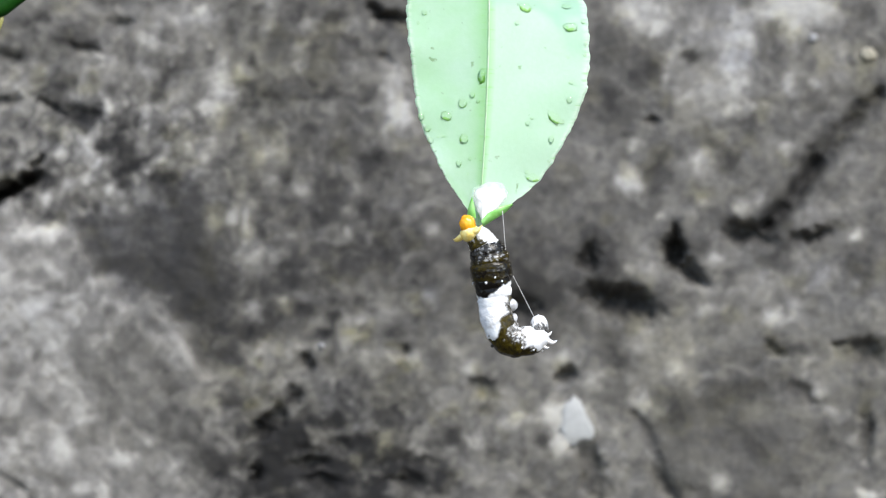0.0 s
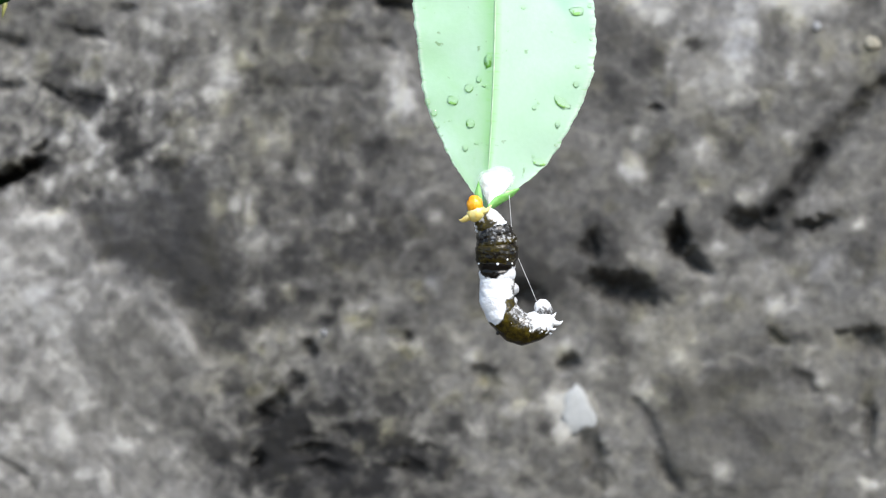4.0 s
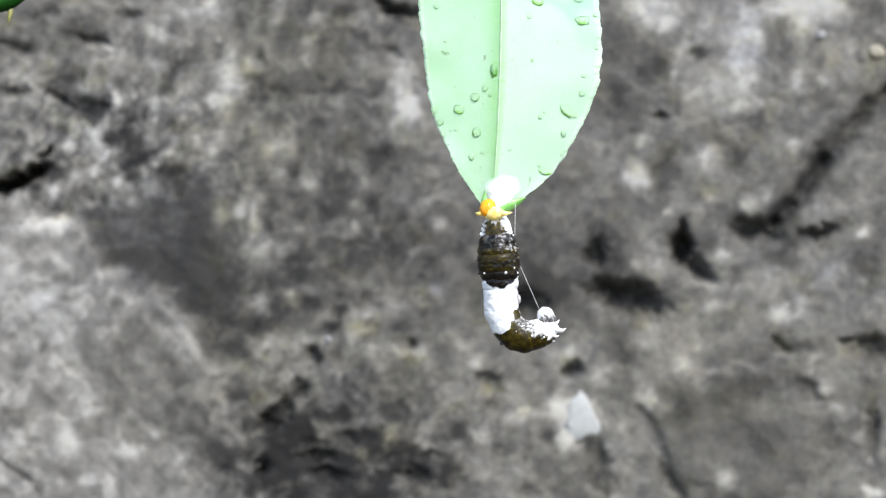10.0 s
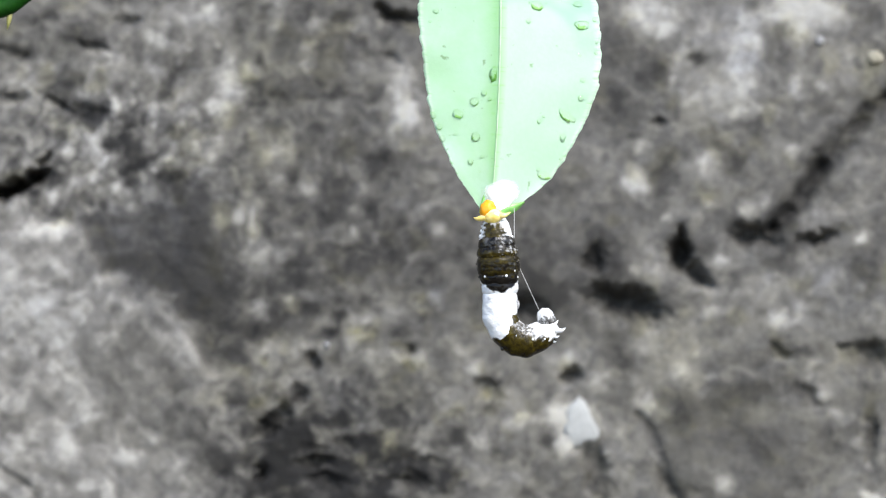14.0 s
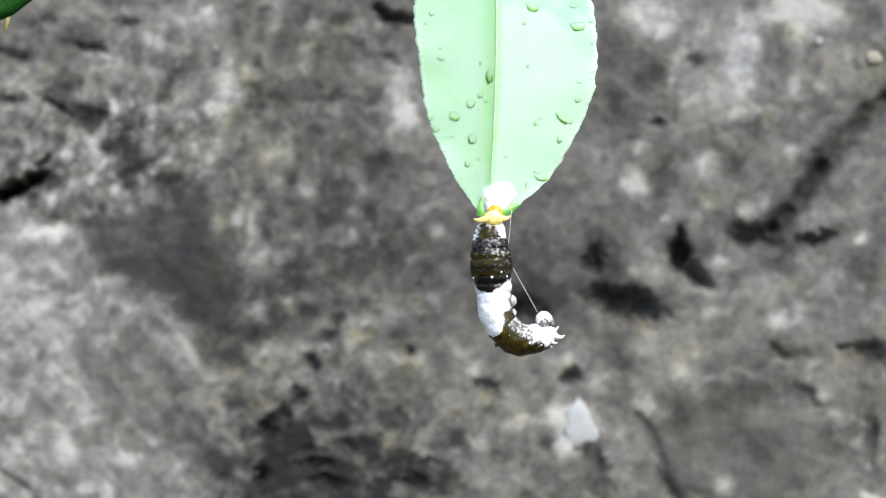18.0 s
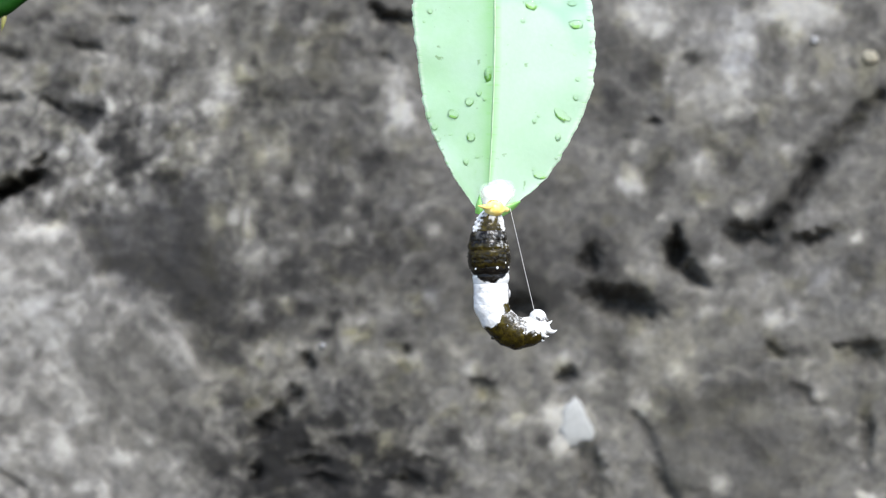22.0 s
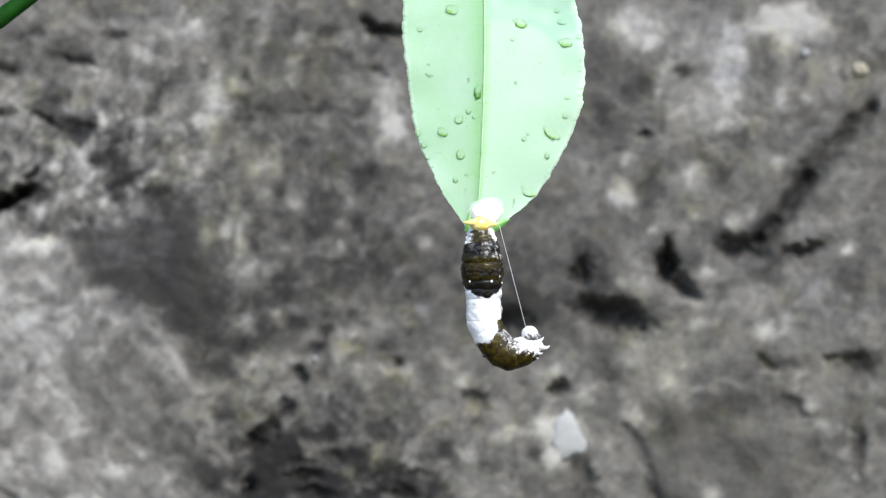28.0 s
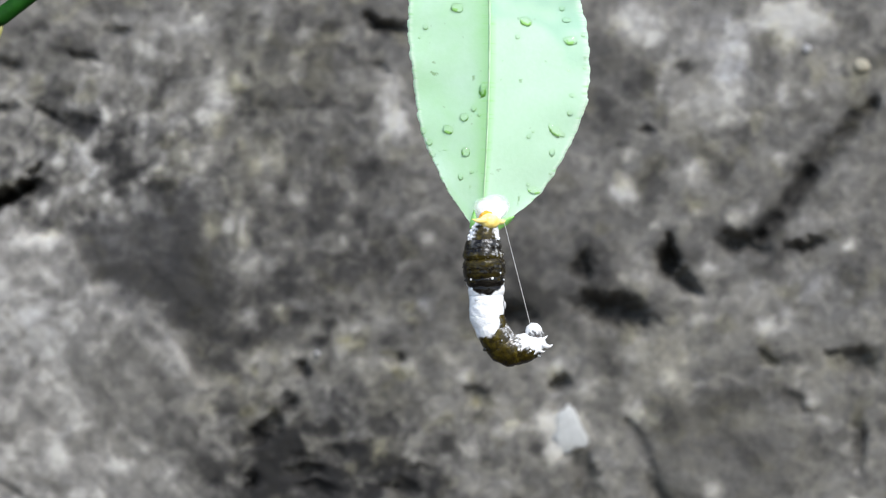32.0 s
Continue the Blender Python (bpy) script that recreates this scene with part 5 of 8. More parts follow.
    # the creature turns and pulls itself about, ring by ring
    walk(rings["head"], [
        (0.0, pose(-0.00358, -0.0006, 0.00669, 10.5, -8.7, -50.8)), (0.5, pose(-0.00261, -0.0006, 0.00718, 7.5, -6.7, -48.8)),
        (1.0, pose(-0.00216, -0.0006, 0.00726, 7.8, -7.3, -47.2)), (1.5, pose(-0.00262, -0.0006, 0.00757, 7.3, -7.2, -45.5)),
        (2.0, pose(-0.00233, -0.0006, 0.00762, 7.6, -8.0, -43.9)), (2.5, pose(-0.00261, -0.0006, 0.00751, 8.2, -9.1, -42.3)),
        (3.0, pose(-0.00268, -0.0006, 0.00737, 8.6, -10.1, -40.8)), (3.5, pose(-0.00285, -0.0006, 0.00771, 8.6, -10.1, -40.8)),
        (5.5, pose(-0.00278, -0.0006, 0.00809, 8.0, -9.4, -40.7)), (6.0, pose(-0.00269, -0.0006, 0.00792, 8.2, -9.6, -40.7)),
        (6.5, pose(-0.00278, -0.0006, 0.00830, 8.3, -8.9, -43.1)), (7.0, pose(-0.00327, -0.0006, 0.00868, 7.9, -7.8, -45.5)),
        (7.5, pose(-0.00211, -0.0006, 0.00871, -3.3, -8.0, -20.2)), (8.0, pose(-0.00067, -0.0006, 0.00881, -13.1, -7.3, 5.0)),
        (8.5, pose(-0.00046, -0.0006, 0.00857, -18.7, -4.6, 0.0)), (9.0, pose(-0.00044, -0.0006, 0.00888, -24.8, -2.4, -5.0)),
        (9.5, pose(-0.00027, -0.0006, 0.00920, -28.4, -1.0, -20.5)), (10.0, pose(-0.00029, -0.0006, 0.00876, -32.0, -0.7, -36.0)),
        (10.5, pose(0.00008, -0.0006, 0.00950, -36.4, 0.7, -14.0)), (11.0, pose(0.00036, -0.0006, 0.00975, -39.9, 0.8, 8.0)),
        (11.5, pose(-0.00019, -0.0006, 0.00938, -31.2, -0.3, -1.0)), (12.0, pose(-0.00045, -0.0006, 0.00932, -22.2, -1.5, -10.0)),
        (12.5, pose(-0.00086, -0.0006, 0.00918, -13.0, -1.7, -23.0)), (13.0, pose(-0.00070, -0.0006, 0.00885, -3.3, -2.3, -36.0)),
        (13.5, pose(-0.00072, -0.0006, 0.00924, -6.9, -2.2, -35.0)), (14.0, pose(-0.00035, -0.0006, 0.00957, -11.1, -1.3, -34.0)),
        (14.5, pose(-0.00078, -0.0006, 0.00930, -8.7, -1.8, -34.4)), (16.5, pose(-0.00101, -0.0006, 0.00887, -0.4, -2.2, -35.7)),
        (17.0, pose(-0.00096, -0.0006, 0.00881, 1.8, -2.5, -36.0)), (17.5, pose(-0.00087, -0.0006, 0.00941, -4.7, -0.7, -20.8)),
        (18.0, pose(-0.00037, -0.0006, 0.00944, -10.2, 2.2, -5.5)), (18.5, pose(0.00025, -0.0006, 0.00962, -14.4, 3.2, 9.8)),
        (19.0, pose(0.00052, -0.0006, 0.00995, -17.7, 4.9, 25.1)), (19.5, pose(0.00008, -0.0006, 0.01017, -26.7, 3.6, 12.5)),
        (20.0, pose(-0.00042, -0.0006, 0.00996, -35.0, 0.8, 0.0)), (20.5, pose(-0.00014, -0.0006, 0.00999, -34.9, 2.6, 2.5)),
        (21.0, pose(0.00049, -0.0006, 0.01056, -34.5, 5.4, 5.0)), (21.5, pose(0.00050, -0.0006, 0.01069, -36.8, 4.1, 10.0)),
        (22.0, pose(0.00032, -0.0006, 0.01065, -39.1, 3.5, 15.0)), (22.5, pose(0.00017, -0.0006, 0.01021, -42.2, 1.5, 11.3)),
        (23.0, pose(-0.00026, -0.0006, 0.00962, -44.9, 0.5, 7.5)), (23.5, pose(-0.00077, -0.0006, 0.00955, -47.6, -1.8, 3.8)),
        (24.0, pose(-0.00103, -0.0006, 0.00917, -50.0, -4.0, 0.0)), (24.5, pose(-0.00078, -0.0006, 0.00880, -50.0, -2.4, 0.6)),
        (25.0, pose(-0.00111, -0.0006, 0.00850, -50.1, -3.7, 1.3)), (25.5, pose(-0.00100, -0.0006, 0.00939, -49.3, -5.0, 1.9)),
        (27.5, pose(-0.00061, -0.0006, 0.00959, -45.9, -1.1, 4.4)), (28.0, pose(-0.00046, -0.0006, 0.01010, -45.1, -0.9, 5.0)),
        (28.5, pose(-0.00044, -0.0006, 0.01019, -37.5, -0.2, -5.3)), (29.0, pose(-0.00045, -0.0006, 0.01052, -30.2, 0.8, -15.5)),
        (29.5, pose(-0.00052, -0.0006, 0.01065, -22.6, 0.1, -25.8)), (30.0, pose(-0.00073, -0.0006, 0.01058, -14.6, -0.6, -36.0)),
        (30.5, pose(-0.00035, -0.0006, 0.01055, -17.9, 0.9, -24.5)), (31.0, pose(-0.00012, -0.0006, 0.01032, -20.4, 1.8, -13.0)),
        (31.5, pose(0.00025, -0.0006, 0.01002, -22.6, 2.9, -1.5)), (32.0, pose(0.00065, -0.0006, 0.01010, -24.2, 4.4, 10.0)),])
    walk(rings["collar"], [
        (0.0, pose(-0.00159, 0.0000, 0.00460, 20.4, -25.7, -40.7)), (0.5, pose(-0.00113, 0.0000, 0.00486, 14.4, -19.5, -37.5)),
        (1.0, pose(-0.00050, 0.0000, 0.00482, 14.9, -20.9, -36.8)), (1.5, pose(-0.00089, 0.0000, 0.00489, 13.2, -20.7, -33.4)),
        (2.0, pose(-0.00050, 0.0000, 0.00504, 13.1, -23.1, -30.7)), (2.5, pose(-0.00071, 0.0000, 0.00522, 13.3, -26.3, -28.1)),
        (3.0, pose(-0.00072, 0.0000, 0.00527, 13.1, -29.3, -25.4)), (3.5, pose(-0.00079, 0.0000, 0.00547, 13.0, -29.1, -25.4)),
        (5.5, pose(-0.00082, 0.0000, 0.00577, 12.0, -27.2, -24.9)), (6.0, pose(-0.00070, 0.0000, 0.00566, 12.3, -27.9, -25.1)),
        (6.5, pose(-0.00075, 0.0000, 0.00578, 13.8, -25.8, -29.4)), (7.0, pose(-0.00131, 0.0000, 0.00593, 14.2, -22.6, -33.3)),
        (7.5, pose(-0.00138, 0.0000, 0.00602, 7.2, -19.0, -21.2)), (8.0, pose(-0.00119, 0.0000, 0.00604, 3.0, -17.2, -9.9)),
        (8.5, pose(-0.00087, 0.0000, 0.00564, 1.5, -10.6, -8.1)), (9.0, pose(-0.00057, 0.0000, 0.00590, 0.6, -5.5, -6.5)),
        (9.5, pose(-0.00012, 0.0000, 0.00617, 0.4, -2.4, -9.3)), (10.0, pose(-0.00017, 0.0000, 0.00591, 0.4, -1.9, -12.1)),
        (10.5, pose(-0.00006, 0.0000, 0.00663, -0.1, 1.8, -3.6)), (11.0, pose(0.00020, 0.0000, 0.00679, 0.2, 2.1, 4.9)),
        (11.5, pose(-0.00015, 0.0000, 0.00655, -0.0, -0.7, 1.6)), (12.0, pose(-0.00021, 0.0000, 0.00638, 0.1, -3.5, -1.8)),
        (12.5, pose(-0.00054, 0.0000, 0.00627, 0.5, -4.5, -6.3)), (13.0, pose(-0.00025, 0.0000, 0.00604, 1.3, -6.8, -10.9)),
        (13.5, pose(-0.00027, 0.0000, 0.00633, 1.2, -6.4, -10.6)), (14.0, pose(-0.00010, 0.0000, 0.00664, 0.7, -3.7, -10.2)),
        (14.5, pose(-0.00043, 0.0000, 0.00647, 1.0, -5.2, -11.3)), (16.5, pose(-0.00060, 0.0000, 0.00621, 1.8, -6.3, -15.8)),
        (17.0, pose(-0.00051, 0.0000, 0.00621, 2.1, -7.0, -16.9)), (17.5, pose(-0.00077, 0.0000, 0.00653, 0.4, -1.6, -15.0)),
        (18.0, pose(-0.00079, 0.0000, 0.00650, -1.3, 5.5, -13.2)), (18.5, pose(-0.00042, 0.0000, 0.00650, -1.6, 8.1, -11.4)),
        (19.0, pose(-0.00060, 0.0000, 0.00664, -2.2, 13.0, -9.8)), (19.5, pose(-0.00069, 0.0000, 0.00681, -2.2, 8.9, -13.9)),
        (20.0, pose(-0.00060, 0.0000, 0.00686, -0.6, 2.0, -18.0)), (20.5, pose(-0.00063, 0.0000, 0.00694, -1.9, 6.1, -17.4)),
        (21.0, pose(-0.00051, 0.0000, 0.00760, -3.9, 12.8, -16.9)), (21.5, pose(-0.00025, 0.0000, 0.00784, -1.1, 10.3, -6.1)),
        (22.0, pose(-0.00034, 0.0000, 0.00767, 0.7, 8.9, 4.6)), (22.5, pose(-0.00012, 0.0000, 0.00747, 0.3, 4.0, 4.9)),
        (23.0, pose(-0.00037, 0.0000, 0.00733, 0.1, 1.5, 5.3)), (23.5, pose(-0.00057, 0.0000, 0.00740, -0.4, -4.1, 5.6)),
        (24.0, pose(-0.00059, 0.0000, 0.00724, -1.0, -9.5, 6.1)), (24.5, pose(-0.00052, 0.0000, 0.00673, -0.6, -5.6, 6.2)),
        (25.0, pose(-0.00068, 0.0000, 0.00632, -1.0, -8.5, 6.4)), (25.5, pose(-0.00037, 0.0000, 0.00711, -1.2, -11.7, 6.1)),
        (27.5, pose(-0.00047, 0.0000, 0.00727, -0.2, -2.6, 4.4)), (28.0, pose(-0.00036, 0.0000, 0.00773, -0.1, -2.0, 4.0)),
        (28.5, pose(-0.00042, 0.0000, 0.00758, -0.0, -0.4, 1.6)), (29.0, pose(-0.00060, 0.0000, 0.00767, -0.0, 2.0, -0.9)),
        (29.5, pose(-0.00056, 0.0000, 0.00762, -0.0, 0.5, -3.4)), (30.0, pose(-0.00063, 0.0000, 0.00743, 0.2, -1.5, -5.8)),
        (30.5, pose(-0.00056, 0.0000, 0.00753, -0.2, 2.6, -3.6)), (31.0, pose(-0.00046, 0.0000, 0.00747, -0.1, 4.6, -1.4)),
        (31.5, pose(-0.00025, 0.0000, 0.00737, 0.1, 7.3, 0.8)), (32.0, pose(-0.00010, 0.0000, 0.00751, 0.6, 11.1, 3.1)),])
    walk(rings["thorax_front"], [
        (0.0, pose(-0.00041, 0.0000, 0.00239, 10.8, -11.7, -43.1)), (0.5, pose(-0.00026, 0.0000, 0.00256, 7.9, -9.0, -41.6)),
        (1.0, pose(0.00049, 0.0000, 0.00246, 8.6, -10.1, -40.8)), (1.5, pose(0.00007, 0.0000, 0.00239, 6.3, -8.8, -35.5)),
        (2.0, pose(0.00056, 0.0000, 0.00260, 6.7, -11.5, -30.7)), (2.5, pose(0.00034, 0.0000, 0.00294, 5.4, -11.5, -25.5)),
        (3.0, pose(0.00036, 0.0000, 0.00309, 4.5, -12.2, -20.5)), (3.5, pose(0.00034, 0.0000, 0.00323, 4.5, -12.1, -20.5)),
        (5.5, pose(0.00022, 0.0000, 0.00343, 3.6, -9.9, -20.3)), (6.0, pose(0.00037, 0.0000, 0.00331, 3.8, -10.3, -20.3)),
        (6.5, pose(0.00043, 0.0000, 0.00331, 6.5, -12.5, -27.7)), (7.0, pose(-0.00017, 0.0000, 0.00334, 7.9, -11.5, -34.8)),
        (7.5, pose(-0.00055, 0.0000, 0.00350, 5.2, -9.6, -28.4)), (8.0, pose(-0.00043, 0.0000, 0.00349, 4.2, -10.4, -22.4)),
        (8.5, pose(-0.00036, 0.0000, 0.00297, 2.2, -7.8, -16.2)), (9.0, pose(-0.00026, 0.0000, 0.00325, 1.0, -5.9, -10.1)),
        (9.5, pose(0.00007, 0.0000, 0.00349, 0.5, -4.7, -6.3)), (10.0, pose(-0.00004, 0.0000, 0.00325, 0.1, -3.1, -2.5)),
        (10.5, pose(-0.00008, 0.0000, 0.00401, -0.0, -1.0, 1.3)), (11.0, pose(0.00016, 0.0000, 0.00410, -0.1, -1.1, 5.0)),
        (11.5, pose(-0.00010, 0.0000, 0.00390, -0.1, -1.1, 3.8)), (12.0, pose(-0.00004, 0.0000, 0.00368, -0.1, -2.4, 2.5)),
        (12.5, pose(-0.00036, 0.0000, 0.00357, -0.0, -1.7, 1.3)), (13.0, pose(0.00005, 0.0000, 0.00338, 0.0, -4.4, 0.0)),
        (13.5, pose(0.00002, 0.0000, 0.00360, 0.0, -4.3, 0.0)), (14.0, pose(0.00010, 0.0000, 0.00387, 0.0, -4.0, 0.0)),
        (14.5, pose(-0.00020, 0.0000, 0.00375, 0.1, -3.3, -2.0)), (16.5, pose(-0.00033, 0.0000, 0.00361, 0.6, -3.6, -10.0)),
        (17.0, pose(-0.00020, 0.0000, 0.00366, 1.0, -4.5, -12.0)), (17.5, pose(-0.00064, 0.0000, 0.00387, 0.9, -2.7, -17.5)),
        (18.0, pose(-0.00092, 0.0000, 0.00380, 0.4, -1.1, -23.0)), (18.5, pose(-0.00059, 0.0000, 0.00371, 1.5, -2.7, -28.5)),
        (19.0, pose(-0.00101, 0.0000, 0.00376, 0.6, -0.9, -34.0)), (19.5, pose(-0.00098, 0.0000, 0.00391, 0.2, -0.2, -35.0)),
        (20.0, pose(-0.00060, 0.0000, 0.00409, 1.1, -1.5, -36.0)), (20.5, pose(-0.00081, 0.0000, 0.00416, 0.1, -0.2, -36.0)),
        (21.0, pose(-0.00095, 0.0000, 0.00490, -1.1, 1.5, -36.0)), (21.5, pose(-0.00053, 0.0000, 0.00526, 0.1, -0.3, -18.0)),
        (22.0, pose(-0.00060, 0.0000, 0.00500, 0.0, 0.3, 0.0)), (22.5, pose(-0.00016, 0.0000, 0.00494, -0.2, -3.1, 3.0)),
        (23.0, pose(-0.00034, 0.0000, 0.00507, -0.3, -3.0, 6.0)), (23.5, pose(-0.00040, 0.0000, 0.00526, -0.6, -4.0, 9.0)),
        (24.0, pose(-0.00029, 0.0000, 0.00524, -1.2, -5.6, 12.1)), (24.5, pose(-0.00029, 0.0000, 0.00469, -1.3, -6.0, 12.1)),
        (25.0, pose(-0.00035, 0.0000, 0.00428, -1.7, -7.7, 12.1)), (25.5, pose(0.00008, 0.0000, 0.00499, -1.8, -9.1, 11.0)),
        (27.5, pose(-0.00036, 0.0000, 0.00484, -0.2, -2.2, 6.2)), (28.0, pose(-0.00026, 0.0000, 0.00524, -0.2, -1.9, 5.0)),
        (28.5, pose(-0.00037, 0.0000, 0.00500, -0.2, -1.6, 6.3)), (29.0, pose(-0.00065, 0.0000, 0.00504, -0.0, -0.2, 7.5)),
        (29.5, pose(-0.00054, 0.0000, 0.00495, -0.3, -1.6, 8.8)), (30.0, pose(-0.00052, 0.0000, 0.00473, -0.5, -2.8, 10.0)),
        (30.5, pose(-0.00060, 0.0000, 0.00485, -0.2, -1.2, 7.5)), (31.0, pose(-0.00056, 0.0000, 0.00482, -0.1, -0.9, 5.0)),
        (31.5, pose(-0.00043, 0.0000, 0.00477, -0.0, -0.8, 2.5)), (32.0, pose(-0.00039, 0.0000, 0.00491, 0.0, -0.1, 0.0)),])
    walk(rings["thorax_middle"], [
        (0.0, pose(0.00011, 0.0000, -0.00069, 4.2, -4.6, -42.2)), (0.5, pose(0.00012, 0.0000, -0.00044, 3.1, -3.6, -41.1)),
        (1.0, pose(0.00091, 0.0000, -0.00055, 3.4, -4.0, -40.1)), (1.5, pose(0.00034, 0.0000, -0.00068, 1.2, -1.7, -35.0)),
        (2.0, pose(0.00097, 0.0000, -0.00045, 2.2, -3.8, -30.1)), (2.5, pose(0.00066, 0.0000, -0.00003, 1.1, -2.3, -25.0)),
        (3.0, pose(0.00067, 0.0000, 0.00012, 0.7, -1.9, -20.0)), (3.5, pose(0.00063, 0.0000, 0.00026, 0.5, -1.3, -20.0)),
        (5.5, pose(0.00041, 0.0000, 0.00032, -0.1, 0.2, -20.0)), (6.0, pose(0.00059, 0.0000, 0.00012, 0.1, -0.3, -20.0)),
        (6.5, pose(0.00088, 0.0000, 0.00007, 2.1, -4.1, -27.1)), (7.0, pose(0.00031, 0.0000, 0.00007, 3.0, -4.5, -34.1)),
        (7.5, pose(-0.00016, 0.0000, 0.00034, 2.3, -4.4, -28.1)), (8.0, pose(0.00001, 0.0000, 0.00039, 2.5, -6.2, -22.1)),
        (8.5, pose(0.00001, 0.0000, -0.00025, 1.6, -5.7, -16.1)), (9.0, pose(0.00004, 0.0000, 0.00018, 1.0, -5.6, -10.0)),
        (9.5, pose(0.00035, 0.0000, 0.00039, 0.6, -5.5, -6.3)), (10.0, pose(0.00015, 0.0000, -0.00002, 0.1, -3.4, -2.5)),
        (10.5, pose(0.00002, 0.0000, 0.00088, -0.1, -2.5, 1.3)), (11.0, pose(0.00028, 0.0000, 0.00090, -0.2, -2.7, 5.0)),
        (11.5, pose(-0.00004, 0.0000, 0.00066, -0.1, -1.2, 3.8)), (12.0, pose(0.00006, 0.0000, 0.00039, -0.1, -1.6, 2.5)),
        (12.5, pose(-0.00033, 0.0000, 0.00027, -0.0, -0.1, 1.3)), (13.0, pose(0.00025, 0.0000, 0.00005, 0.0, -2.8, 0.0)),
        (13.5, pose(0.00022, 0.0000, 0.00019, 0.0, -2.8, 0.0)), (14.0, pose(0.00034, 0.0000, 0.00042, 0.0, -3.7, 0.0)),
        (14.5, pose(-0.00005, 0.0000, 0.00029, 0.1, -2.1, -2.0)), (16.5, pose(-0.00018, 0.0000, 0.00022, 0.4, -2.2, -10.0)),
        (17.0, pose(0.00000, 0.0000, 0.00031, 0.7, -3.1, -12.0)), (17.5, pose(-0.00048, 0.0000, 0.00061, 1.0, -3.1, -17.5)),
        (18.0, pose(-0.00074, 0.0000, 0.00054, 1.8, -4.2, -23.1)), (18.5, pose(-0.00021, 0.0000, 0.00042, 4.3, -7.8, -28.8)),
        (19.0, pose(-0.00064, 0.0000, 0.00052, 5.3, -7.8, -34.4)), (19.5, pose(-0.00077, 0.0000, 0.00065, 3.5, -4.9, -35.1)),
        (20.0, pose(-0.00043, 0.0000, 0.00081, 2.4, -3.3, -36.1)), (20.5, pose(-0.00067, 0.0000, 0.00079, 2.3, -3.1, -36.1)),
        (21.0, pose(-0.00083, 0.0000, 0.00162, 2.7, -3.7, -36.1)), (21.5, pose(-0.00032, 0.0000, 0.00216, 1.9, -5.7, -18.1)),
        (22.0, pose(-0.00045, 0.0000, 0.00188, 0.0, -4.5, 0.0)), (22.5, pose(0.00012, 0.0000, 0.00189, -0.3, -6.3, 3.0)),
        (23.0, pose(-0.00012, 0.0000, 0.00216, -0.5, -4.8, 6.0)), (23.5, pose(-0.00021, 0.0000, 0.00250, -0.6, -3.7, 9.0)),
        (24.0, pose(-0.00008, 0.0000, 0.00257, -0.8, -3.7, 12.0)), (24.5, pose(-0.00002, 0.0000, 0.00212, -1.2, -5.6, 12.1)),
        (25.0, pose(-0.00004, 0.0000, 0.00184, -1.4, -6.5, 12.1)), (25.5, pose(0.00042, 0.0000, 0.00248, -1.3, -6.8, 10.9)),
        (27.5, pose(-0.00025, 0.0000, 0.00148, -0.2, -1.9, 6.2)), (28.0, pose(-0.00015, 0.0000, 0.00178, -0.2, -1.8, 5.0)),
        (28.5, pose(-0.00026, 0.0000, 0.00163, -0.2, -2.0, 6.3)), (29.0, pose(-0.00060, 0.0000, 0.00184, -0.2, -1.5, 7.5)),
        (29.5, pose(-0.00042, 0.0000, 0.00186, -0.4, -2.7, 8.8)), (30.0, pose(-0.00036, 0.0000, 0.00173, -0.6, -3.3, 10.0)),
        (30.5, pose(-0.00047, 0.0000, 0.00175, -0.4, -3.2, 7.5)), (31.0, pose(-0.00042, 0.0000, 0.00158, -0.3, -3.5, 5.0)),
        (31.5, pose(-0.00024, 0.0000, 0.00136, -0.2, -4.4, 2.5)), (32.0, pose(-0.00020, 0.0000, 0.00141, 0.0, -4.8, 0.0)),])
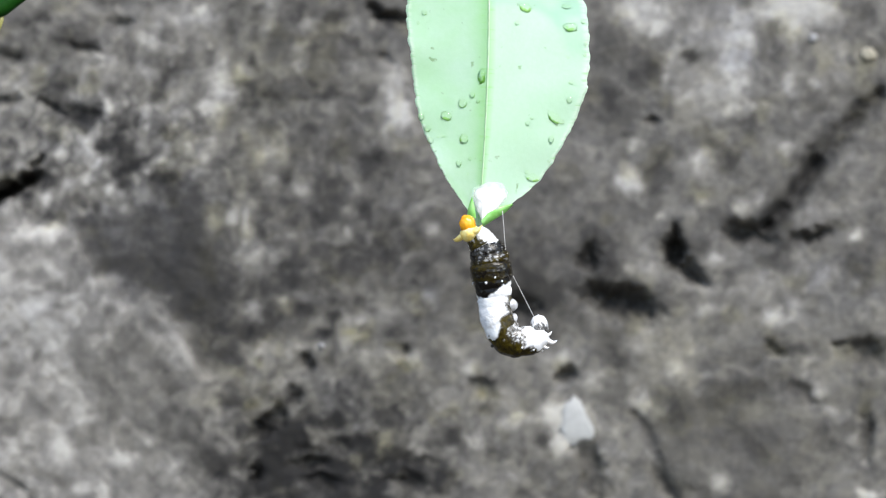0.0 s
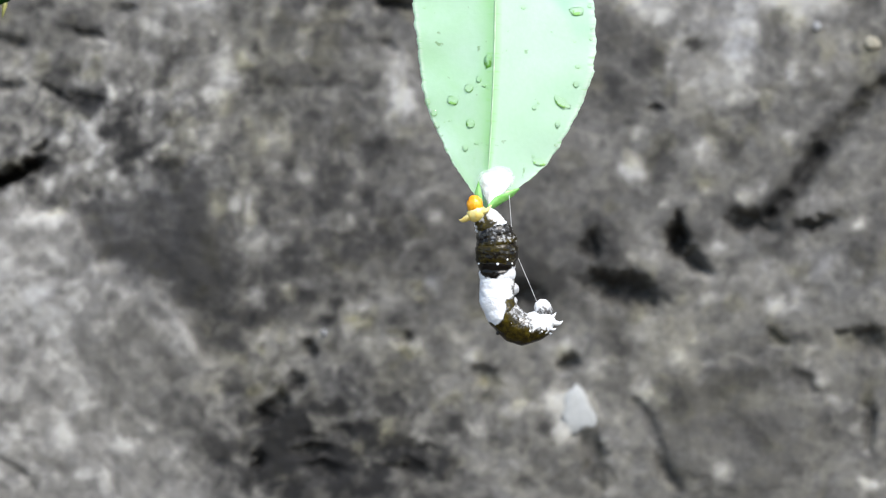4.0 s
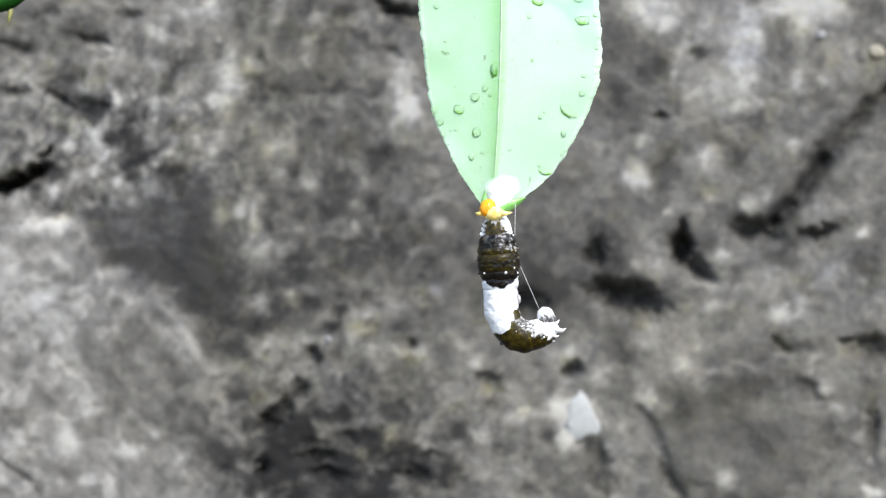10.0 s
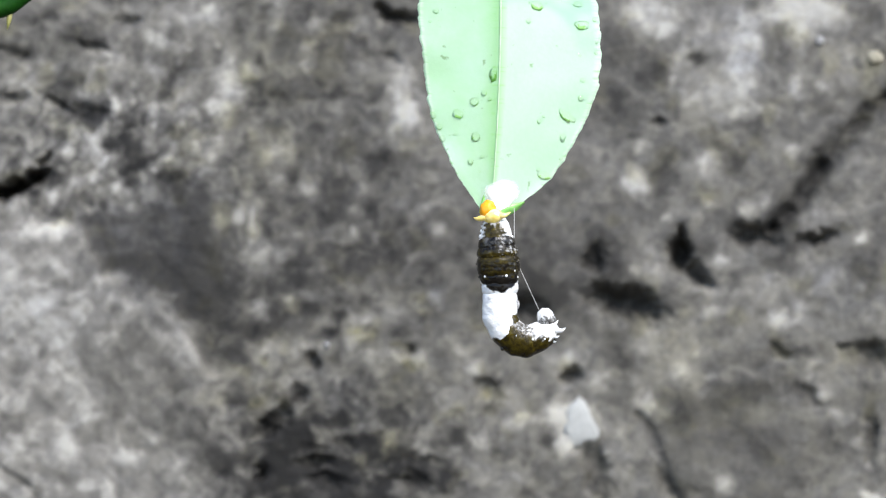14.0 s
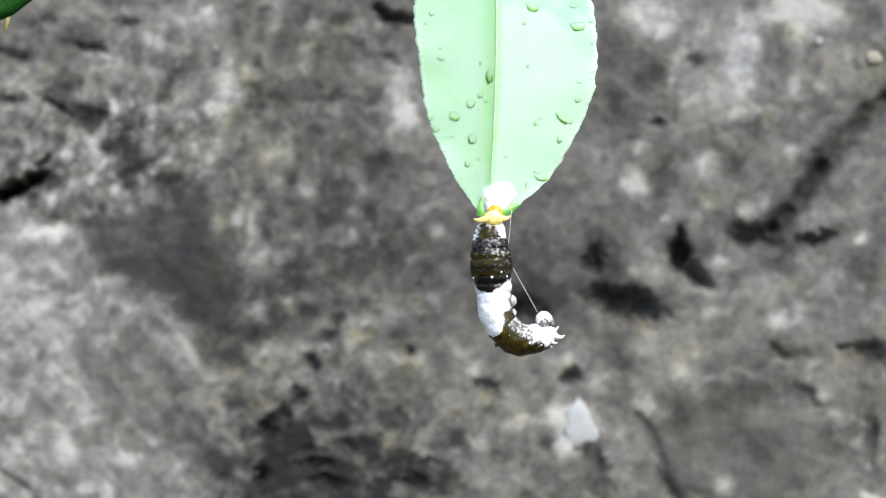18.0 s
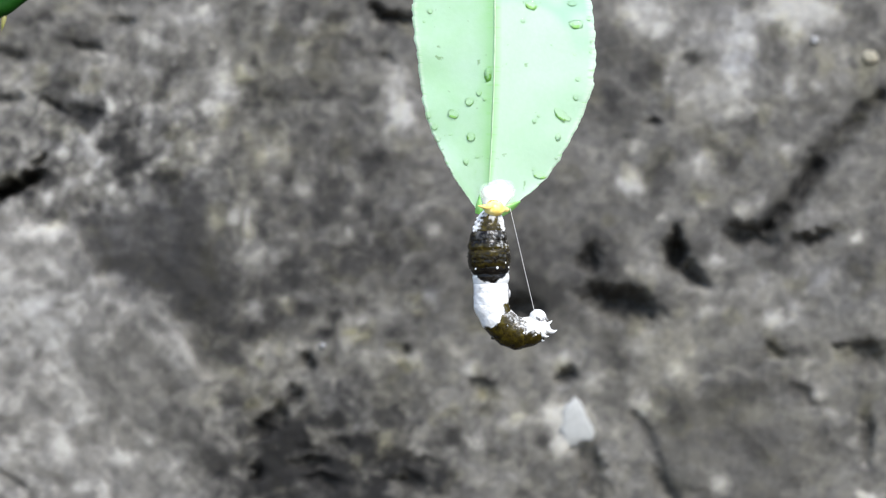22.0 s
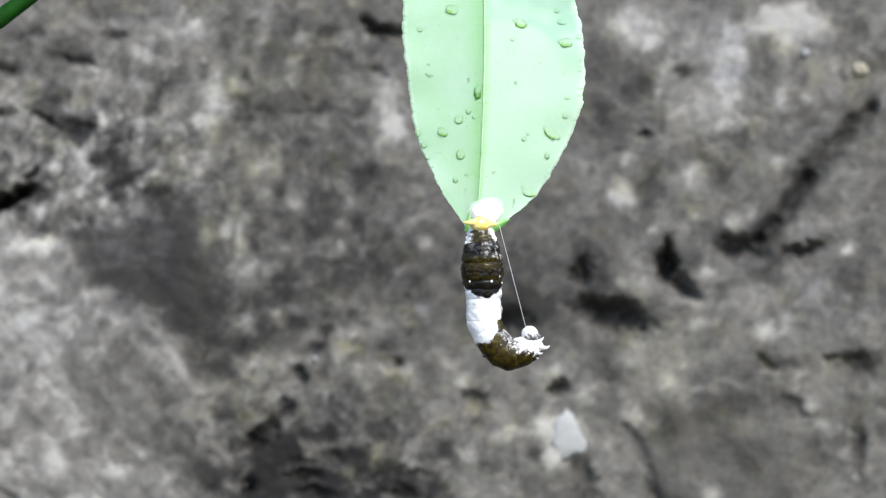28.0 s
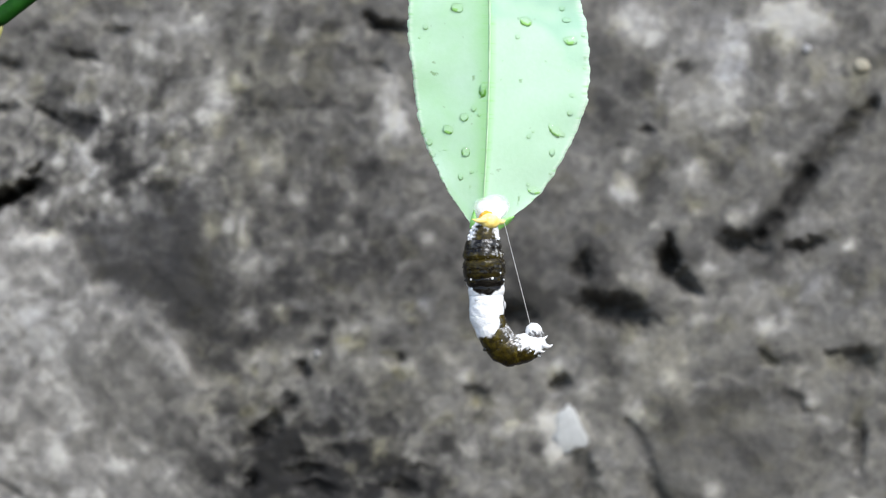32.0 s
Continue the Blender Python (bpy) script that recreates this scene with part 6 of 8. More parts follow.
    walk(rings["thorax_rear"], [
        (0.0, pose(0.00042, 0.0000, -0.00356, 5.1, -5.7, -42.3)), (0.5, pose(0.00036, 0.0000, -0.00321, 4.3, -4.9, -41.2)),
        (1.0, pose(0.00117, 0.0000, -0.00329, 4.4, -5.2, -40.2)), (1.5, pose(0.00046, 0.0000, -0.00346, 2.6, -3.7, -35.1)),
        (2.0, pose(0.00117, 0.0000, -0.00323, 2.7, -4.7, -30.1)), (2.5, pose(0.00078, 0.0000, -0.00280, 1.7, -3.6, -25.1)),
        (3.0, pose(0.00076, 0.0000, -0.00267, 1.1, -3.1, -20.0)), (3.5, pose(0.00069, 0.0000, -0.00254, 1.0, -2.8, -20.0)),
        (5.5, pose(0.00041, 0.0000, -0.00260, 0.6, -1.6, -20.0)), (6.0, pose(0.00061, 0.0000, -0.00289, 0.7, -1.8, -20.0)),
        (6.5, pose(0.00112, 0.0000, -0.00290, 2.7, -5.4, -27.1)), (7.0, pose(0.00062, 0.0000, -0.00285, 4.6, -6.8, -34.3)),
        (7.5, pose(0.00012, 0.0000, -0.00252, 3.5, -6.6, -28.2)), (8.0, pose(0.00036, 0.0000, -0.00244, 3.1, -7.5, -22.2)),
        (8.5, pose(0.00033, 0.0000, -0.00317, 2.0, -6.9, -16.1)), (9.0, pose(0.00034, 0.0000, -0.00264, 1.2, -6.6, -10.1)),
        (9.5, pose(0.00063, 0.0000, -0.00245, 0.7, -6.0, -6.3)), (10.0, pose(0.00034, 0.0000, -0.00302, 0.2, -4.3, -2.5)),
        (10.5, pose(0.00017, 0.0000, -0.00202, -0.1, -3.3, 1.3)), (11.0, pose(0.00043, 0.0000, -0.00205, -0.2, -2.8, 5.0)),
        (11.5, pose(0.00004, 0.0000, -0.00232, -0.1, -1.9, 3.8)), (12.0, pose(0.00016, 0.0000, -0.00261, -0.1, -2.1, 2.5)),
        (12.5, pose(-0.00031, 0.0000, -0.00273, -0.0, -1.1, 1.3)), (13.0, pose(0.00039, 0.0000, -0.00297, 0.0, -2.5, 0.0)),
        (13.5, pose(0.00036, 0.0000, -0.00291, 0.0, -2.8, 0.0)), (14.0, pose(0.00054, 0.0000, -0.00274, 0.0, -3.6, 0.0)),
        (14.5, pose(0.00008, 0.0000, -0.00288, 0.1, -3.0, -2.0)), (16.5, pose(-0.00003, 0.0000, -0.00285, 0.7, -4.1, -10.0)),
        (17.0, pose(0.00020, 0.0000, -0.00272, 1.0, -4.9, -12.0)), (17.5, pose(-0.00027, 0.0000, -0.00234, 1.6, -4.9, -17.6)),
        (18.0, pose(-0.00046, 0.0000, -0.00241, 2.3, -5.4, -23.1)), (18.5, pose(0.00027, 0.0000, -0.00252, 4.0, -7.4, -28.8)),
        (19.0, pose(-0.00015, 0.0000, -0.00239, 4.9, -7.2, -34.3)), (19.5, pose(-0.00042, 0.0000, -0.00224, 4.3, -6.1, -35.2)),
        (20.0, pose(-0.00016, 0.0000, -0.00209, 4.1, -5.7, -36.2)), (20.5, pose(-0.00041, 0.0000, -0.00220, 3.7, -5.1, -36.2)),
        (21.0, pose(-0.00055, 0.0000, -0.00128, 3.7, -5.1, -36.2)), (21.5, pose(-0.00001, 0.0000, -0.00066, 1.9, -5.8, -18.1)),
        (22.0, pose(-0.00022, 0.0000, -0.00098, 0.0, -4.1, 0.0)), (22.5, pose(0.00043, 0.0000, -0.00094, -0.3, -5.4, 3.0)),
        (23.0, pose(0.00011, 0.0000, -0.00062, -0.5, -4.7, 6.0)), (23.5, pose(-0.00003, 0.0000, -0.00018, -0.7, -4.4, 9.0)),
        (24.0, pose(0.00010, 0.0000, -0.00008, -1.0, -4.6, 12.0)), (24.5, pose(0.00024, 0.0000, -0.00043, -1.2, -5.6, 12.1)),
        (25.0, pose(0.00023, 0.0000, -0.00057, -1.3, -6.2, 12.1)), (25.5, pose(0.00071, 0.0000, 0.00002, -1.2, -6.2, 10.9)),
        (27.5, pose(-0.00012, 0.0000, -0.00166, -0.3, -2.9, 6.2)), (28.0, pose(-0.00003, 0.0000, -0.00143, -0.2, -2.7, 5.0)),
        (28.5, pose(-0.00013, 0.0000, -0.00148, -0.3, -2.9, 6.3)), (29.0, pose(-0.00050, 0.0000, -0.00111, -0.3, -2.5, 7.5)),
        (29.5, pose(-0.00027, 0.0000, -0.00095, -0.5, -3.3, 8.8)), (30.0, pose(-0.00019, 0.0000, -0.00099, -0.7, -3.7, 10.0)),
        (30.5, pose(-0.00030, 0.0000, -0.00106, -0.5, -3.6, 7.5)), (31.0, pose(-0.00022, 0.0000, -0.00137, -0.3, -3.7, 5.0)),
        (31.5, pose(0.00000, 0.0000, -0.00173, -0.2, -4.2, 2.5)), (32.0, pose(0.00008, 0.0000, -0.00177, 0.0, -4.4, 0.0)),])
    walk(rings["saddle_front"], [
        (0.0, pose(0.00079, 0.0000, -0.00683, 3.8, -4.2, -42.1)), (0.5, pose(0.00069, 0.0000, -0.00639, 3.6, -4.1, -41.1)),
        (1.0, pose(0.00148, 0.0000, -0.00640, 3.2, -3.8, -40.1)), (1.5, pose(0.00062, 0.0000, -0.00666, 1.3, -1.9, -35.0)),
        (2.0, pose(0.00133, 0.0000, -0.00647, 0.6, -1.1, -30.0)), (2.5, pose(0.00089, 0.0000, -0.00605, 0.4, -0.9, -25.0)),
        (3.0, pose(0.00081, 0.0000, -0.00596, -0.2, 0.5, -20.0)), (3.5, pose(0.00071, 0.0000, -0.00588, -0.3, 0.9, -20.0)),
        (5.5, pose(0.00040, 0.0000, -0.00612, -0.4, 1.0, -20.0)), (6.0, pose(0.00060, 0.0000, -0.00647, -0.4, 1.2, -20.0)),
        (6.5, pose(0.00137, 0.0000, -0.00624, 1.5, -2.9, -27.0)), (7.0, pose(0.00110, 0.0000, -0.00597, 5.1, -7.6, -34.3)),
        (7.5, pose(0.00054, 0.0000, -0.00570, 3.7, -7.0, -28.2)), (8.0, pose(0.00078, 0.0000, -0.00572, 2.7, -6.6, -22.2)),
        (8.5, pose(0.00067, 0.0000, -0.00660, 1.5, -5.1, -16.1)), (9.0, pose(0.00064, 0.0000, -0.00612, 0.8, -4.6, -10.0)),
        (9.5, pose(0.00087, 0.0000, -0.00595, 0.4, -3.3, -6.3)), (10.0, pose(0.00052, 0.0000, -0.00660, 0.1, -2.6, -2.5)),
        (10.5, pose(0.00026, 0.0000, -0.00559, -0.0, -1.3, 1.3)), (11.0, pose(0.00044, 0.0000, -0.00568, 0.0, 0.4, 5.0)),
        (11.5, pose(-0.00002, 0.0000, -0.00588, 0.1, 1.6, 3.8)), (12.0, pose(0.00012, 0.0000, -0.00614, 0.1, 1.5, 2.5)),
        (12.5, pose(-0.00041, 0.0000, -0.00617, 0.1, 2.6, 1.3)), (13.0, pose(0.00033, 0.0000, -0.00637, 0.0, 2.5, 0.0)),
        (13.5, pose(0.00033, 0.0000, -0.00645, 0.0, 1.9, 0.0)), (14.0, pose(0.00058, 0.0000, -0.00641, 0.0, 0.5, 0.0)),
        (14.5, pose(0.00016, 0.0000, -0.00649, 0.0, -0.9, -2.0)), (16.5, pose(0.00017, 0.0000, -0.00620, 0.6, -3.5, -10.0)),
        (17.0, pose(0.00042, 0.0000, -0.00600, 0.8, -3.8, -12.0)), (17.5, pose(-0.00001, 0.0000, -0.00564, 1.5, -4.7, -17.6)),
        (18.0, pose(-0.00019, 0.0000, -0.00573, 2.0, -4.7, -23.1)), (18.5, pose(0.00060, 0.0000, -0.00589, 2.4, -4.5, -28.6)),
        (19.0, pose(0.00022, 0.0000, -0.00577, 3.3, -4.9, -34.1)), (19.5, pose(-0.00002, 0.0000, -0.00550, 4.6, -6.5, -35.3)),
        (20.0, pose(0.00026, 0.0000, -0.00523, 5.5, -7.5, -36.4)), (20.5, pose(-0.00002, 0.0000, -0.00537, 5.1, -7.0, -36.3)),
        (21.0, pose(-0.00023, 0.0000, -0.00443, 4.1, -5.6, -36.2)), (21.5, pose(0.00018, 0.0000, -0.00393, 0.9, -2.7, -18.0)),
        (22.0, pose(-0.00015, 0.0000, -0.00441, 0.0, -0.5, 0.0)), (22.5, pose(0.00056, 0.0000, -0.00442, -0.1, -1.2, 3.0)),
        (23.0, pose(0.00026, 0.0000, -0.00412, -0.2, -1.7, 6.0)), (23.5, pose(0.00012, 0.0000, -0.00372, -0.3, -2.0, 9.0)),
        (24.0, pose(0.00028, 0.0000, -0.00367, -0.5, -2.4, 12.0)), (24.5, pose(0.00043, 0.0000, -0.00393, -0.5, -2.3, 12.0)),
        (25.0, pose(0.00044, 0.0000, -0.00398, -0.5, -2.5, 12.0)), (25.5, pose(0.00091, 0.0000, -0.00338, -0.5, -2.4, 10.8)),
        (27.5, pose(-0.00003, 0.0000, -0.00524, -0.1, -1.1, 6.2)), (28.0, pose(0.00002, 0.0000, -0.00503, -0.0, -0.4, 5.0)),
        (28.5, pose(-0.00009, 0.0000, -0.00501, -0.0, -0.2, 6.3)), (29.0, pose(-0.00046, 0.0000, -0.00452, -0.1, -0.4, 7.5)),
        (29.5, pose(-0.00023, 0.0000, -0.00428, -0.0, -0.1, 8.8)), (30.0, pose(-0.00013, 0.0000, -0.00424, -0.1, -0.4, 10.0)),
        (30.5, pose(-0.00023, 0.0000, -0.00434, -0.1, -0.6, 7.5)), (31.0, pose(-0.00018, 0.0000, -0.00468, -0.0, -0.1, 5.0)),
        (31.5, pose(0.00008, 0.0000, -0.00508, -0.0, -0.5, 2.5)), (32.0, pose(0.00017, 0.0000, -0.00513, 0.0, -0.8, 0.0)),])
    walk(rings["saddle_rear"], [
        (0.0, pose(0.00134, 0.0000, -0.00992, 12.2, -15.2, -39.4)), (0.5, pose(0.00123, 0.0000, -0.00941, 12.4, -16.0, -38.6)),
        (1.0, pose(0.00199, 0.0000, -0.00934, 12.4, -16.5, -37.8)), (1.5, pose(0.00117, 0.0000, -0.00964, 15.1, -23.1, -34.6)),
        (2.0, pose(0.00179, 0.0000, -0.00954, 11.4, -21.2, -29.1)), (2.5, pose(0.00128, 0.0000, -0.00922, 7.7, -17.9, -23.7)),
        (3.0, pose(0.00116, 0.0000, -0.00922, 6.3, -18.7, -19.0)), (3.5, pose(0.00107, 0.0000, -0.00918, 6.8, -20.1, -19.2)),
        (5.5, pose(0.00073, 0.0000, -0.00960, 6.1, -18.1, -19.0)), (6.0, pose(0.00092, 0.0000, -0.00998, 6.1, -18.1, -19.0)),
        (6.5, pose(0.00187, 0.0000, -0.00947, 8.4, -18.0, -25.6)), (7.0, pose(0.00178, 0.0000, -0.00891, 10.5, -17.1, -32.2)),
        (7.5, pose(0.00123, 0.0000, -0.00878, 9.1, -18.6, -26.7)), (8.0, pose(0.00142, 0.0000, -0.00890, 6.9, -18.3, -20.9)),
        (8.5, pose(0.00134, 0.0000, -0.00984, 6.6, -24.1, -15.8)), (9.0, pose(0.00129, 0.0000, -0.00951, 3.9, -23.2, -9.8)),
        (9.5, pose(0.00145, 0.0000, -0.00937, 2.4, -23.0, -6.1)), (10.0, pose(0.00102, 0.0000, -0.01000, 0.9, -21.0, -2.4)),
        (10.5, pose(0.00071, 0.0000, -0.00904, -0.4, -20.3, 1.2)), (11.0, pose(0.00083, 0.0000, -0.00913, -1.9, -22.4, 4.9)),
        (11.5, pose(0.00040, 0.0000, -0.00927, -1.6, -25.3, 3.7)), (12.0, pose(0.00047, 0.0000, -0.00944, -0.9, -22.7, 2.4)),
        (12.5, pose(-0.00005, 0.0000, -0.00943, -0.5, -24.7, 1.2)), (13.0, pose(0.00060, 0.0000, -0.00955, 0.0, -21.0, 0.0)),
        (13.5, pose(0.00068, 0.0000, -0.00975, 0.0, -23.7, 0.0)), (14.0, pose(0.00097, 0.0000, -0.00985, 0.0, -21.9, 0.0)),
        (14.5, pose(0.00057, 0.0000, -0.00986, 0.7, -19.9, -1.9)), (16.5, pose(0.00073, 0.0000, -0.00935, 3.7, -21.9, -9.7)),
        (17.0, pose(0.00103, 0.0000, -0.00909, 4.8, -23.8, -11.8)), (17.5, pose(0.00061, 0.0000, -0.00876, 6.5, -21.8, -17.0)),
        (18.0, pose(0.00047, 0.0000, -0.00888, 9.0, -22.4, -22.5)), (18.5, pose(0.00127, 0.0000, -0.00905, 11.6, -22.8, -28.0)),
        (19.0, pose(0.00090, 0.0000, -0.00897, 12.8, -20.5, -32.9)), (19.5, pose(0.00073, 0.0000, -0.00856, 13.2, -20.4, -33.9)),
        (20.0, pose(0.00109, 0.0000, -0.00815, 14.8, -22.0, -35.3)), (20.5, pose(0.00073, 0.0000, -0.00827, 13.6, -20.4, -34.9)),
        (21.0, pose(0.00050, 0.0000, -0.00734, 14.5, -21.6, -35.2)), (21.5, pose(0.00077, 0.0000, -0.00707, 7.6, -24.6, -17.9)),
        (22.0, pose(0.00029, 0.0000, -0.00776, 0.0, -21.9, 0.0)), (22.5, pose(0.00099, 0.0000, -0.00788, -0.9, -19.4, 2.9)),
        (23.0, pose(0.00072, 0.0000, -0.00771, -1.8, -18.5, 5.7)), (23.5, pose(0.00063, 0.0000, -0.00742, -2.8, -19.0, 8.6)),
        (24.0, pose(0.00081, 0.0000, -0.00747, -3.6, -18.3, 11.4)), (24.5, pose(0.00094, 0.0000, -0.00766, -3.7, -18.6, 11.4)),
        (25.0, pose(0.00094, 0.0000, -0.00764, -3.6, -18.3, 11.4)), (25.5, pose(0.00139, 0.0000, -0.00705, -3.0, -17.0, 10.2)),
        (27.5, pose(0.00041, 0.0000, -0.00877, -1.8, -18.3, 5.8)), (28.0, pose(0.00046, 0.0000, -0.00855, -1.6, -19.8, 4.8)),
        (28.5, pose(0.00036, 0.0000, -0.00847, -2.2, -20.9, 6.0)), (29.0, pose(-0.00000, 0.0000, -0.00795, -2.5, -20.0, 7.2)),
        (29.5, pose(0.00023, 0.0000, -0.00766, -3.1, -21.0, 8.4)), (30.0, pose(0.00031, 0.0000, -0.00757, -3.3, -19.7, 9.6)),
        (30.5, pose(0.00021, 0.0000, -0.00765, -2.4, -19.4, 7.2)), (31.0, pose(0.00028, 0.0000, -0.00797, -1.8, -21.5, 4.8)),
        (31.5, pose(0.00051, 0.0000, -0.00834, -0.8, -19.9, 2.4)), (32.0, pose(0.00059, 0.0000, -0.00839, 0.0, -18.9, 0.0)),])
    walk(rings["abdomen_front"], [
        (0.0, pose(0.00225, 0.0000, -0.01177, 17.7, -32.8, -30.5)), (0.5, pose(0.00218, 0.0000, -0.01122, 18.4, -34.5, -30.3)),
        (1.0, pose(0.00301, 0.0000, -0.01121, 18.1, -34.9, -29.7)), (1.5, pose(0.00281, 0.0000, -0.01133, 29.3, -51.9, -35.5)),
        (2.0, pose(0.00328, 0.0000, -0.01143, 20.6, -47.3, -27.1)), (2.5, pose(0.00251, 0.0000, -0.01139, 12.2, -38.2, -19.2)),
        (3.0, pose(0.00252, 0.0000, -0.01151, 10.2, -39.9, -15.7)), (3.5, pose(0.00258, 0.0000, -0.01145, 11.5, -43.1, -16.5)),
        (5.5, pose(0.00212, 0.0000, -0.01198, 10.3, -40.1, -15.8)), (6.0, pose(0.00233, 0.0000, -0.01234, 10.6, -40.9, -16.0)),
        (6.5, pose(0.00307, 0.0000, -0.01182, 11.5, -34.3, -19.7)), (7.0, pose(0.00271, 0.0000, -0.01117, 10.6, -26.3, -22.9)),
        (7.5, pose(0.00254, 0.0000, -0.01112, 10.0, -29.8, -19.5)), (8.0, pose(0.00270, 0.0000, -0.01114, 7.8, -30.2, -15.3)),
        (8.5, pose(0.00315, 0.0000, -0.01177, 11.0, -48.6, -14.6)), (9.0, pose(0.00293, 0.0000, -0.01160, 6.2, -45.8, -8.6)),
        (9.5, pose(0.00291, 0.0000, -0.01145, 4.0, -46.9, -5.5)), (10.0, pose(0.00229, 0.0000, -0.01196, 1.6, -46.3, -2.2)),
        (10.5, pose(0.00199, 0.0000, -0.01109, -0.8, -45.0, 1.1)), (11.0, pose(0.00233, 0.0000, -0.01096, -4.2, -54.6, 5.2)),
        (11.5, pose(0.00222, 0.0000, -0.01121, -3.5, -57.3, 4.2)), (12.0, pose(0.00203, 0.0000, -0.01132, -2.1, -54.2, 2.6)),
        (12.5, pose(0.00176, 0.0000, -0.01148, -1.0, -54.3, 1.3)), (13.0, pose(0.00207, 0.0000, -0.01161, 0.0, -48.1, 0.0)),
        (13.5, pose(0.00238, 0.0000, -0.01172, 0.0, -54.4, 0.0)), (14.0, pose(0.00247, 0.0000, -0.01187, 0.0, -50.5, 0.0)),
        (14.5, pose(0.00183, 0.0000, -0.01190, 1.2, -44.8, -1.7)), (16.5, pose(0.00207, 0.0000, -0.01155, 5.3, -41.1, -8.0)),
        (17.0, pose(0.00252, 0.0000, -0.01130, 6.9, -43.7, -10.0)), (17.5, pose(0.00192, 0.0000, -0.01087, 9.3, -41.1, -14.0)),
        (18.0, pose(0.00189, 0.0000, -0.01099, 13.2, -42.9, -19.0)), (18.5, pose(0.00276, 0.0000, -0.01099, 19.0, -46.6, -25.3)),
        (19.0, pose(0.00228, 0.0000, -0.01098, 19.4, -41.8, -27.9)), (19.5, pose(0.00196, 0.0000, -0.01051, 18.2, -39.2, -27.5)),
        (20.0, pose(0.00244, 0.0000, -0.01014, 19.3, -39.9, -28.7)), (20.5, pose(0.00192, 0.0000, -0.01018, 18.1, -38.1, -27.9)),
        (21.0, pose(0.00191, 0.0000, -0.00932, 20.6, -41.6, -29.5)), (21.5, pose(0.00245, 0.0000, -0.00917, 12.3, -48.2, -16.3)),
        (22.0, pose(0.00180, 0.0000, -0.00995, 0.0, -45.9, 0.0)), (22.5, pose(0.00230, 0.0000, -0.01020, -1.5, -39.4, 2.3)),
        (23.0, pose(0.00203, 0.0000, -0.01031, -2.5, -35.3, 4.4)), (23.5, pose(0.00201, 0.0000, -0.01007, -3.9, -36.0, 6.7)),
        (24.0, pose(0.00215, 0.0000, -0.01016, -5.0, -34.7, 8.8)), (24.5, pose(0.00230, 0.0000, -0.01035, -5.0, -34.7, 8.8)),
        (25.0, pose(0.00226, 0.0000, -0.01028, -4.9, -34.2, 8.7)), (25.5, pose(0.00261, 0.0000, -0.00985, -3.8, -30.3, 7.5)),
        (27.5, pose(0.00173, 0.0000, -0.01138, -2.7, -35.7, 4.6)), (28.0, pose(0.00196, 0.0000, -0.01115, -2.5, -39.3, 3.9)),
        (28.5, pose(0.00196, 0.0000, -0.01106, -3.3, -40.9, 5.0)), (29.0, pose(0.00154, 0.0000, -0.01070, -3.5, -37.4, 5.7)),
        (29.5, pose(0.00186, 0.0000, -0.01040, -4.3, -38.9, 6.8)), (30.0, pose(0.00182, 0.0000, -0.01037, -4.3, -35.5, 7.4)),
        (30.5, pose(0.00166, 0.0000, -0.01045, -3.1, -34.7, 5.5)), (31.0, pose(0.00191, 0.0000, -0.01068, -2.4, -39.2, 3.9)),
        (31.5, pose(0.00196, 0.0000, -0.01106, -1.1, -36.1, 1.9)), (32.0, pose(0.00192, 0.0000, -0.01110, 0.0, -33.9, 0.0)),])
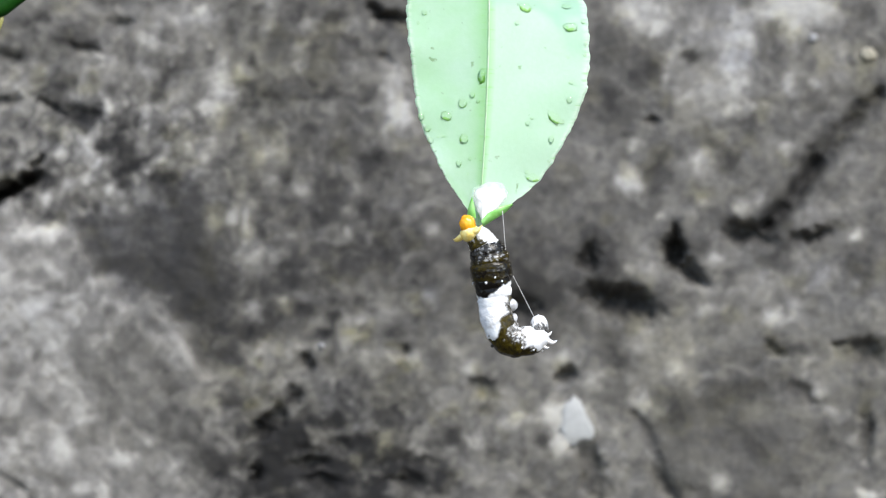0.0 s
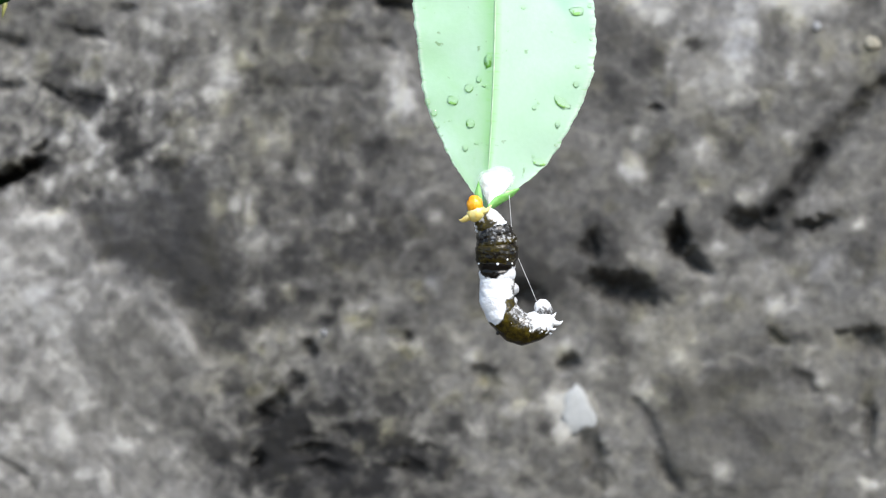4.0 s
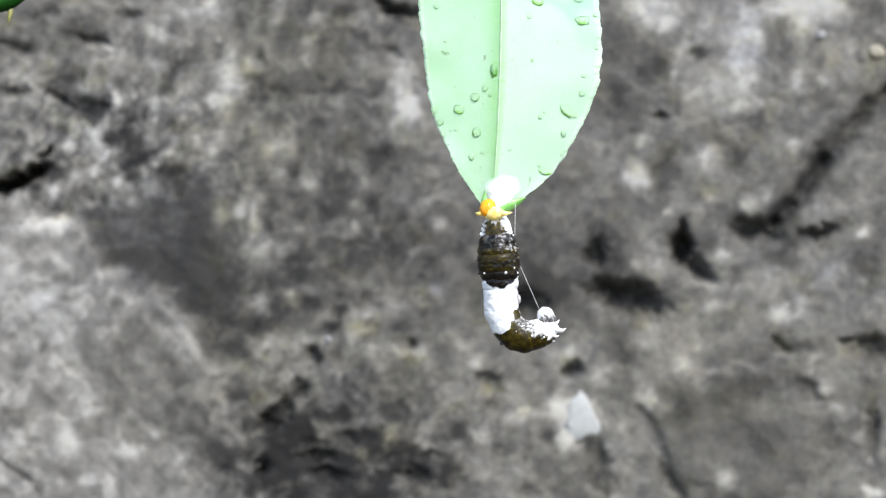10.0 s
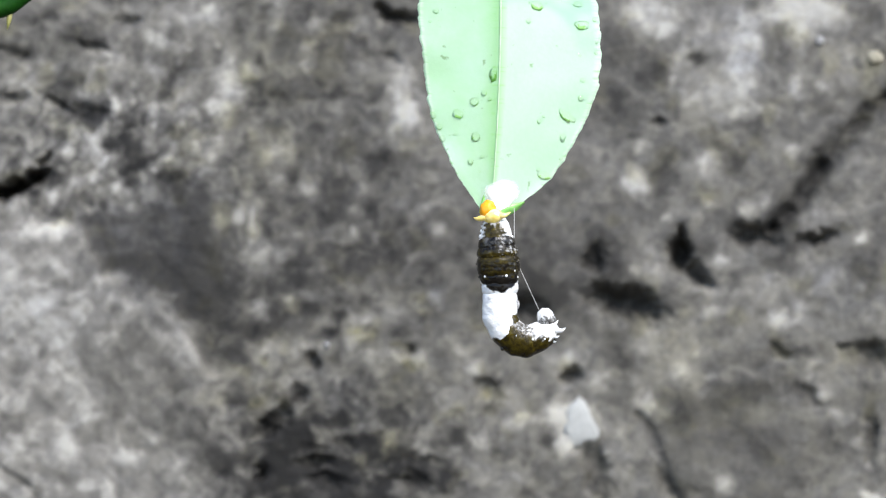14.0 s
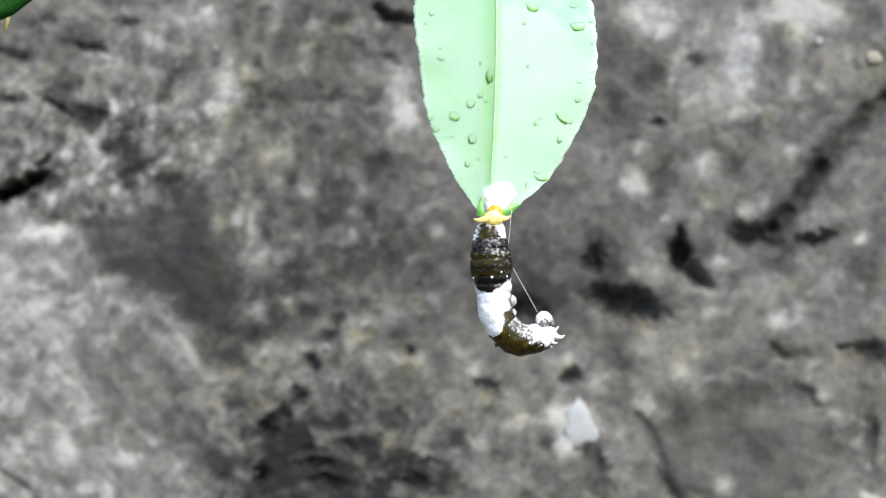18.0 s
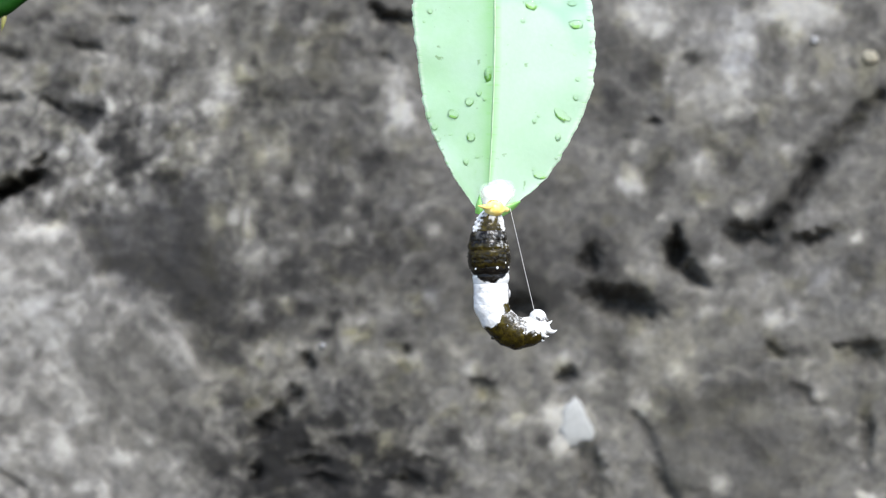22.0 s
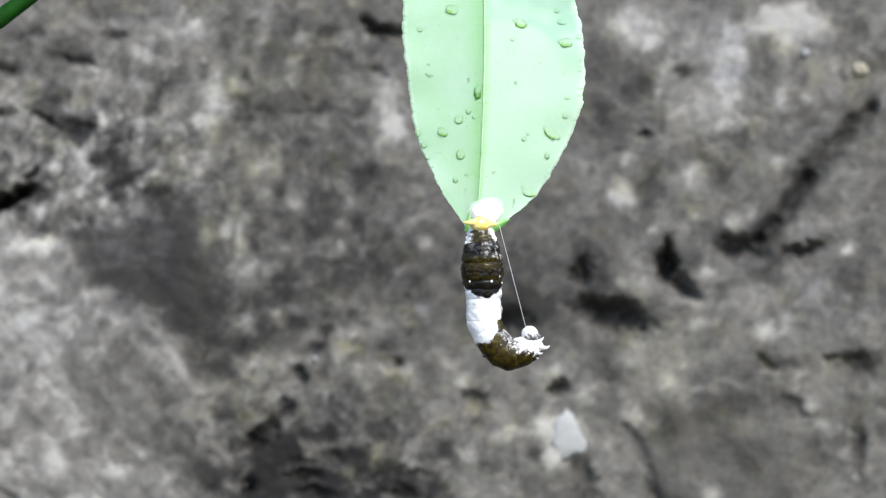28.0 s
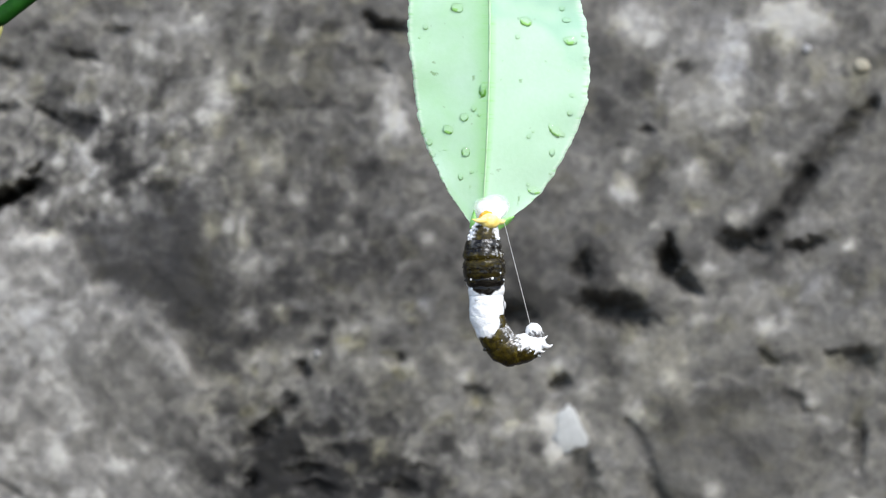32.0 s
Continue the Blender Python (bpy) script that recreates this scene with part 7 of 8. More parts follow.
    walk(rings["abdomen_middle"], [
        (0.0, pose(0.00363, 0.0000, -0.01285, 46.5, -57.0, -51.5)), (0.5, pose(0.00362, 0.0000, -0.01230, 45.8, -57.4, -50.7)),
        (1.0, pose(0.00450, 0.0000, -0.01237, 43.2, -57.0, -48.2)), (1.5, pose(0.00487, 0.0000, -0.01226, 50.2, -63.5, -53.3)),
        (2.0, pose(0.00519, 0.0000, -0.01252, 42.1, -64.1, -45.1)), (2.5, pose(0.00420, 0.0000, -0.01273, 31.1, -62.6, -34.2)),
        (3.0, pose(0.00436, 0.0000, -0.01295, 25.8, -64.0, -28.3)), (3.5, pose(0.00457, 0.0000, -0.01283, 29.8, -66.9, -31.9)),
        (5.5, pose(0.00403, 0.0000, -0.01338, 31.3, -67.7, -33.3)), (6.0, pose(0.00424, 0.0000, -0.01371, 32.2, -68.3, -34.2)),
        (6.5, pose(0.00477, 0.0000, -0.01327, 36.4, -63.9, -39.3)), (7.0, pose(0.00410, 0.0000, -0.01263, 39.6, -59.8, -43.8)),
        (7.5, pose(0.00410, 0.0000, -0.01259, 37.5, -63.6, -40.6)), (8.0, pose(0.00436, 0.0000, -0.01251, 31.5, -65.8, -33.9)),
        (8.5, pose(0.00504, 0.0000, -0.01278, 33.2, -72.9, -34.4)), (9.0, pose(0.00481, 0.0000, -0.01272, 22.0, -74.3, -22.8)),
        (9.5, pose(0.00487, 0.0000, -0.01260, 13.2, -74.0, -13.7)), (10.0, pose(0.00407, 0.0000, -0.01298, 5.6, -75.0, -5.8)),
        (10.5, pose(0.00383, 0.0000, -0.01219, -2.6, -74.0, 2.7)), (11.0, pose(0.00434, 0.0000, -0.01184, -13.0, -76.9, 13.3)),
        (11.5, pose(0.00458, 0.0000, -0.01220, -9.6, -76.8, 9.9)), (12.0, pose(0.00407, 0.0000, -0.01228, -6.0, -76.0, 6.2)),
        (12.5, pose(0.00409, 0.0000, -0.01260, -3.0, -76.1, 3.1)), (13.0, pose(0.00402, 0.0000, -0.01277, 0.0, -72.7, 0.0)),
        (13.5, pose(0.00454, 0.0000, -0.01273, 0.0, -77.4, 0.0)), (14.0, pose(0.00449, 0.0000, -0.01287, 0.0, -79.4, 0.0)),
        (14.5, pose(0.00361, 0.0000, -0.01292, 6.1, -78.9, -6.3)), (16.5, pose(0.00394, 0.0000, -0.01285, 19.6, -72.6, -20.5)),
        (17.0, pose(0.00455, 0.0000, -0.01262, 23.0, -72.1, -24.0)), (17.5, pose(0.00373, 0.0000, -0.01214, 28.3, -68.6, -30.0)),
        (18.0, pose(0.00382, 0.0000, -0.01226, 34.8, -66.7, -37.1)), (18.5, pose(0.00472, 0.0000, -0.01211, 41.1, -64.9, -44.0)),
        (19.0, pose(0.00412, 0.0000, -0.01219, 42.5, -61.2, -46.3)), (19.5, pose(0.00372, 0.0000, -0.01170, 45.2, -61.6, -48.8)),
        (20.0, pose(0.00431, 0.0000, -0.01136, 49.2, -62.4, -52.6)), (20.5, pose(0.00362, 0.0000, -0.01134, 47.7, -61.9, -51.3)),
        (21.0, pose(0.00382, 0.0000, -0.01056, 45.6, -61.0, -49.4)), (21.5, pose(0.00457, 0.0000, -0.01044, 28.7, -68.3, -30.5)),
        (22.0, pose(0.00381, 0.0000, -0.01128, 0.0, -69.1, 0.0)), (22.5, pose(0.00410, 0.0000, -0.01165, -4.2, -66.7, 4.6)),
        (23.0, pose(0.00386, 0.0000, -0.01201, -7.3, -63.5, 8.1)), (23.5, pose(0.00393, 0.0000, -0.01182, -11.1, -63.9, 12.3)),
        (24.0, pose(0.00401, 0.0000, -0.01192, -13.9, -62.3, 15.6)), (24.5, pose(0.00418, 0.0000, -0.01213, -13.7, -62.0, 15.5)),
        (25.0, pose(0.00405, 0.0000, -0.01209, -11.8, -58.4, 13.8)), (25.5, pose(0.00431, 0.0000, -0.01179, -10.5, -58.0, 12.3)),
        (27.5, pose(0.00357, 0.0000, -0.01304, -8.4, -66.1, 9.2)), (28.0, pose(0.00397, 0.0000, -0.01279, -7.1, -67.1, 7.7)),
        (28.5, pose(0.00407, 0.0000, -0.01273, -9.1, -67.4, 9.8)), (29.0, pose(0.00359, 0.0000, -0.01253, -9.7, -64.9, 10.7)),
        (29.5, pose(0.00402, 0.0000, -0.01224, -11.4, -65.1, 12.5)), (30.0, pose(0.00383, 0.0000, -0.01231, -11.6, -62.3, 13.0)),
        (30.5, pose(0.00363, 0.0000, -0.01238, -8.9, -63.1, 10.0)), (31.0, pose(0.00408, 0.0000, -0.01253, -6.6, -65.6, 7.3)),
        (31.5, pose(0.00395, 0.0000, -0.01290, -3.2, -64.6, 3.5)), (32.0, pose(0.00381, 0.0000, -0.01294, 0.0, -64.4, 0.0)),])
    walk(rings["abdomen_rear"], [
        (0.0, pose(0.00601, 0.0000, -0.01317, 93.3, -64.8, -93.0)), (0.5, pose(0.00611, 0.0000, -0.01270, 87.6, -65.4, -87.9)),
        (1.0, pose(0.00688, 0.0000, -0.01279, 87.5, -66.0, -87.7)), (1.5, pose(0.00714, 0.0000, -0.01250, 98.0, -68.8, -97.4)),
        (2.0, pose(0.00740, 0.0000, -0.01271, 108.5, -71.1, -107.6)), (2.5, pose(0.00650, 0.0000, -0.01295, 113.4, -73.7, -112.5)),
        (3.0, pose(0.00664, 0.0000, -0.01311, 127.3, -75.0, -126.3)), (3.5, pose(0.00696, 0.0000, -0.01287, 135.3, -73.2, -134.0)),
        (5.5, pose(0.00649, 0.0000, -0.01328, 142.8, -70.6, -141.2)), (6.0, pose(0.00664, 0.0000, -0.01357, 145.3, -69.5, -143.5)),
        (6.5, pose(0.00727, 0.0000, -0.01324, 129.2, -69.4, -127.4)), (7.0, pose(0.00670, 0.0000, -0.01272, 114.5, -67.8, -112.9)),
        (7.5, pose(0.00679, 0.0000, -0.01257, 125.5, -69.7, -123.7)), (8.0, pose(0.00698, 0.0000, -0.01251, 130.0, -73.0, -128.7)),
        (8.5, pose(0.00748, 0.0000, -0.01271, 143.0, -74.3, -142.0)), (9.0, pose(0.00725, 0.0000, -0.01254, 159.7, -73.1, -158.9)),
        (9.5, pose(0.00747, 0.0000, -0.01254, 162.9, -77.4, -162.5)), (10.0, pose(0.00664, 0.0000, -0.01293, 172.2, -79.0, -172.1)),
        (10.5, pose(0.00656, 0.0000, -0.01219, -175.5, -80.5, 175.4)), (11.0, pose(0.00687, 0.0000, -0.01178, -165.0, -78.6, 164.7)),
        (11.5, pose(0.00717, 0.0000, -0.01215, -169.0, -78.4, 168.7)), (12.0, pose(0.00643, 0.0000, -0.01222, -173.1, -77.7, 173.0)),
        (12.5, pose(0.00658, 0.0000, -0.01248, -177.1, -75.6, 177.0)), (13.0, pose(0.00627, 0.0000, -0.01273, 180.0, -76.6, 180.0)),
        (13.5, pose(0.00683, 0.0000, -0.01253, 180.0, -72.6, 180.0)), (14.0, pose(0.00701, 0.0000, -0.01253, 180.0, -71.1, 180.0)),
        (14.5, pose(0.00614, 0.0000, -0.01255, 176.6, -70.8, -176.3)), (16.5, pose(0.00670, 0.0000, -0.01275, 155.0, -76.0, -154.4)),
        (17.0, pose(0.00733, 0.0000, -0.01257, 148.9, -76.2, -148.2)), (17.5, pose(0.00639, 0.0000, -0.01224, 127.6, -76.8, -126.9)),
        (18.0, pose(0.00654, 0.0000, -0.01245, 113.1, -75.0, -112.4)), (18.5, pose(0.00725, 0.0000, -0.01237, 101.9, -72.5, -101.4)),
        (19.0, pose(0.00669, 0.0000, -0.01254, 94.7, -69.5, -94.4)), (19.5, pose(0.00654, 0.0000, -0.01203, 94.4, -68.9, -94.1)),
        (20.0, pose(0.00718, 0.0000, -0.01153, 104.3, -67.8, -103.3)), (20.5, pose(0.00642, 0.0000, -0.01157, 99.7, -68.1, -99.0)),
        (21.0, pose(0.00652, 0.0000, -0.01087, 96.4, -68.3, -95.9)), (21.5, pose(0.00698, 0.0000, -0.01055, 129.6, -76.1, -128.7)),
        (22.0, pose(0.00625, 0.0000, -0.01142, 180.0, -81.8, 180.0)), (22.5, pose(0.00660, 0.0000, -0.01182, -166.8, -82.2, 166.7)),
        (23.0, pose(0.00644, 0.0000, -0.01224, -154.2, -81.8, 154.0)), (23.5, pose(0.00669, 0.0000, -0.01207, -141.2, -81.4, 140.8)),
        (24.0, pose(0.00669, 0.0000, -0.01221, -131.6, -80.4, 131.2)), (24.5, pose(0.00687, 0.0000, -0.01247, -125.5, -81.2, 125.2)),
        (25.0, pose(0.00651, 0.0000, -0.01264, -88.2, -82.8, 88.2)), (25.5, pose(0.00677, 0.0000, -0.01220, -123.5, -82.2, 123.3)),
        (27.5, pose(0.00607, 0.0000, -0.01305, -164.7, -76.2, 164.3)), (28.0, pose(0.00649, 0.0000, -0.01281, -167.5, -76.4, 167.1)),
        (28.5, pose(0.00663, 0.0000, -0.01277, -163.8, -76.8, 163.4)), (29.0, pose(0.00617, 0.0000, -0.01263, -159.9, -77.1, 159.4)),
        (29.5, pose(0.00663, 0.0000, -0.01237, -155.1, -77.7, 154.6)), (30.0, pose(0.00629, 0.0000, -0.01248, -152.3, -77.3, 151.7)),
        (30.5, pose(0.00622, 0.0000, -0.01255, -157.3, -78.5, 156.8)), (31.0, pose(0.00675, 0.0000, -0.01268, -163.9, -79.3, 163.6)),
        (31.5, pose(0.00656, 0.0000, -0.01304, -171.9, -79.4, 171.8)), (32.0, pose(0.00645, 0.0000, -0.01308, 180.0, -79.6, 180.0)),])
    walk(rings["tail"], [
        (0.0, pose(0.00815, 0.0000, -0.01268, 151.4, -45.5, -142.6)), (0.5, pose(0.00836, 0.0000, -0.01230, 149.2, -48.2, -141.4)),
        (1.0, pose(0.00902, 0.0000, -0.01238, 150.3, -48.0, -142.5)), (1.5, pose(0.00899, 0.0000, -0.01197, 157.7, -44.6, -149.8)),
        (2.0, pose(0.00920, 0.0000, -0.01208, 162.4, -43.0, -155.0)), (2.5, pose(0.00842, 0.0000, -0.01229, 165.0, -44.0, -158.9)),
        (3.0, pose(0.00848, 0.0000, -0.01237, 169.0, -41.9, -163.8)), (3.5, pose(0.00888, 0.0000, -0.01201, 169.2, -41.3, -163.9)),
        (5.5, pose(0.00848, 0.0000, -0.01225, 170.1, -39.1, -164.5)), (6.0, pose(0.00856, 0.0000, -0.01250, 170.6, -37.4, -164.8)),
        (6.5, pose(0.00934, 0.0000, -0.01231, 165.9, -39.9, -158.7)), (7.0, pose(0.00893, 0.0000, -0.01192, 160.4, -42.1, -152.0)),
        (7.5, pose(0.00909, 0.0000, -0.01164, 163.8, -42.7, -156.8)), (8.0, pose(0.00922, 0.0000, -0.01162, 167.3, -43.2, -161.8)),
        (8.5, pose(0.00944, 0.0000, -0.01181, 171.8, -40.2, -167.4)), (9.0, pose(0.00923, 0.0000, -0.01151, 175.0, -39.5, -172.2)),
        (9.5, pose(0.00958, 0.0000, -0.01163, 176.5, -42.9, -174.9)), (10.0, pose(0.00876, 0.0000, -0.01207, 178.6, -43.1, -177.9)),
        (10.5, pose(0.00882, 0.0000, -0.01137, -179.2, -45.5, 178.9)), (11.0, pose(0.00886, 0.0000, -0.01095, -177.3, -41.5, 176.0)),
        (11.5, pose(0.00917, 0.0000, -0.01130, -177.9, -42.7, 176.9)), (12.0, pose(0.00828, 0.0000, -0.01137, -178.7, -40.6, 178.0)),
        (12.5, pose(0.00850, 0.0000, -0.01154, -179.3, -41.8, 179.0)), (13.0, pose(0.00804, 0.0000, -0.01186, 180.0, -40.7, 180.0)),
        (13.5, pose(0.00858, 0.0000, -0.01152, 180.0, -37.2, 180.0)), (14.0, pose(0.00901, 0.0000, -0.01136, 180.0, -37.4, 180.0)),
        (14.5, pose(0.00820, 0.0000, -0.01135, 179.1, -37.3, -178.5)), (16.5, pose(0.00896, 0.0000, -0.01176, 174.6, -41.8, -171.9)),
        (17.0, pose(0.00958, 0.0000, -0.01162, 173.5, -42.1, -170.3)), (17.5, pose(0.00858, 0.0000, -0.01146, 170.0, -43.1, -165.6)),
        (18.0, pose(0.00879, 0.0000, -0.01174, 165.9, -44.8, -160.4)), (18.5, pose(0.00933, 0.0000, -0.01177, 163.1, -43.4, -156.1)),
        (19.0, pose(0.00885, 0.0000, -0.01200, 158.6, -44.4, -150.8)), (19.5, pose(0.00898, 0.0000, -0.01150, 155.0, -47.8, -147.8)),
        (20.0, pose(0.00964, 0.0000, -0.01086, 154.9, -47.0, -147.3)), (20.5, pose(0.00888, 0.0000, -0.01099, 152.6, -49.3, -145.6)),
        (21.0, pose(0.00885, 0.0000, -0.01036, 150.9, -50.9, -144.3)), (21.5, pose(0.00893, 0.0000, -0.00987, 166.9, -50.0, -163.1)),
        (22.0, pose(0.00823, 0.0000, -0.01079, 180.0, -53.7, 180.0)), (22.5, pose(0.00867, 0.0000, -0.01117, -177.7, -52.5, 177.0)),
        (23.0, pose(0.00856, 0.0000, -0.01158, -175.5, -51.4, 174.2)), (23.5, pose(0.00894, 0.0000, -0.01140, -173.3, -51.2, 171.4)),
        (24.0, pose(0.00885, 0.0000, -0.01154, -172.0, -47.9, 169.2)), (24.5, pose(0.00910, 0.0000, -0.01184, -171.1, -50.9, 168.5)),
        (25.0, pose(0.00859, 0.0000, -0.01221, -170.2, -53.4, 167.9)), (25.5, pose(0.00885, 0.0000, -0.01161, -171.9, -51.0, 169.6)),
        (27.5, pose(0.00812, 0.0000, -0.01214, -176.2, -45.4, 174.7)), (28.0, pose(0.00851, 0.0000, -0.01191, -177.0, -45.2, 175.7)),
        (28.5, pose(0.00866, 0.0000, -0.01187, -176.2, -45.2, 174.7)), (29.0, pose(0.00823, 0.0000, -0.01173, -175.4, -45.3, 173.6)),
        (29.5, pose(0.00871, 0.0000, -0.01151, -174.6, -45.5, 172.5)), (30.0, pose(0.00826, 0.0000, -0.01162, -174.3, -43.5, 171.7)),
        (30.5, pose(0.00832, 0.0000, -0.01170, -175.3, -46.4, 173.5)), (31.0, pose(0.00889, 0.0000, -0.01185, -176.6, -48.4, 175.5)),
        (31.5, pose(0.00870, 0.0000, -0.01222, -178.3, -49.0, 177.7)), (32.0, pose(0.00866, 0.0000, -0.01225, 180.0, -50.6, 180.0)),])
    walk(rings["tail_tip"], [
        (0.0, pose(0.00850, 0.0000, -0.01017, -177.9, 4.4, -154.7)), (0.5, pose(0.00879, 0.0000, -0.00980, -178.4, 3.5, -155.4)),
        (1.0, pose(0.00951, 0.0000, -0.00988, -179.3, 1.7, -156.0)), (1.5, pose(0.00932, 0.0000, -0.00948, -178.5, 3.9, -158.9)),
        (2.0, pose(0.00939, 0.0000, -0.00960, -177.8, 6.9, -161.9)), (2.5, pose(0.00848, 0.0000, -0.00983, -177.1, 10.6, -164.7)),
        (3.0, pose(0.00840, 0.0000, -0.00992, -177.0, 13.8, -167.6)), (3.5, pose(0.00878, 0.0000, -0.00954, -176.8, 14.8, -167.6)),
        (5.5, pose(0.00829, 0.0000, -0.00973, -176.3, 17.1, -167.4)), (6.0, pose(0.00834, 0.0000, -0.00997, -176.2, 17.3, -167.4)),
        (6.5, pose(0.00909, 0.0000, -0.00984, -174.4, 18.6, -162.9)), (7.0, pose(0.00864, 0.0000, -0.00953, -172.3, 19.7, -158.3)),
        (7.5, pose(0.00884, 0.0000, -0.00922, -173.8, 19.7, -162.1)), (8.0, pose(0.00901, 0.0000, -0.00916, -175.4, 18.7, -166.0)),
        (8.5, pose(0.00925, 0.0000, -0.00932, -177.0, 17.1, -170.0)), (9.0, pose(0.00907, 0.0000, -0.00897, -178.2, 16.4, -173.7)),
        (9.5, pose(0.00938, 0.0000, -0.00913, -178.8, 18.3, -176.1)), (10.0, pose(0.00851, 0.0000, -0.00961, -179.5, 19.6, -178.4)),
        (10.5, pose(0.00853, 0.0000, -0.00895, 179.7, 21.5, 179.2)), (11.0, pose(0.00851, 0.0000, -0.00856, 178.8, 22.0, 176.8)),
        (11.5, pose(0.00888, 0.0000, -0.00891, 179.2, 20.6, 177.6)), (12.0, pose(0.00805, 0.0000, -0.00899, 179.5, 18.3, 178.4)),
        (12.5, pose(0.00835, 0.0000, -0.00915, 179.8, 17.3, 179.2)), (13.0, pose(0.00795, 0.0000, -0.00947, 180.0, 14.7, 180.0)),
        (13.5, pose(0.00839, 0.0000, -0.00905, 180.0, 16.9, 180.0)), (14.0, pose(0.00872, 0.0000, -0.00881, 180.0, 19.9, 180.0)),
        (14.5, pose(0.00789, 0.0000, -0.00880, -179.5, 20.6, -178.7)), (16.5, pose(0.00857, 0.0000, -0.00923, -177.5, 22.8, -173.5)),
        (17.0, pose(0.00917, 0.0000, -0.00909, -176.9, 23.2, -172.2)), (17.5, pose(0.00828, 0.0000, -0.00888, -176.2, 19.5, -168.9)),
        (18.0, pose(0.00862, 0.0000, -0.00912, -175.8, 16.6, -165.6)), (18.5, pose(0.00927, 0.0000, -0.00910, -175.9, 13.0, -162.4)),
        (19.0, pose(0.00892, 0.0000, -0.00928, -176.1, 10.3, -159.3)), (19.5, pose(0.00902, 0.0000, -0.00892, -175.1, 12.5, -158.5)),
        (20.0, pose(0.00965, 0.0000, -0.00841, -174.2, 14.2, -157.7)), (20.5, pose(0.00906, 0.0000, -0.00862, -175.7, 10.7, -158.0)),
        (21.0, pose(0.00920, 0.0000, -0.00806, -177.4, 6.5, -158.3)), (21.5, pose(0.00908, 0.0000, -0.00780, -177.9, 10.7, -169.0)),
        (22.0, pose(0.00822, 0.0000, -0.00897, 180.0, 17.8, 180.0)), (22.5, pose(0.00854, 0.0000, -0.00926, 179.3, 20.6, 178.1)),
        (23.0, pose(0.00832, 0.0000, -0.00958, 178.5, 23.1, 176.1)), (23.5, pose(0.00859, 0.0000, -0.00931, 177.4, 25.6, 174.0)),
        (24.0, pose(0.00837, 0.0000, -0.00937, 176.3, 26.8, 171.9)), (24.5, pose(0.00893, 0.0000, -0.00956, 177.5, 19.0, 172.4)),
        (25.0, pose(0.00872, 0.0000, -0.00984, 178.7, 10.1, 172.7)), (25.5, pose(0.00893, 0.0000, -0.00926, 178.6, 11.8, 173.4)),
        (27.5, pose(0.00797, 0.0000, -0.00992, 178.7, 18.8, 176.1)), (28.0, pose(0.00830, 0.0000, -0.00972, 178.9, 20.5, 176.8)),
        (28.5, pose(0.00845, 0.0000, -0.00964, 178.6, 20.1, 176.0)), (29.0, pose(0.00803, 0.0000, -0.00945, 178.4, 19.7, 175.2)),
        (29.5, pose(0.00850, 0.0000, -0.00917, 178.1, 19.4, 174.4)), (30.0, pose(0.00805, 0.0000, -0.00923, 178.0, 18.4, 173.7)),
        (30.5, pose(0.00817, 0.0000, -0.00936, 178.5, 18.2, 175.3)), (31.0, pose(0.00879, 0.0000, -0.00956, 179.0, 17.6, 176.9)),
        (31.5, pose(0.00865, 0.0000, -0.00998, 179.6, 16.6, 178.4)), (32.0, pose(0.00866, 0.0000, -0.01006, 180.0, 16.0, 180.0)),])
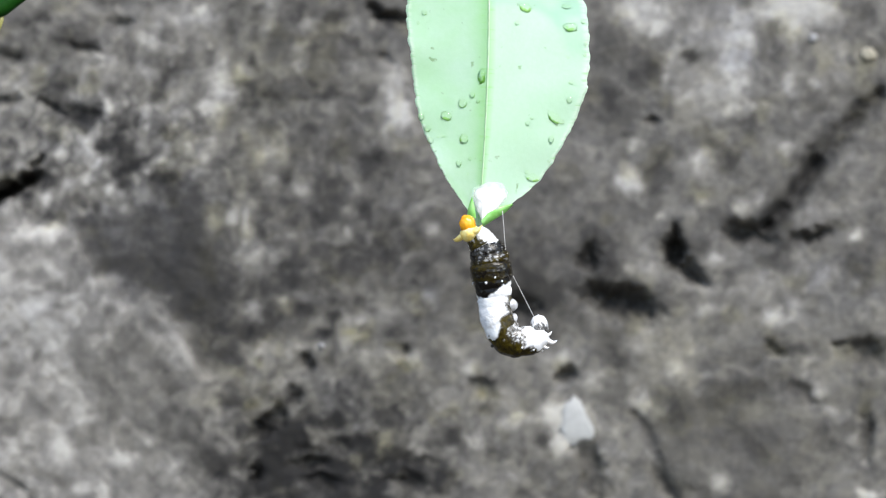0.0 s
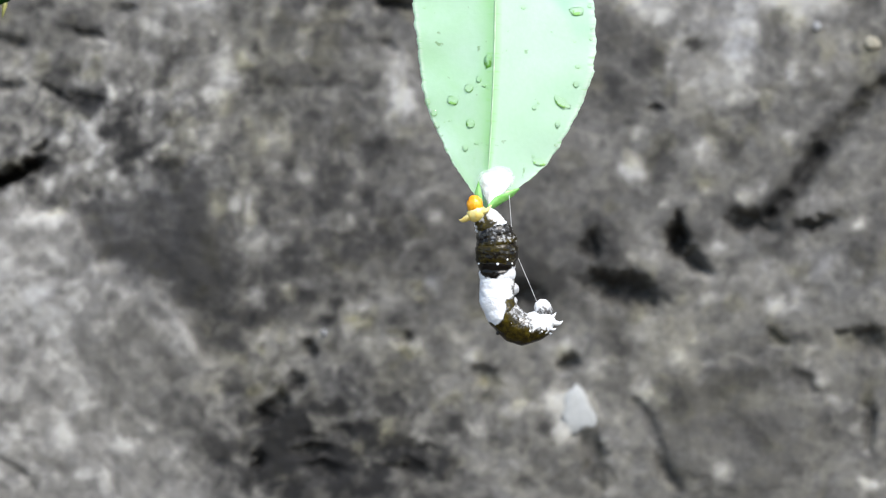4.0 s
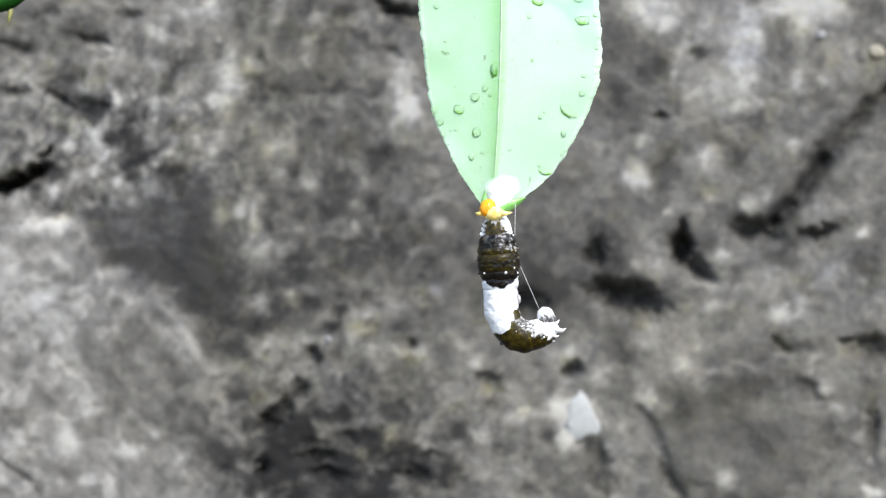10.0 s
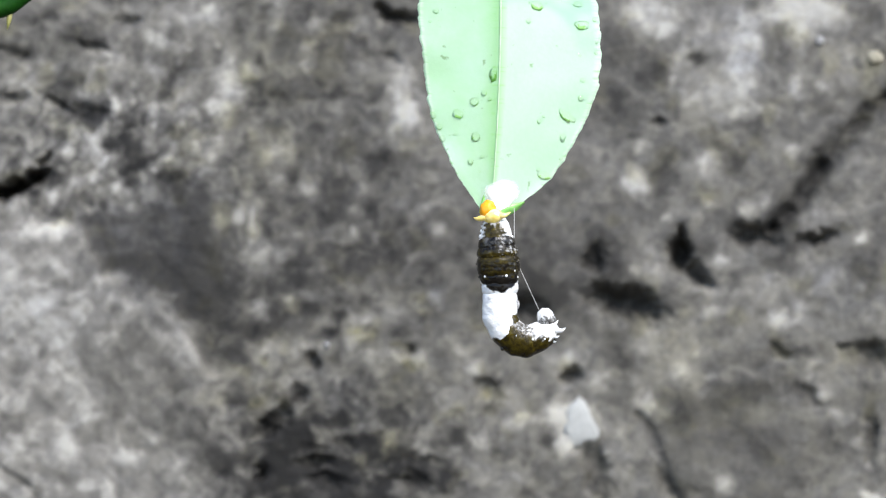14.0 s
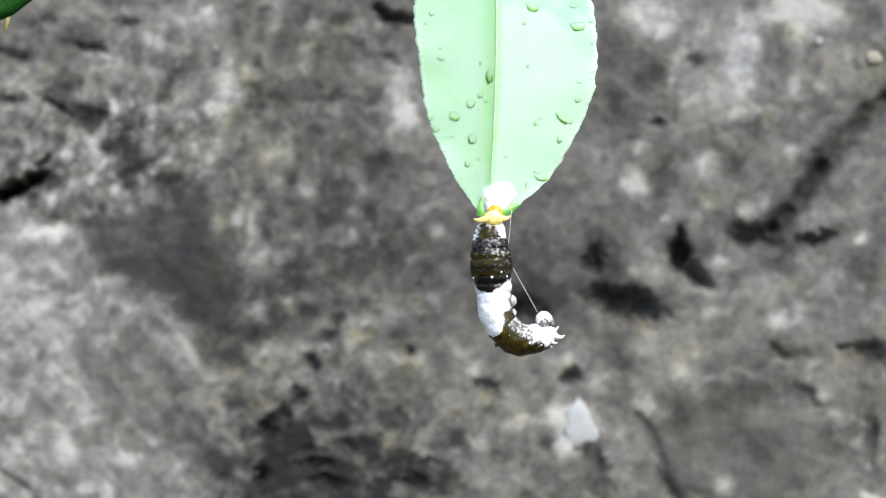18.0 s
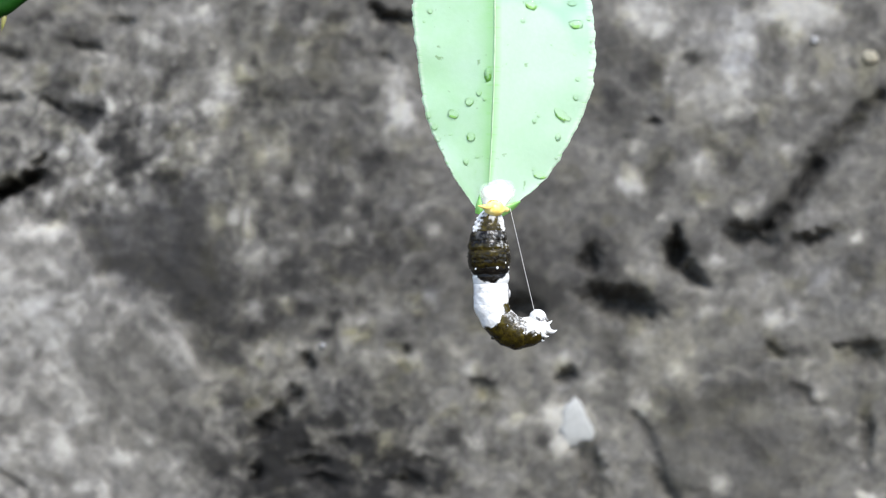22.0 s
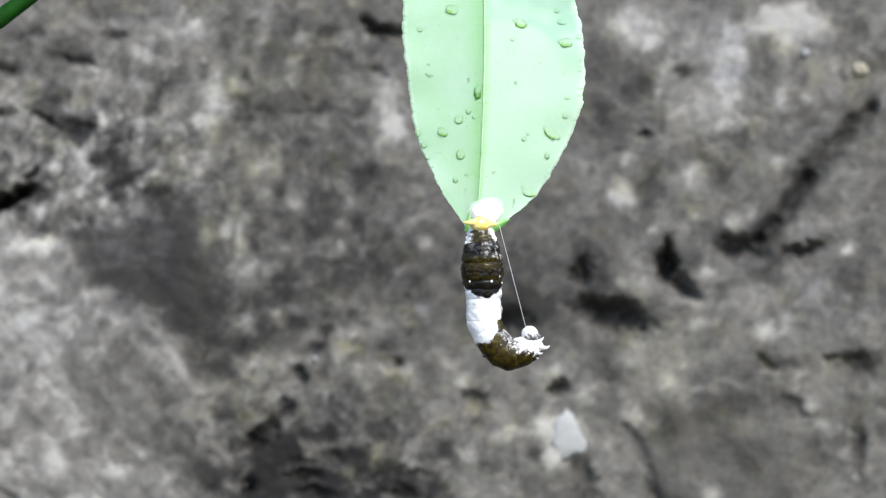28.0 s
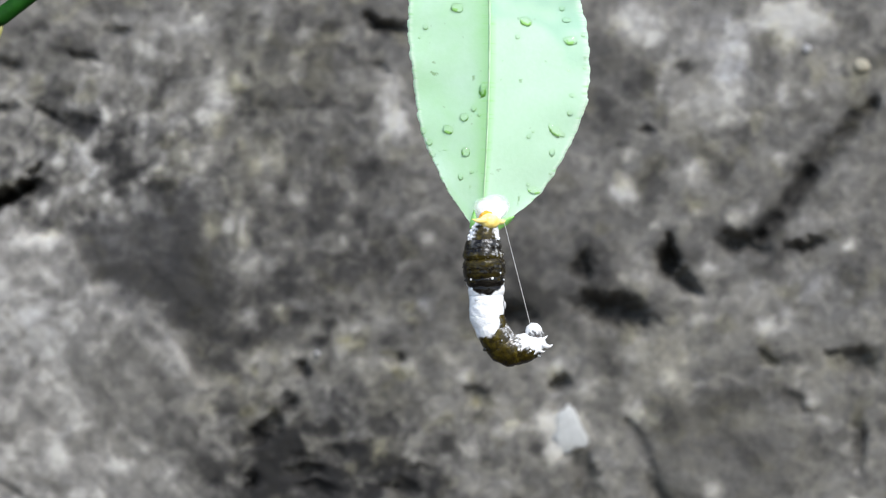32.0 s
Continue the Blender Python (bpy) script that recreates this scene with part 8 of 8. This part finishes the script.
    # the gland is put out and drawn in
    walk(gland, [
        (0.0, pose(0.00015, -0.00045, 0.00110)), (0.5, pose(0.00022, -0.00036, 0.00104)), (1.0, pose(0.00022, -0.00036, 0.00104)),
        (1.5, pose(0.00020, -0.00037, 0.00104)), (2.0, pose(0.00020, -0.00036, 0.00104)), (2.5, pose(0.00021, -0.00035, 0.00105)),
        (3.0, pose(0.00021, -0.00035, 0.00105)), (3.5, pose(0.00021, -0.00035, 0.00105)), (5.5, pose(-0.00064, -0.00080, 0.00104)),
        (6.0, pose(0.00011, -0.00043, 0.00097)), (6.5, pose(0.00021, -0.00035, 0.00105)), (7.0, pose(0.00021, -0.00036, 0.00104)),
        (7.5, pose(-0.00024, 0.00004, 0.00085)), (8.0, pose(-0.00029, 0.00062, 0.00060)), (8.5, pose(-0.00028, 0.00075, 0.00060)),
        (9.0, pose(-0.00021, 0.00014, 0.00085)), (9.5, pose(-0.00087, -0.00045, 0.00069)), (10.0, pose(-0.00121, -0.00124, 0.00031)),
        (10.5, pose(-0.00087, -0.00007, 0.00069)), (11.0, pose(0.00015, 0.00065, 0.00094)), (11.5, pose(-0.00022, 0.00061, 0.00084)),
        (12.0, pose(-0.00052, 0.00047, 0.00075)), (12.5, pose(-0.00100, -0.00004, 0.00044)), (13.0, pose(-0.00118, -0.00076, 0.00031)),
        (13.5, pose(-0.00108, -0.00077, 0.00051)), (14.0, pose(-0.00098, -0.00082, 0.00068)), (14.5, pose(-0.00083, 0.00046, 0.00040)),
        (16.5, pose(-0.00014, -0.00027, 0.00121)), (17.0, pose(-0.00055, -0.00052, 0.00105)), (17.5, pose(-0.00043, 0.00026, 0.00068)),
        (18.0, pose(0.00009, 0.00095, 0.00048)), (18.5, pose(0.00076, 0.00029, 0.00038)), (19.0, pose(0.00107, -0.00058, 0.00012)),
        (19.5, pose(0.00068, 0.00021, 0.00038)), (20.0, pose(-0.00000, 0.00071, 0.00074)), (20.5, pose(0.00004, 0.00082, 0.00076)),
        (21.0, pose(0.00010, 0.00093, 0.00077)), (21.5, pose(0.00021, 0.00095, 0.00079)), (22.0, pose(0.00034, 0.00097, 0.00081)),
        (22.5, pose(0.00027, 0.00098, 0.00090)), (23.0, pose(0.00018, 0.00099, 0.00099)), (23.5, pose(0.00009, 0.00095, 0.00104)),
        (24.0, pose(0.00000, 0.00090, 0.00108)), (24.5, pose(0.00001, 0.00091, 0.00108)), (25.0, pose(0.00003, 0.00090, 0.00108)),
        (25.5, pose(0.00005, 0.00092, 0.00106)), (27.5, pose(0.00011, 0.00098, 0.00101)), (28.0, pose(0.00012, 0.00099, 0.00099)),
        (28.5, pose(-0.00050, 0.00071, 0.00074)), (29.0, pose(-0.00097, 0.00026, 0.00048)), (29.5, pose(-0.00117, -0.00026, 0.00032)),
        (30.0, pose(-0.00119, -0.00085, 0.00031)), (30.5, pose(-0.00108, 0.00008, 0.00032)), (31.0, pose(-0.00064, 0.00090, 0.00042)),
        (31.5, pose(-0.00043, 0.00105, 0.00047)), (32.0, pose(-0.00019, 0.00115, 0.00050))])
    # the silk line between leaf and tail
    walk(silk["upper"], [
        (0.0, pose(0.00245, 0.0004, 0.00571, 0, -4.1, 0)), (0.5, pose(0.00281, 0.0004, 0.00591, 0, -0.7, 0)),
        (1.0, pose(0.00320, 0.0004, 0.00572, 0, -5.2, 0)), (1.5, pose(0.00277, 0.0004, 0.00608, 0, -4.3, 0)),
        (2.0, pose(0.00326, 0.0004, 0.00621, 0, -5.0, 0)), (2.5, pose(0.00310, 0.0004, 0.00615, 0, -4.4, 0)),
        (3.0, pose(0.00315, 0.0004, 0.00608, 0, -4.2, 0)), (3.5, pose(0.00309, 0.0004, 0.00627, 0, -4.5, 0)),
        (5.5, pose(0.00326, 0.0004, 0.00604, 0, -0.5, 0)), (6.0, pose(0.00343, 0.0004, 0.00573, 0, -0.2, 0)),
        (6.5, pose(0.00357, 0.0004, 0.00599, 0, -0.4, 0)), (7.0, pose(0.00315, 0.0004, 0.00626, 0, 1.7, 0)),
        (7.5, pose(0.00309, 0.0004, 0.00627, 0, 3.6, 0)), (8.0, pose(0.00326, 0.0004, 0.00633, 0, 0.8, 0)),
        (8.5, pose(0.00315, 0.0004, 0.00606, 0, 0.9, 0)), (9.0, pose(0.00303, 0.0004, 0.00634, 0, 0.5, 0)),
        (9.5, pose(0.00321, 0.0004, 0.00653, 0, 1.4, 0)), (10.0, pose(0.00302, 0.0004, 0.00597, 0, 0.9, 0)),
        (10.5, pose(0.00304, 0.0004, 0.00658, 0, 2.4, 0)), (11.0, pose(0.00319, 0.0004, 0.00670, 0, 1.0, 0)),
        (11.5, pose(0.00287, 0.0004, 0.00638, 0, 0.4, 0)), (12.0, pose(0.00288, 0.0004, 0.00638, 0, -0.6, 0)),
        (12.5, pose(0.00260, 0.0004, 0.00631, 0, 0.3, 0)), (13.0, pose(0.00304, 0.0004, 0.00603, 0, -0.4, 0)),
        (13.5, pose(0.00296, 0.0004, 0.00614, 0, -1.0, 0)), (14.0, pose(0.00313, 0.0004, 0.00620, 0, 0.1, 0)),
        (14.5, pose(0.00280, 0.0004, 0.00605, 0, 0.1, 0)), (16.5, pose(0.00281, 0.0004, 0.00611, 0, 2.1, 0)),
        (17.0, pose(0.00296, 0.0004, 0.00617, 0, 2.1, 0)), (17.5, pose(0.00256, 0.0004, 0.00645, 0, 2.9, 0)),
        (18.0, pose(0.00244, 0.0004, 0.00617, 0, 5.6, 0)), (18.5, pose(0.00273, 0.0004, 0.00603, 0, 4.1, 0)),
        (19.0, pose(0.00240, 0.0004, 0.00605, 0, 5.8, 0)), (19.5, pose(0.00251, 0.0004, 0.00638, 0, 7.3, 0)),
        (20.0, pose(0.00276, 0.0004, 0.00626, 0, 5.8, 0)), (20.5, pose(0.00250, 0.0004, 0.00597, 0, 5.9, 0)),
        (21.0, pose(0.00242, 0.0004, 0.00625, 0, 8.6, 0)), (21.5, pose(0.00376, 0.0004, 0.00637, 0, -6.1, 0)),
        (22.0, pose(0.00428, 0.0004, 0.00643, 0, -13.1, 0)), (22.5, pose(0.00438, 0.0004, 0.00613, 0, -13.8, 0)),
        (23.0, pose(0.00414, 0.0004, 0.00567, 0, -13.8, 0)), (23.5, pose(0.00395, 0.0004, 0.00575, 0, -15.5, 0)),
        (24.0, pose(0.00388, 0.0004, 0.00549, 0, -15.0, 0)), (24.5, pose(0.00426, 0.0004, 0.00549, 0, -16.1, 0)),
        (25.0, pose(0.00399, 0.0004, 0.00554, 0, -16.6, 0)), (25.5, pose(0.00404, 0.0004, 0.00618, 0, -17.0, 0)),
        (27.5, pose(0.00389, 0.0004, 0.00531, 0, -13.7, 0)), (28.0, pose(0.00400, 0.0004, 0.00557, 0, -14.3, 0)),
        (28.5, pose(0.00410, 0.0004, 0.00569, 0, -14.5, 0)), (29.0, pose(0.00404, 0.0004, 0.00602, 0, -13.0, 0)),
        (29.5, pose(0.00415, 0.0004, 0.00620, 0, -14.5, 0)), (30.0, pose(0.00392, 0.0004, 0.00614, 0, -13.7, 0)),
        (30.5, pose(0.00408, 0.0004, 0.00601, 0, -13.6, 0)), (31.0, pose(0.00425, 0.0004, 0.00571, 0, -15.5, 0)),
        (31.5, pose(0.00434, 0.0004, 0.00530, 0, -14.6, 0)), (32.0, pose(0.00449, 0.0004, 0.00527, 0, -14.1, 0)),])
    walk(silk["lower"], [
        (0.0, pose(0.00496, 0.0004, -0.00344, 0, -26.6, 0)), (0.5, pose(0.00513, 0.0004, -0.00314, 0, -28.1, 0)),
        (1.0, pose(0.00588, 0.0004, -0.00322, 0, -28.1, 0)), (1.5, pose(0.00543, 0.0004, -0.00296, 0, -30.6, 0)),
        (2.0, pose(0.00576, 0.0004, -0.00292, 0, -27.1, 0)), (2.5, pose(0.00524, 0.0004, -0.00294, 0, -22.0, 0)),
        (3.0, pose(0.00523, 0.0004, -0.00299, 0, -20.7, 0)), (3.5, pose(0.00536, 0.0004, -0.00271, 0, -23.1, 0)),
        (5.5, pose(0.00506, 0.0004, -0.00279, 0, -20.6, 0)), (6.0, pose(0.00517, 0.0004, -0.00300, 0, -19.9, 0)),
        (6.5, pose(0.00561, 0.0004, -0.00301, 0, -22.9, 0)), (7.0, pose(0.00504, 0.0004, -0.00277, 0, -24.1, 0)),
        (7.5, pose(0.00504, 0.0004, -0.00254, 0, -26.3, 0)), (8.0, pose(0.00530, 0.0004, -0.00244, 0, -25.5, 0)),
        (8.5, pose(0.00530, 0.0004, -0.00271, 0, -28.4, 0)), (9.0, pose(0.00517, 0.0004, -0.00235, 0, -28.2, 0)),
        (9.5, pose(0.00546, 0.0004, -0.00251, 0, -27.9, 0)), (10.0, pose(0.00494, 0.0004, -0.00282, 0, -23.9, 0)),
        (10.5, pose(0.00493, 0.0004, -0.00217, 0, -23.9, 0)), (11.0, pose(0.00496, 0.0004, -0.00177, 0, -23.2, 0)),
        (11.5, pose(0.00509, 0.0004, -0.00225, 0, -26.2, 0)), (12.0, pose(0.00466, 0.0004, -0.00216, 0, -22.3, 0)),
        (12.5, pose(0.00469, 0.0004, -0.00246, 0, -25.5, 0)), (13.0, pose(0.00474, 0.0004, -0.00260, 0, -21.0, 0)),
        (13.5, pose(0.00488, 0.0004, -0.00226, 0, -23.7, 0)), (14.0, pose(0.00507, 0.0004, -0.00203, 0, -24.7, 0)),
        (14.5, pose(0.00444, 0.0004, -0.00193, 0, -22.4, 0)), (16.5, pose(0.00478, 0.0004, -0.00247, 0, -25.5, 0)),
        (17.0, pose(0.00516, 0.0004, -0.00243, 0, -27.7, 0)), (17.5, pose(0.00449, 0.0004, -0.00212, 0, -26.0, 0)),
        (18.0, pose(0.00462, 0.0004, -0.00246, 0, -28.9, 0)), (18.5, pose(0.00517, 0.0004, -0.00250, 0, -30.7, 0)),
        (19.0, pose(0.00487, 0.0004, -0.00266, 0, -30.7, 0)), (19.5, pose(0.00487, 0.0004, -0.00240, 0, -31.5, 0)),
        (20.0, pose(0.00534, 0.0004, -0.00206, 0, -33.2, 0)), (20.5, pose(0.00499, 0.0004, -0.00218, 0, -31.3, 0)),
        (21.0, pose(0.00513, 0.0004, -0.00171, 0, -32.3, 0)), (21.5, pose(0.00616, 0.0004, -0.00139, 0, -24.4, 0)),
        (22.0, pose(0.00631, 0.0004, -0.00229, 0, -13.1, 0)), (22.5, pose(0.00651, 0.0004, -0.00256, 0, -13.8, 0)),
        (23.0, pose(0.00623, 0.0004, -0.00284, 0, -13.8, 0)), (23.5, pose(0.00626, 0.0004, -0.00258, 0, -15.5, 0)),
        (24.0, pose(0.00605, 0.0004, -0.00258, 0, -15.0, 0)), (24.5, pose(0.00664, 0.0004, -0.00275, 0, -16.1, 0)),
        (25.0, pose(0.00653, 0.0004, -0.00299, 0, -16.6, 0)), (25.5, pose(0.00667, 0.0004, -0.00245, 0, -17.0, 0)),
        (27.5, pose(0.00593, 0.0004, -0.00310, 0, -13.7, 0)), (28.0, pose(0.00617, 0.0004, -0.00293, 0, -14.3, 0)),
        (28.5, pose(0.00630, 0.0004, -0.00283, 0, -14.5, 0)), (29.0, pose(0.00603, 0.0004, -0.00258, 0, -13.0, 0)),
        (29.5, pose(0.00635, 0.0004, -0.00231, 0, -14.5, 0)), (30.0, pose(0.00599, 0.0004, -0.00233, 0, -13.7, 0)),
        (30.5, pose(0.00613, 0.0004, -0.00248, 0, -13.6, 0)), (31.0, pose(0.00659, 0.0004, -0.00275, 0, -15.5, 0)),
        (31.5, pose(0.00655, 0.0004, -0.00317, 0, -14.6, 0)), (32.0, pose(0.00664, 0.0004, -0.00326, 0, -14.1, 0)),])


motions()
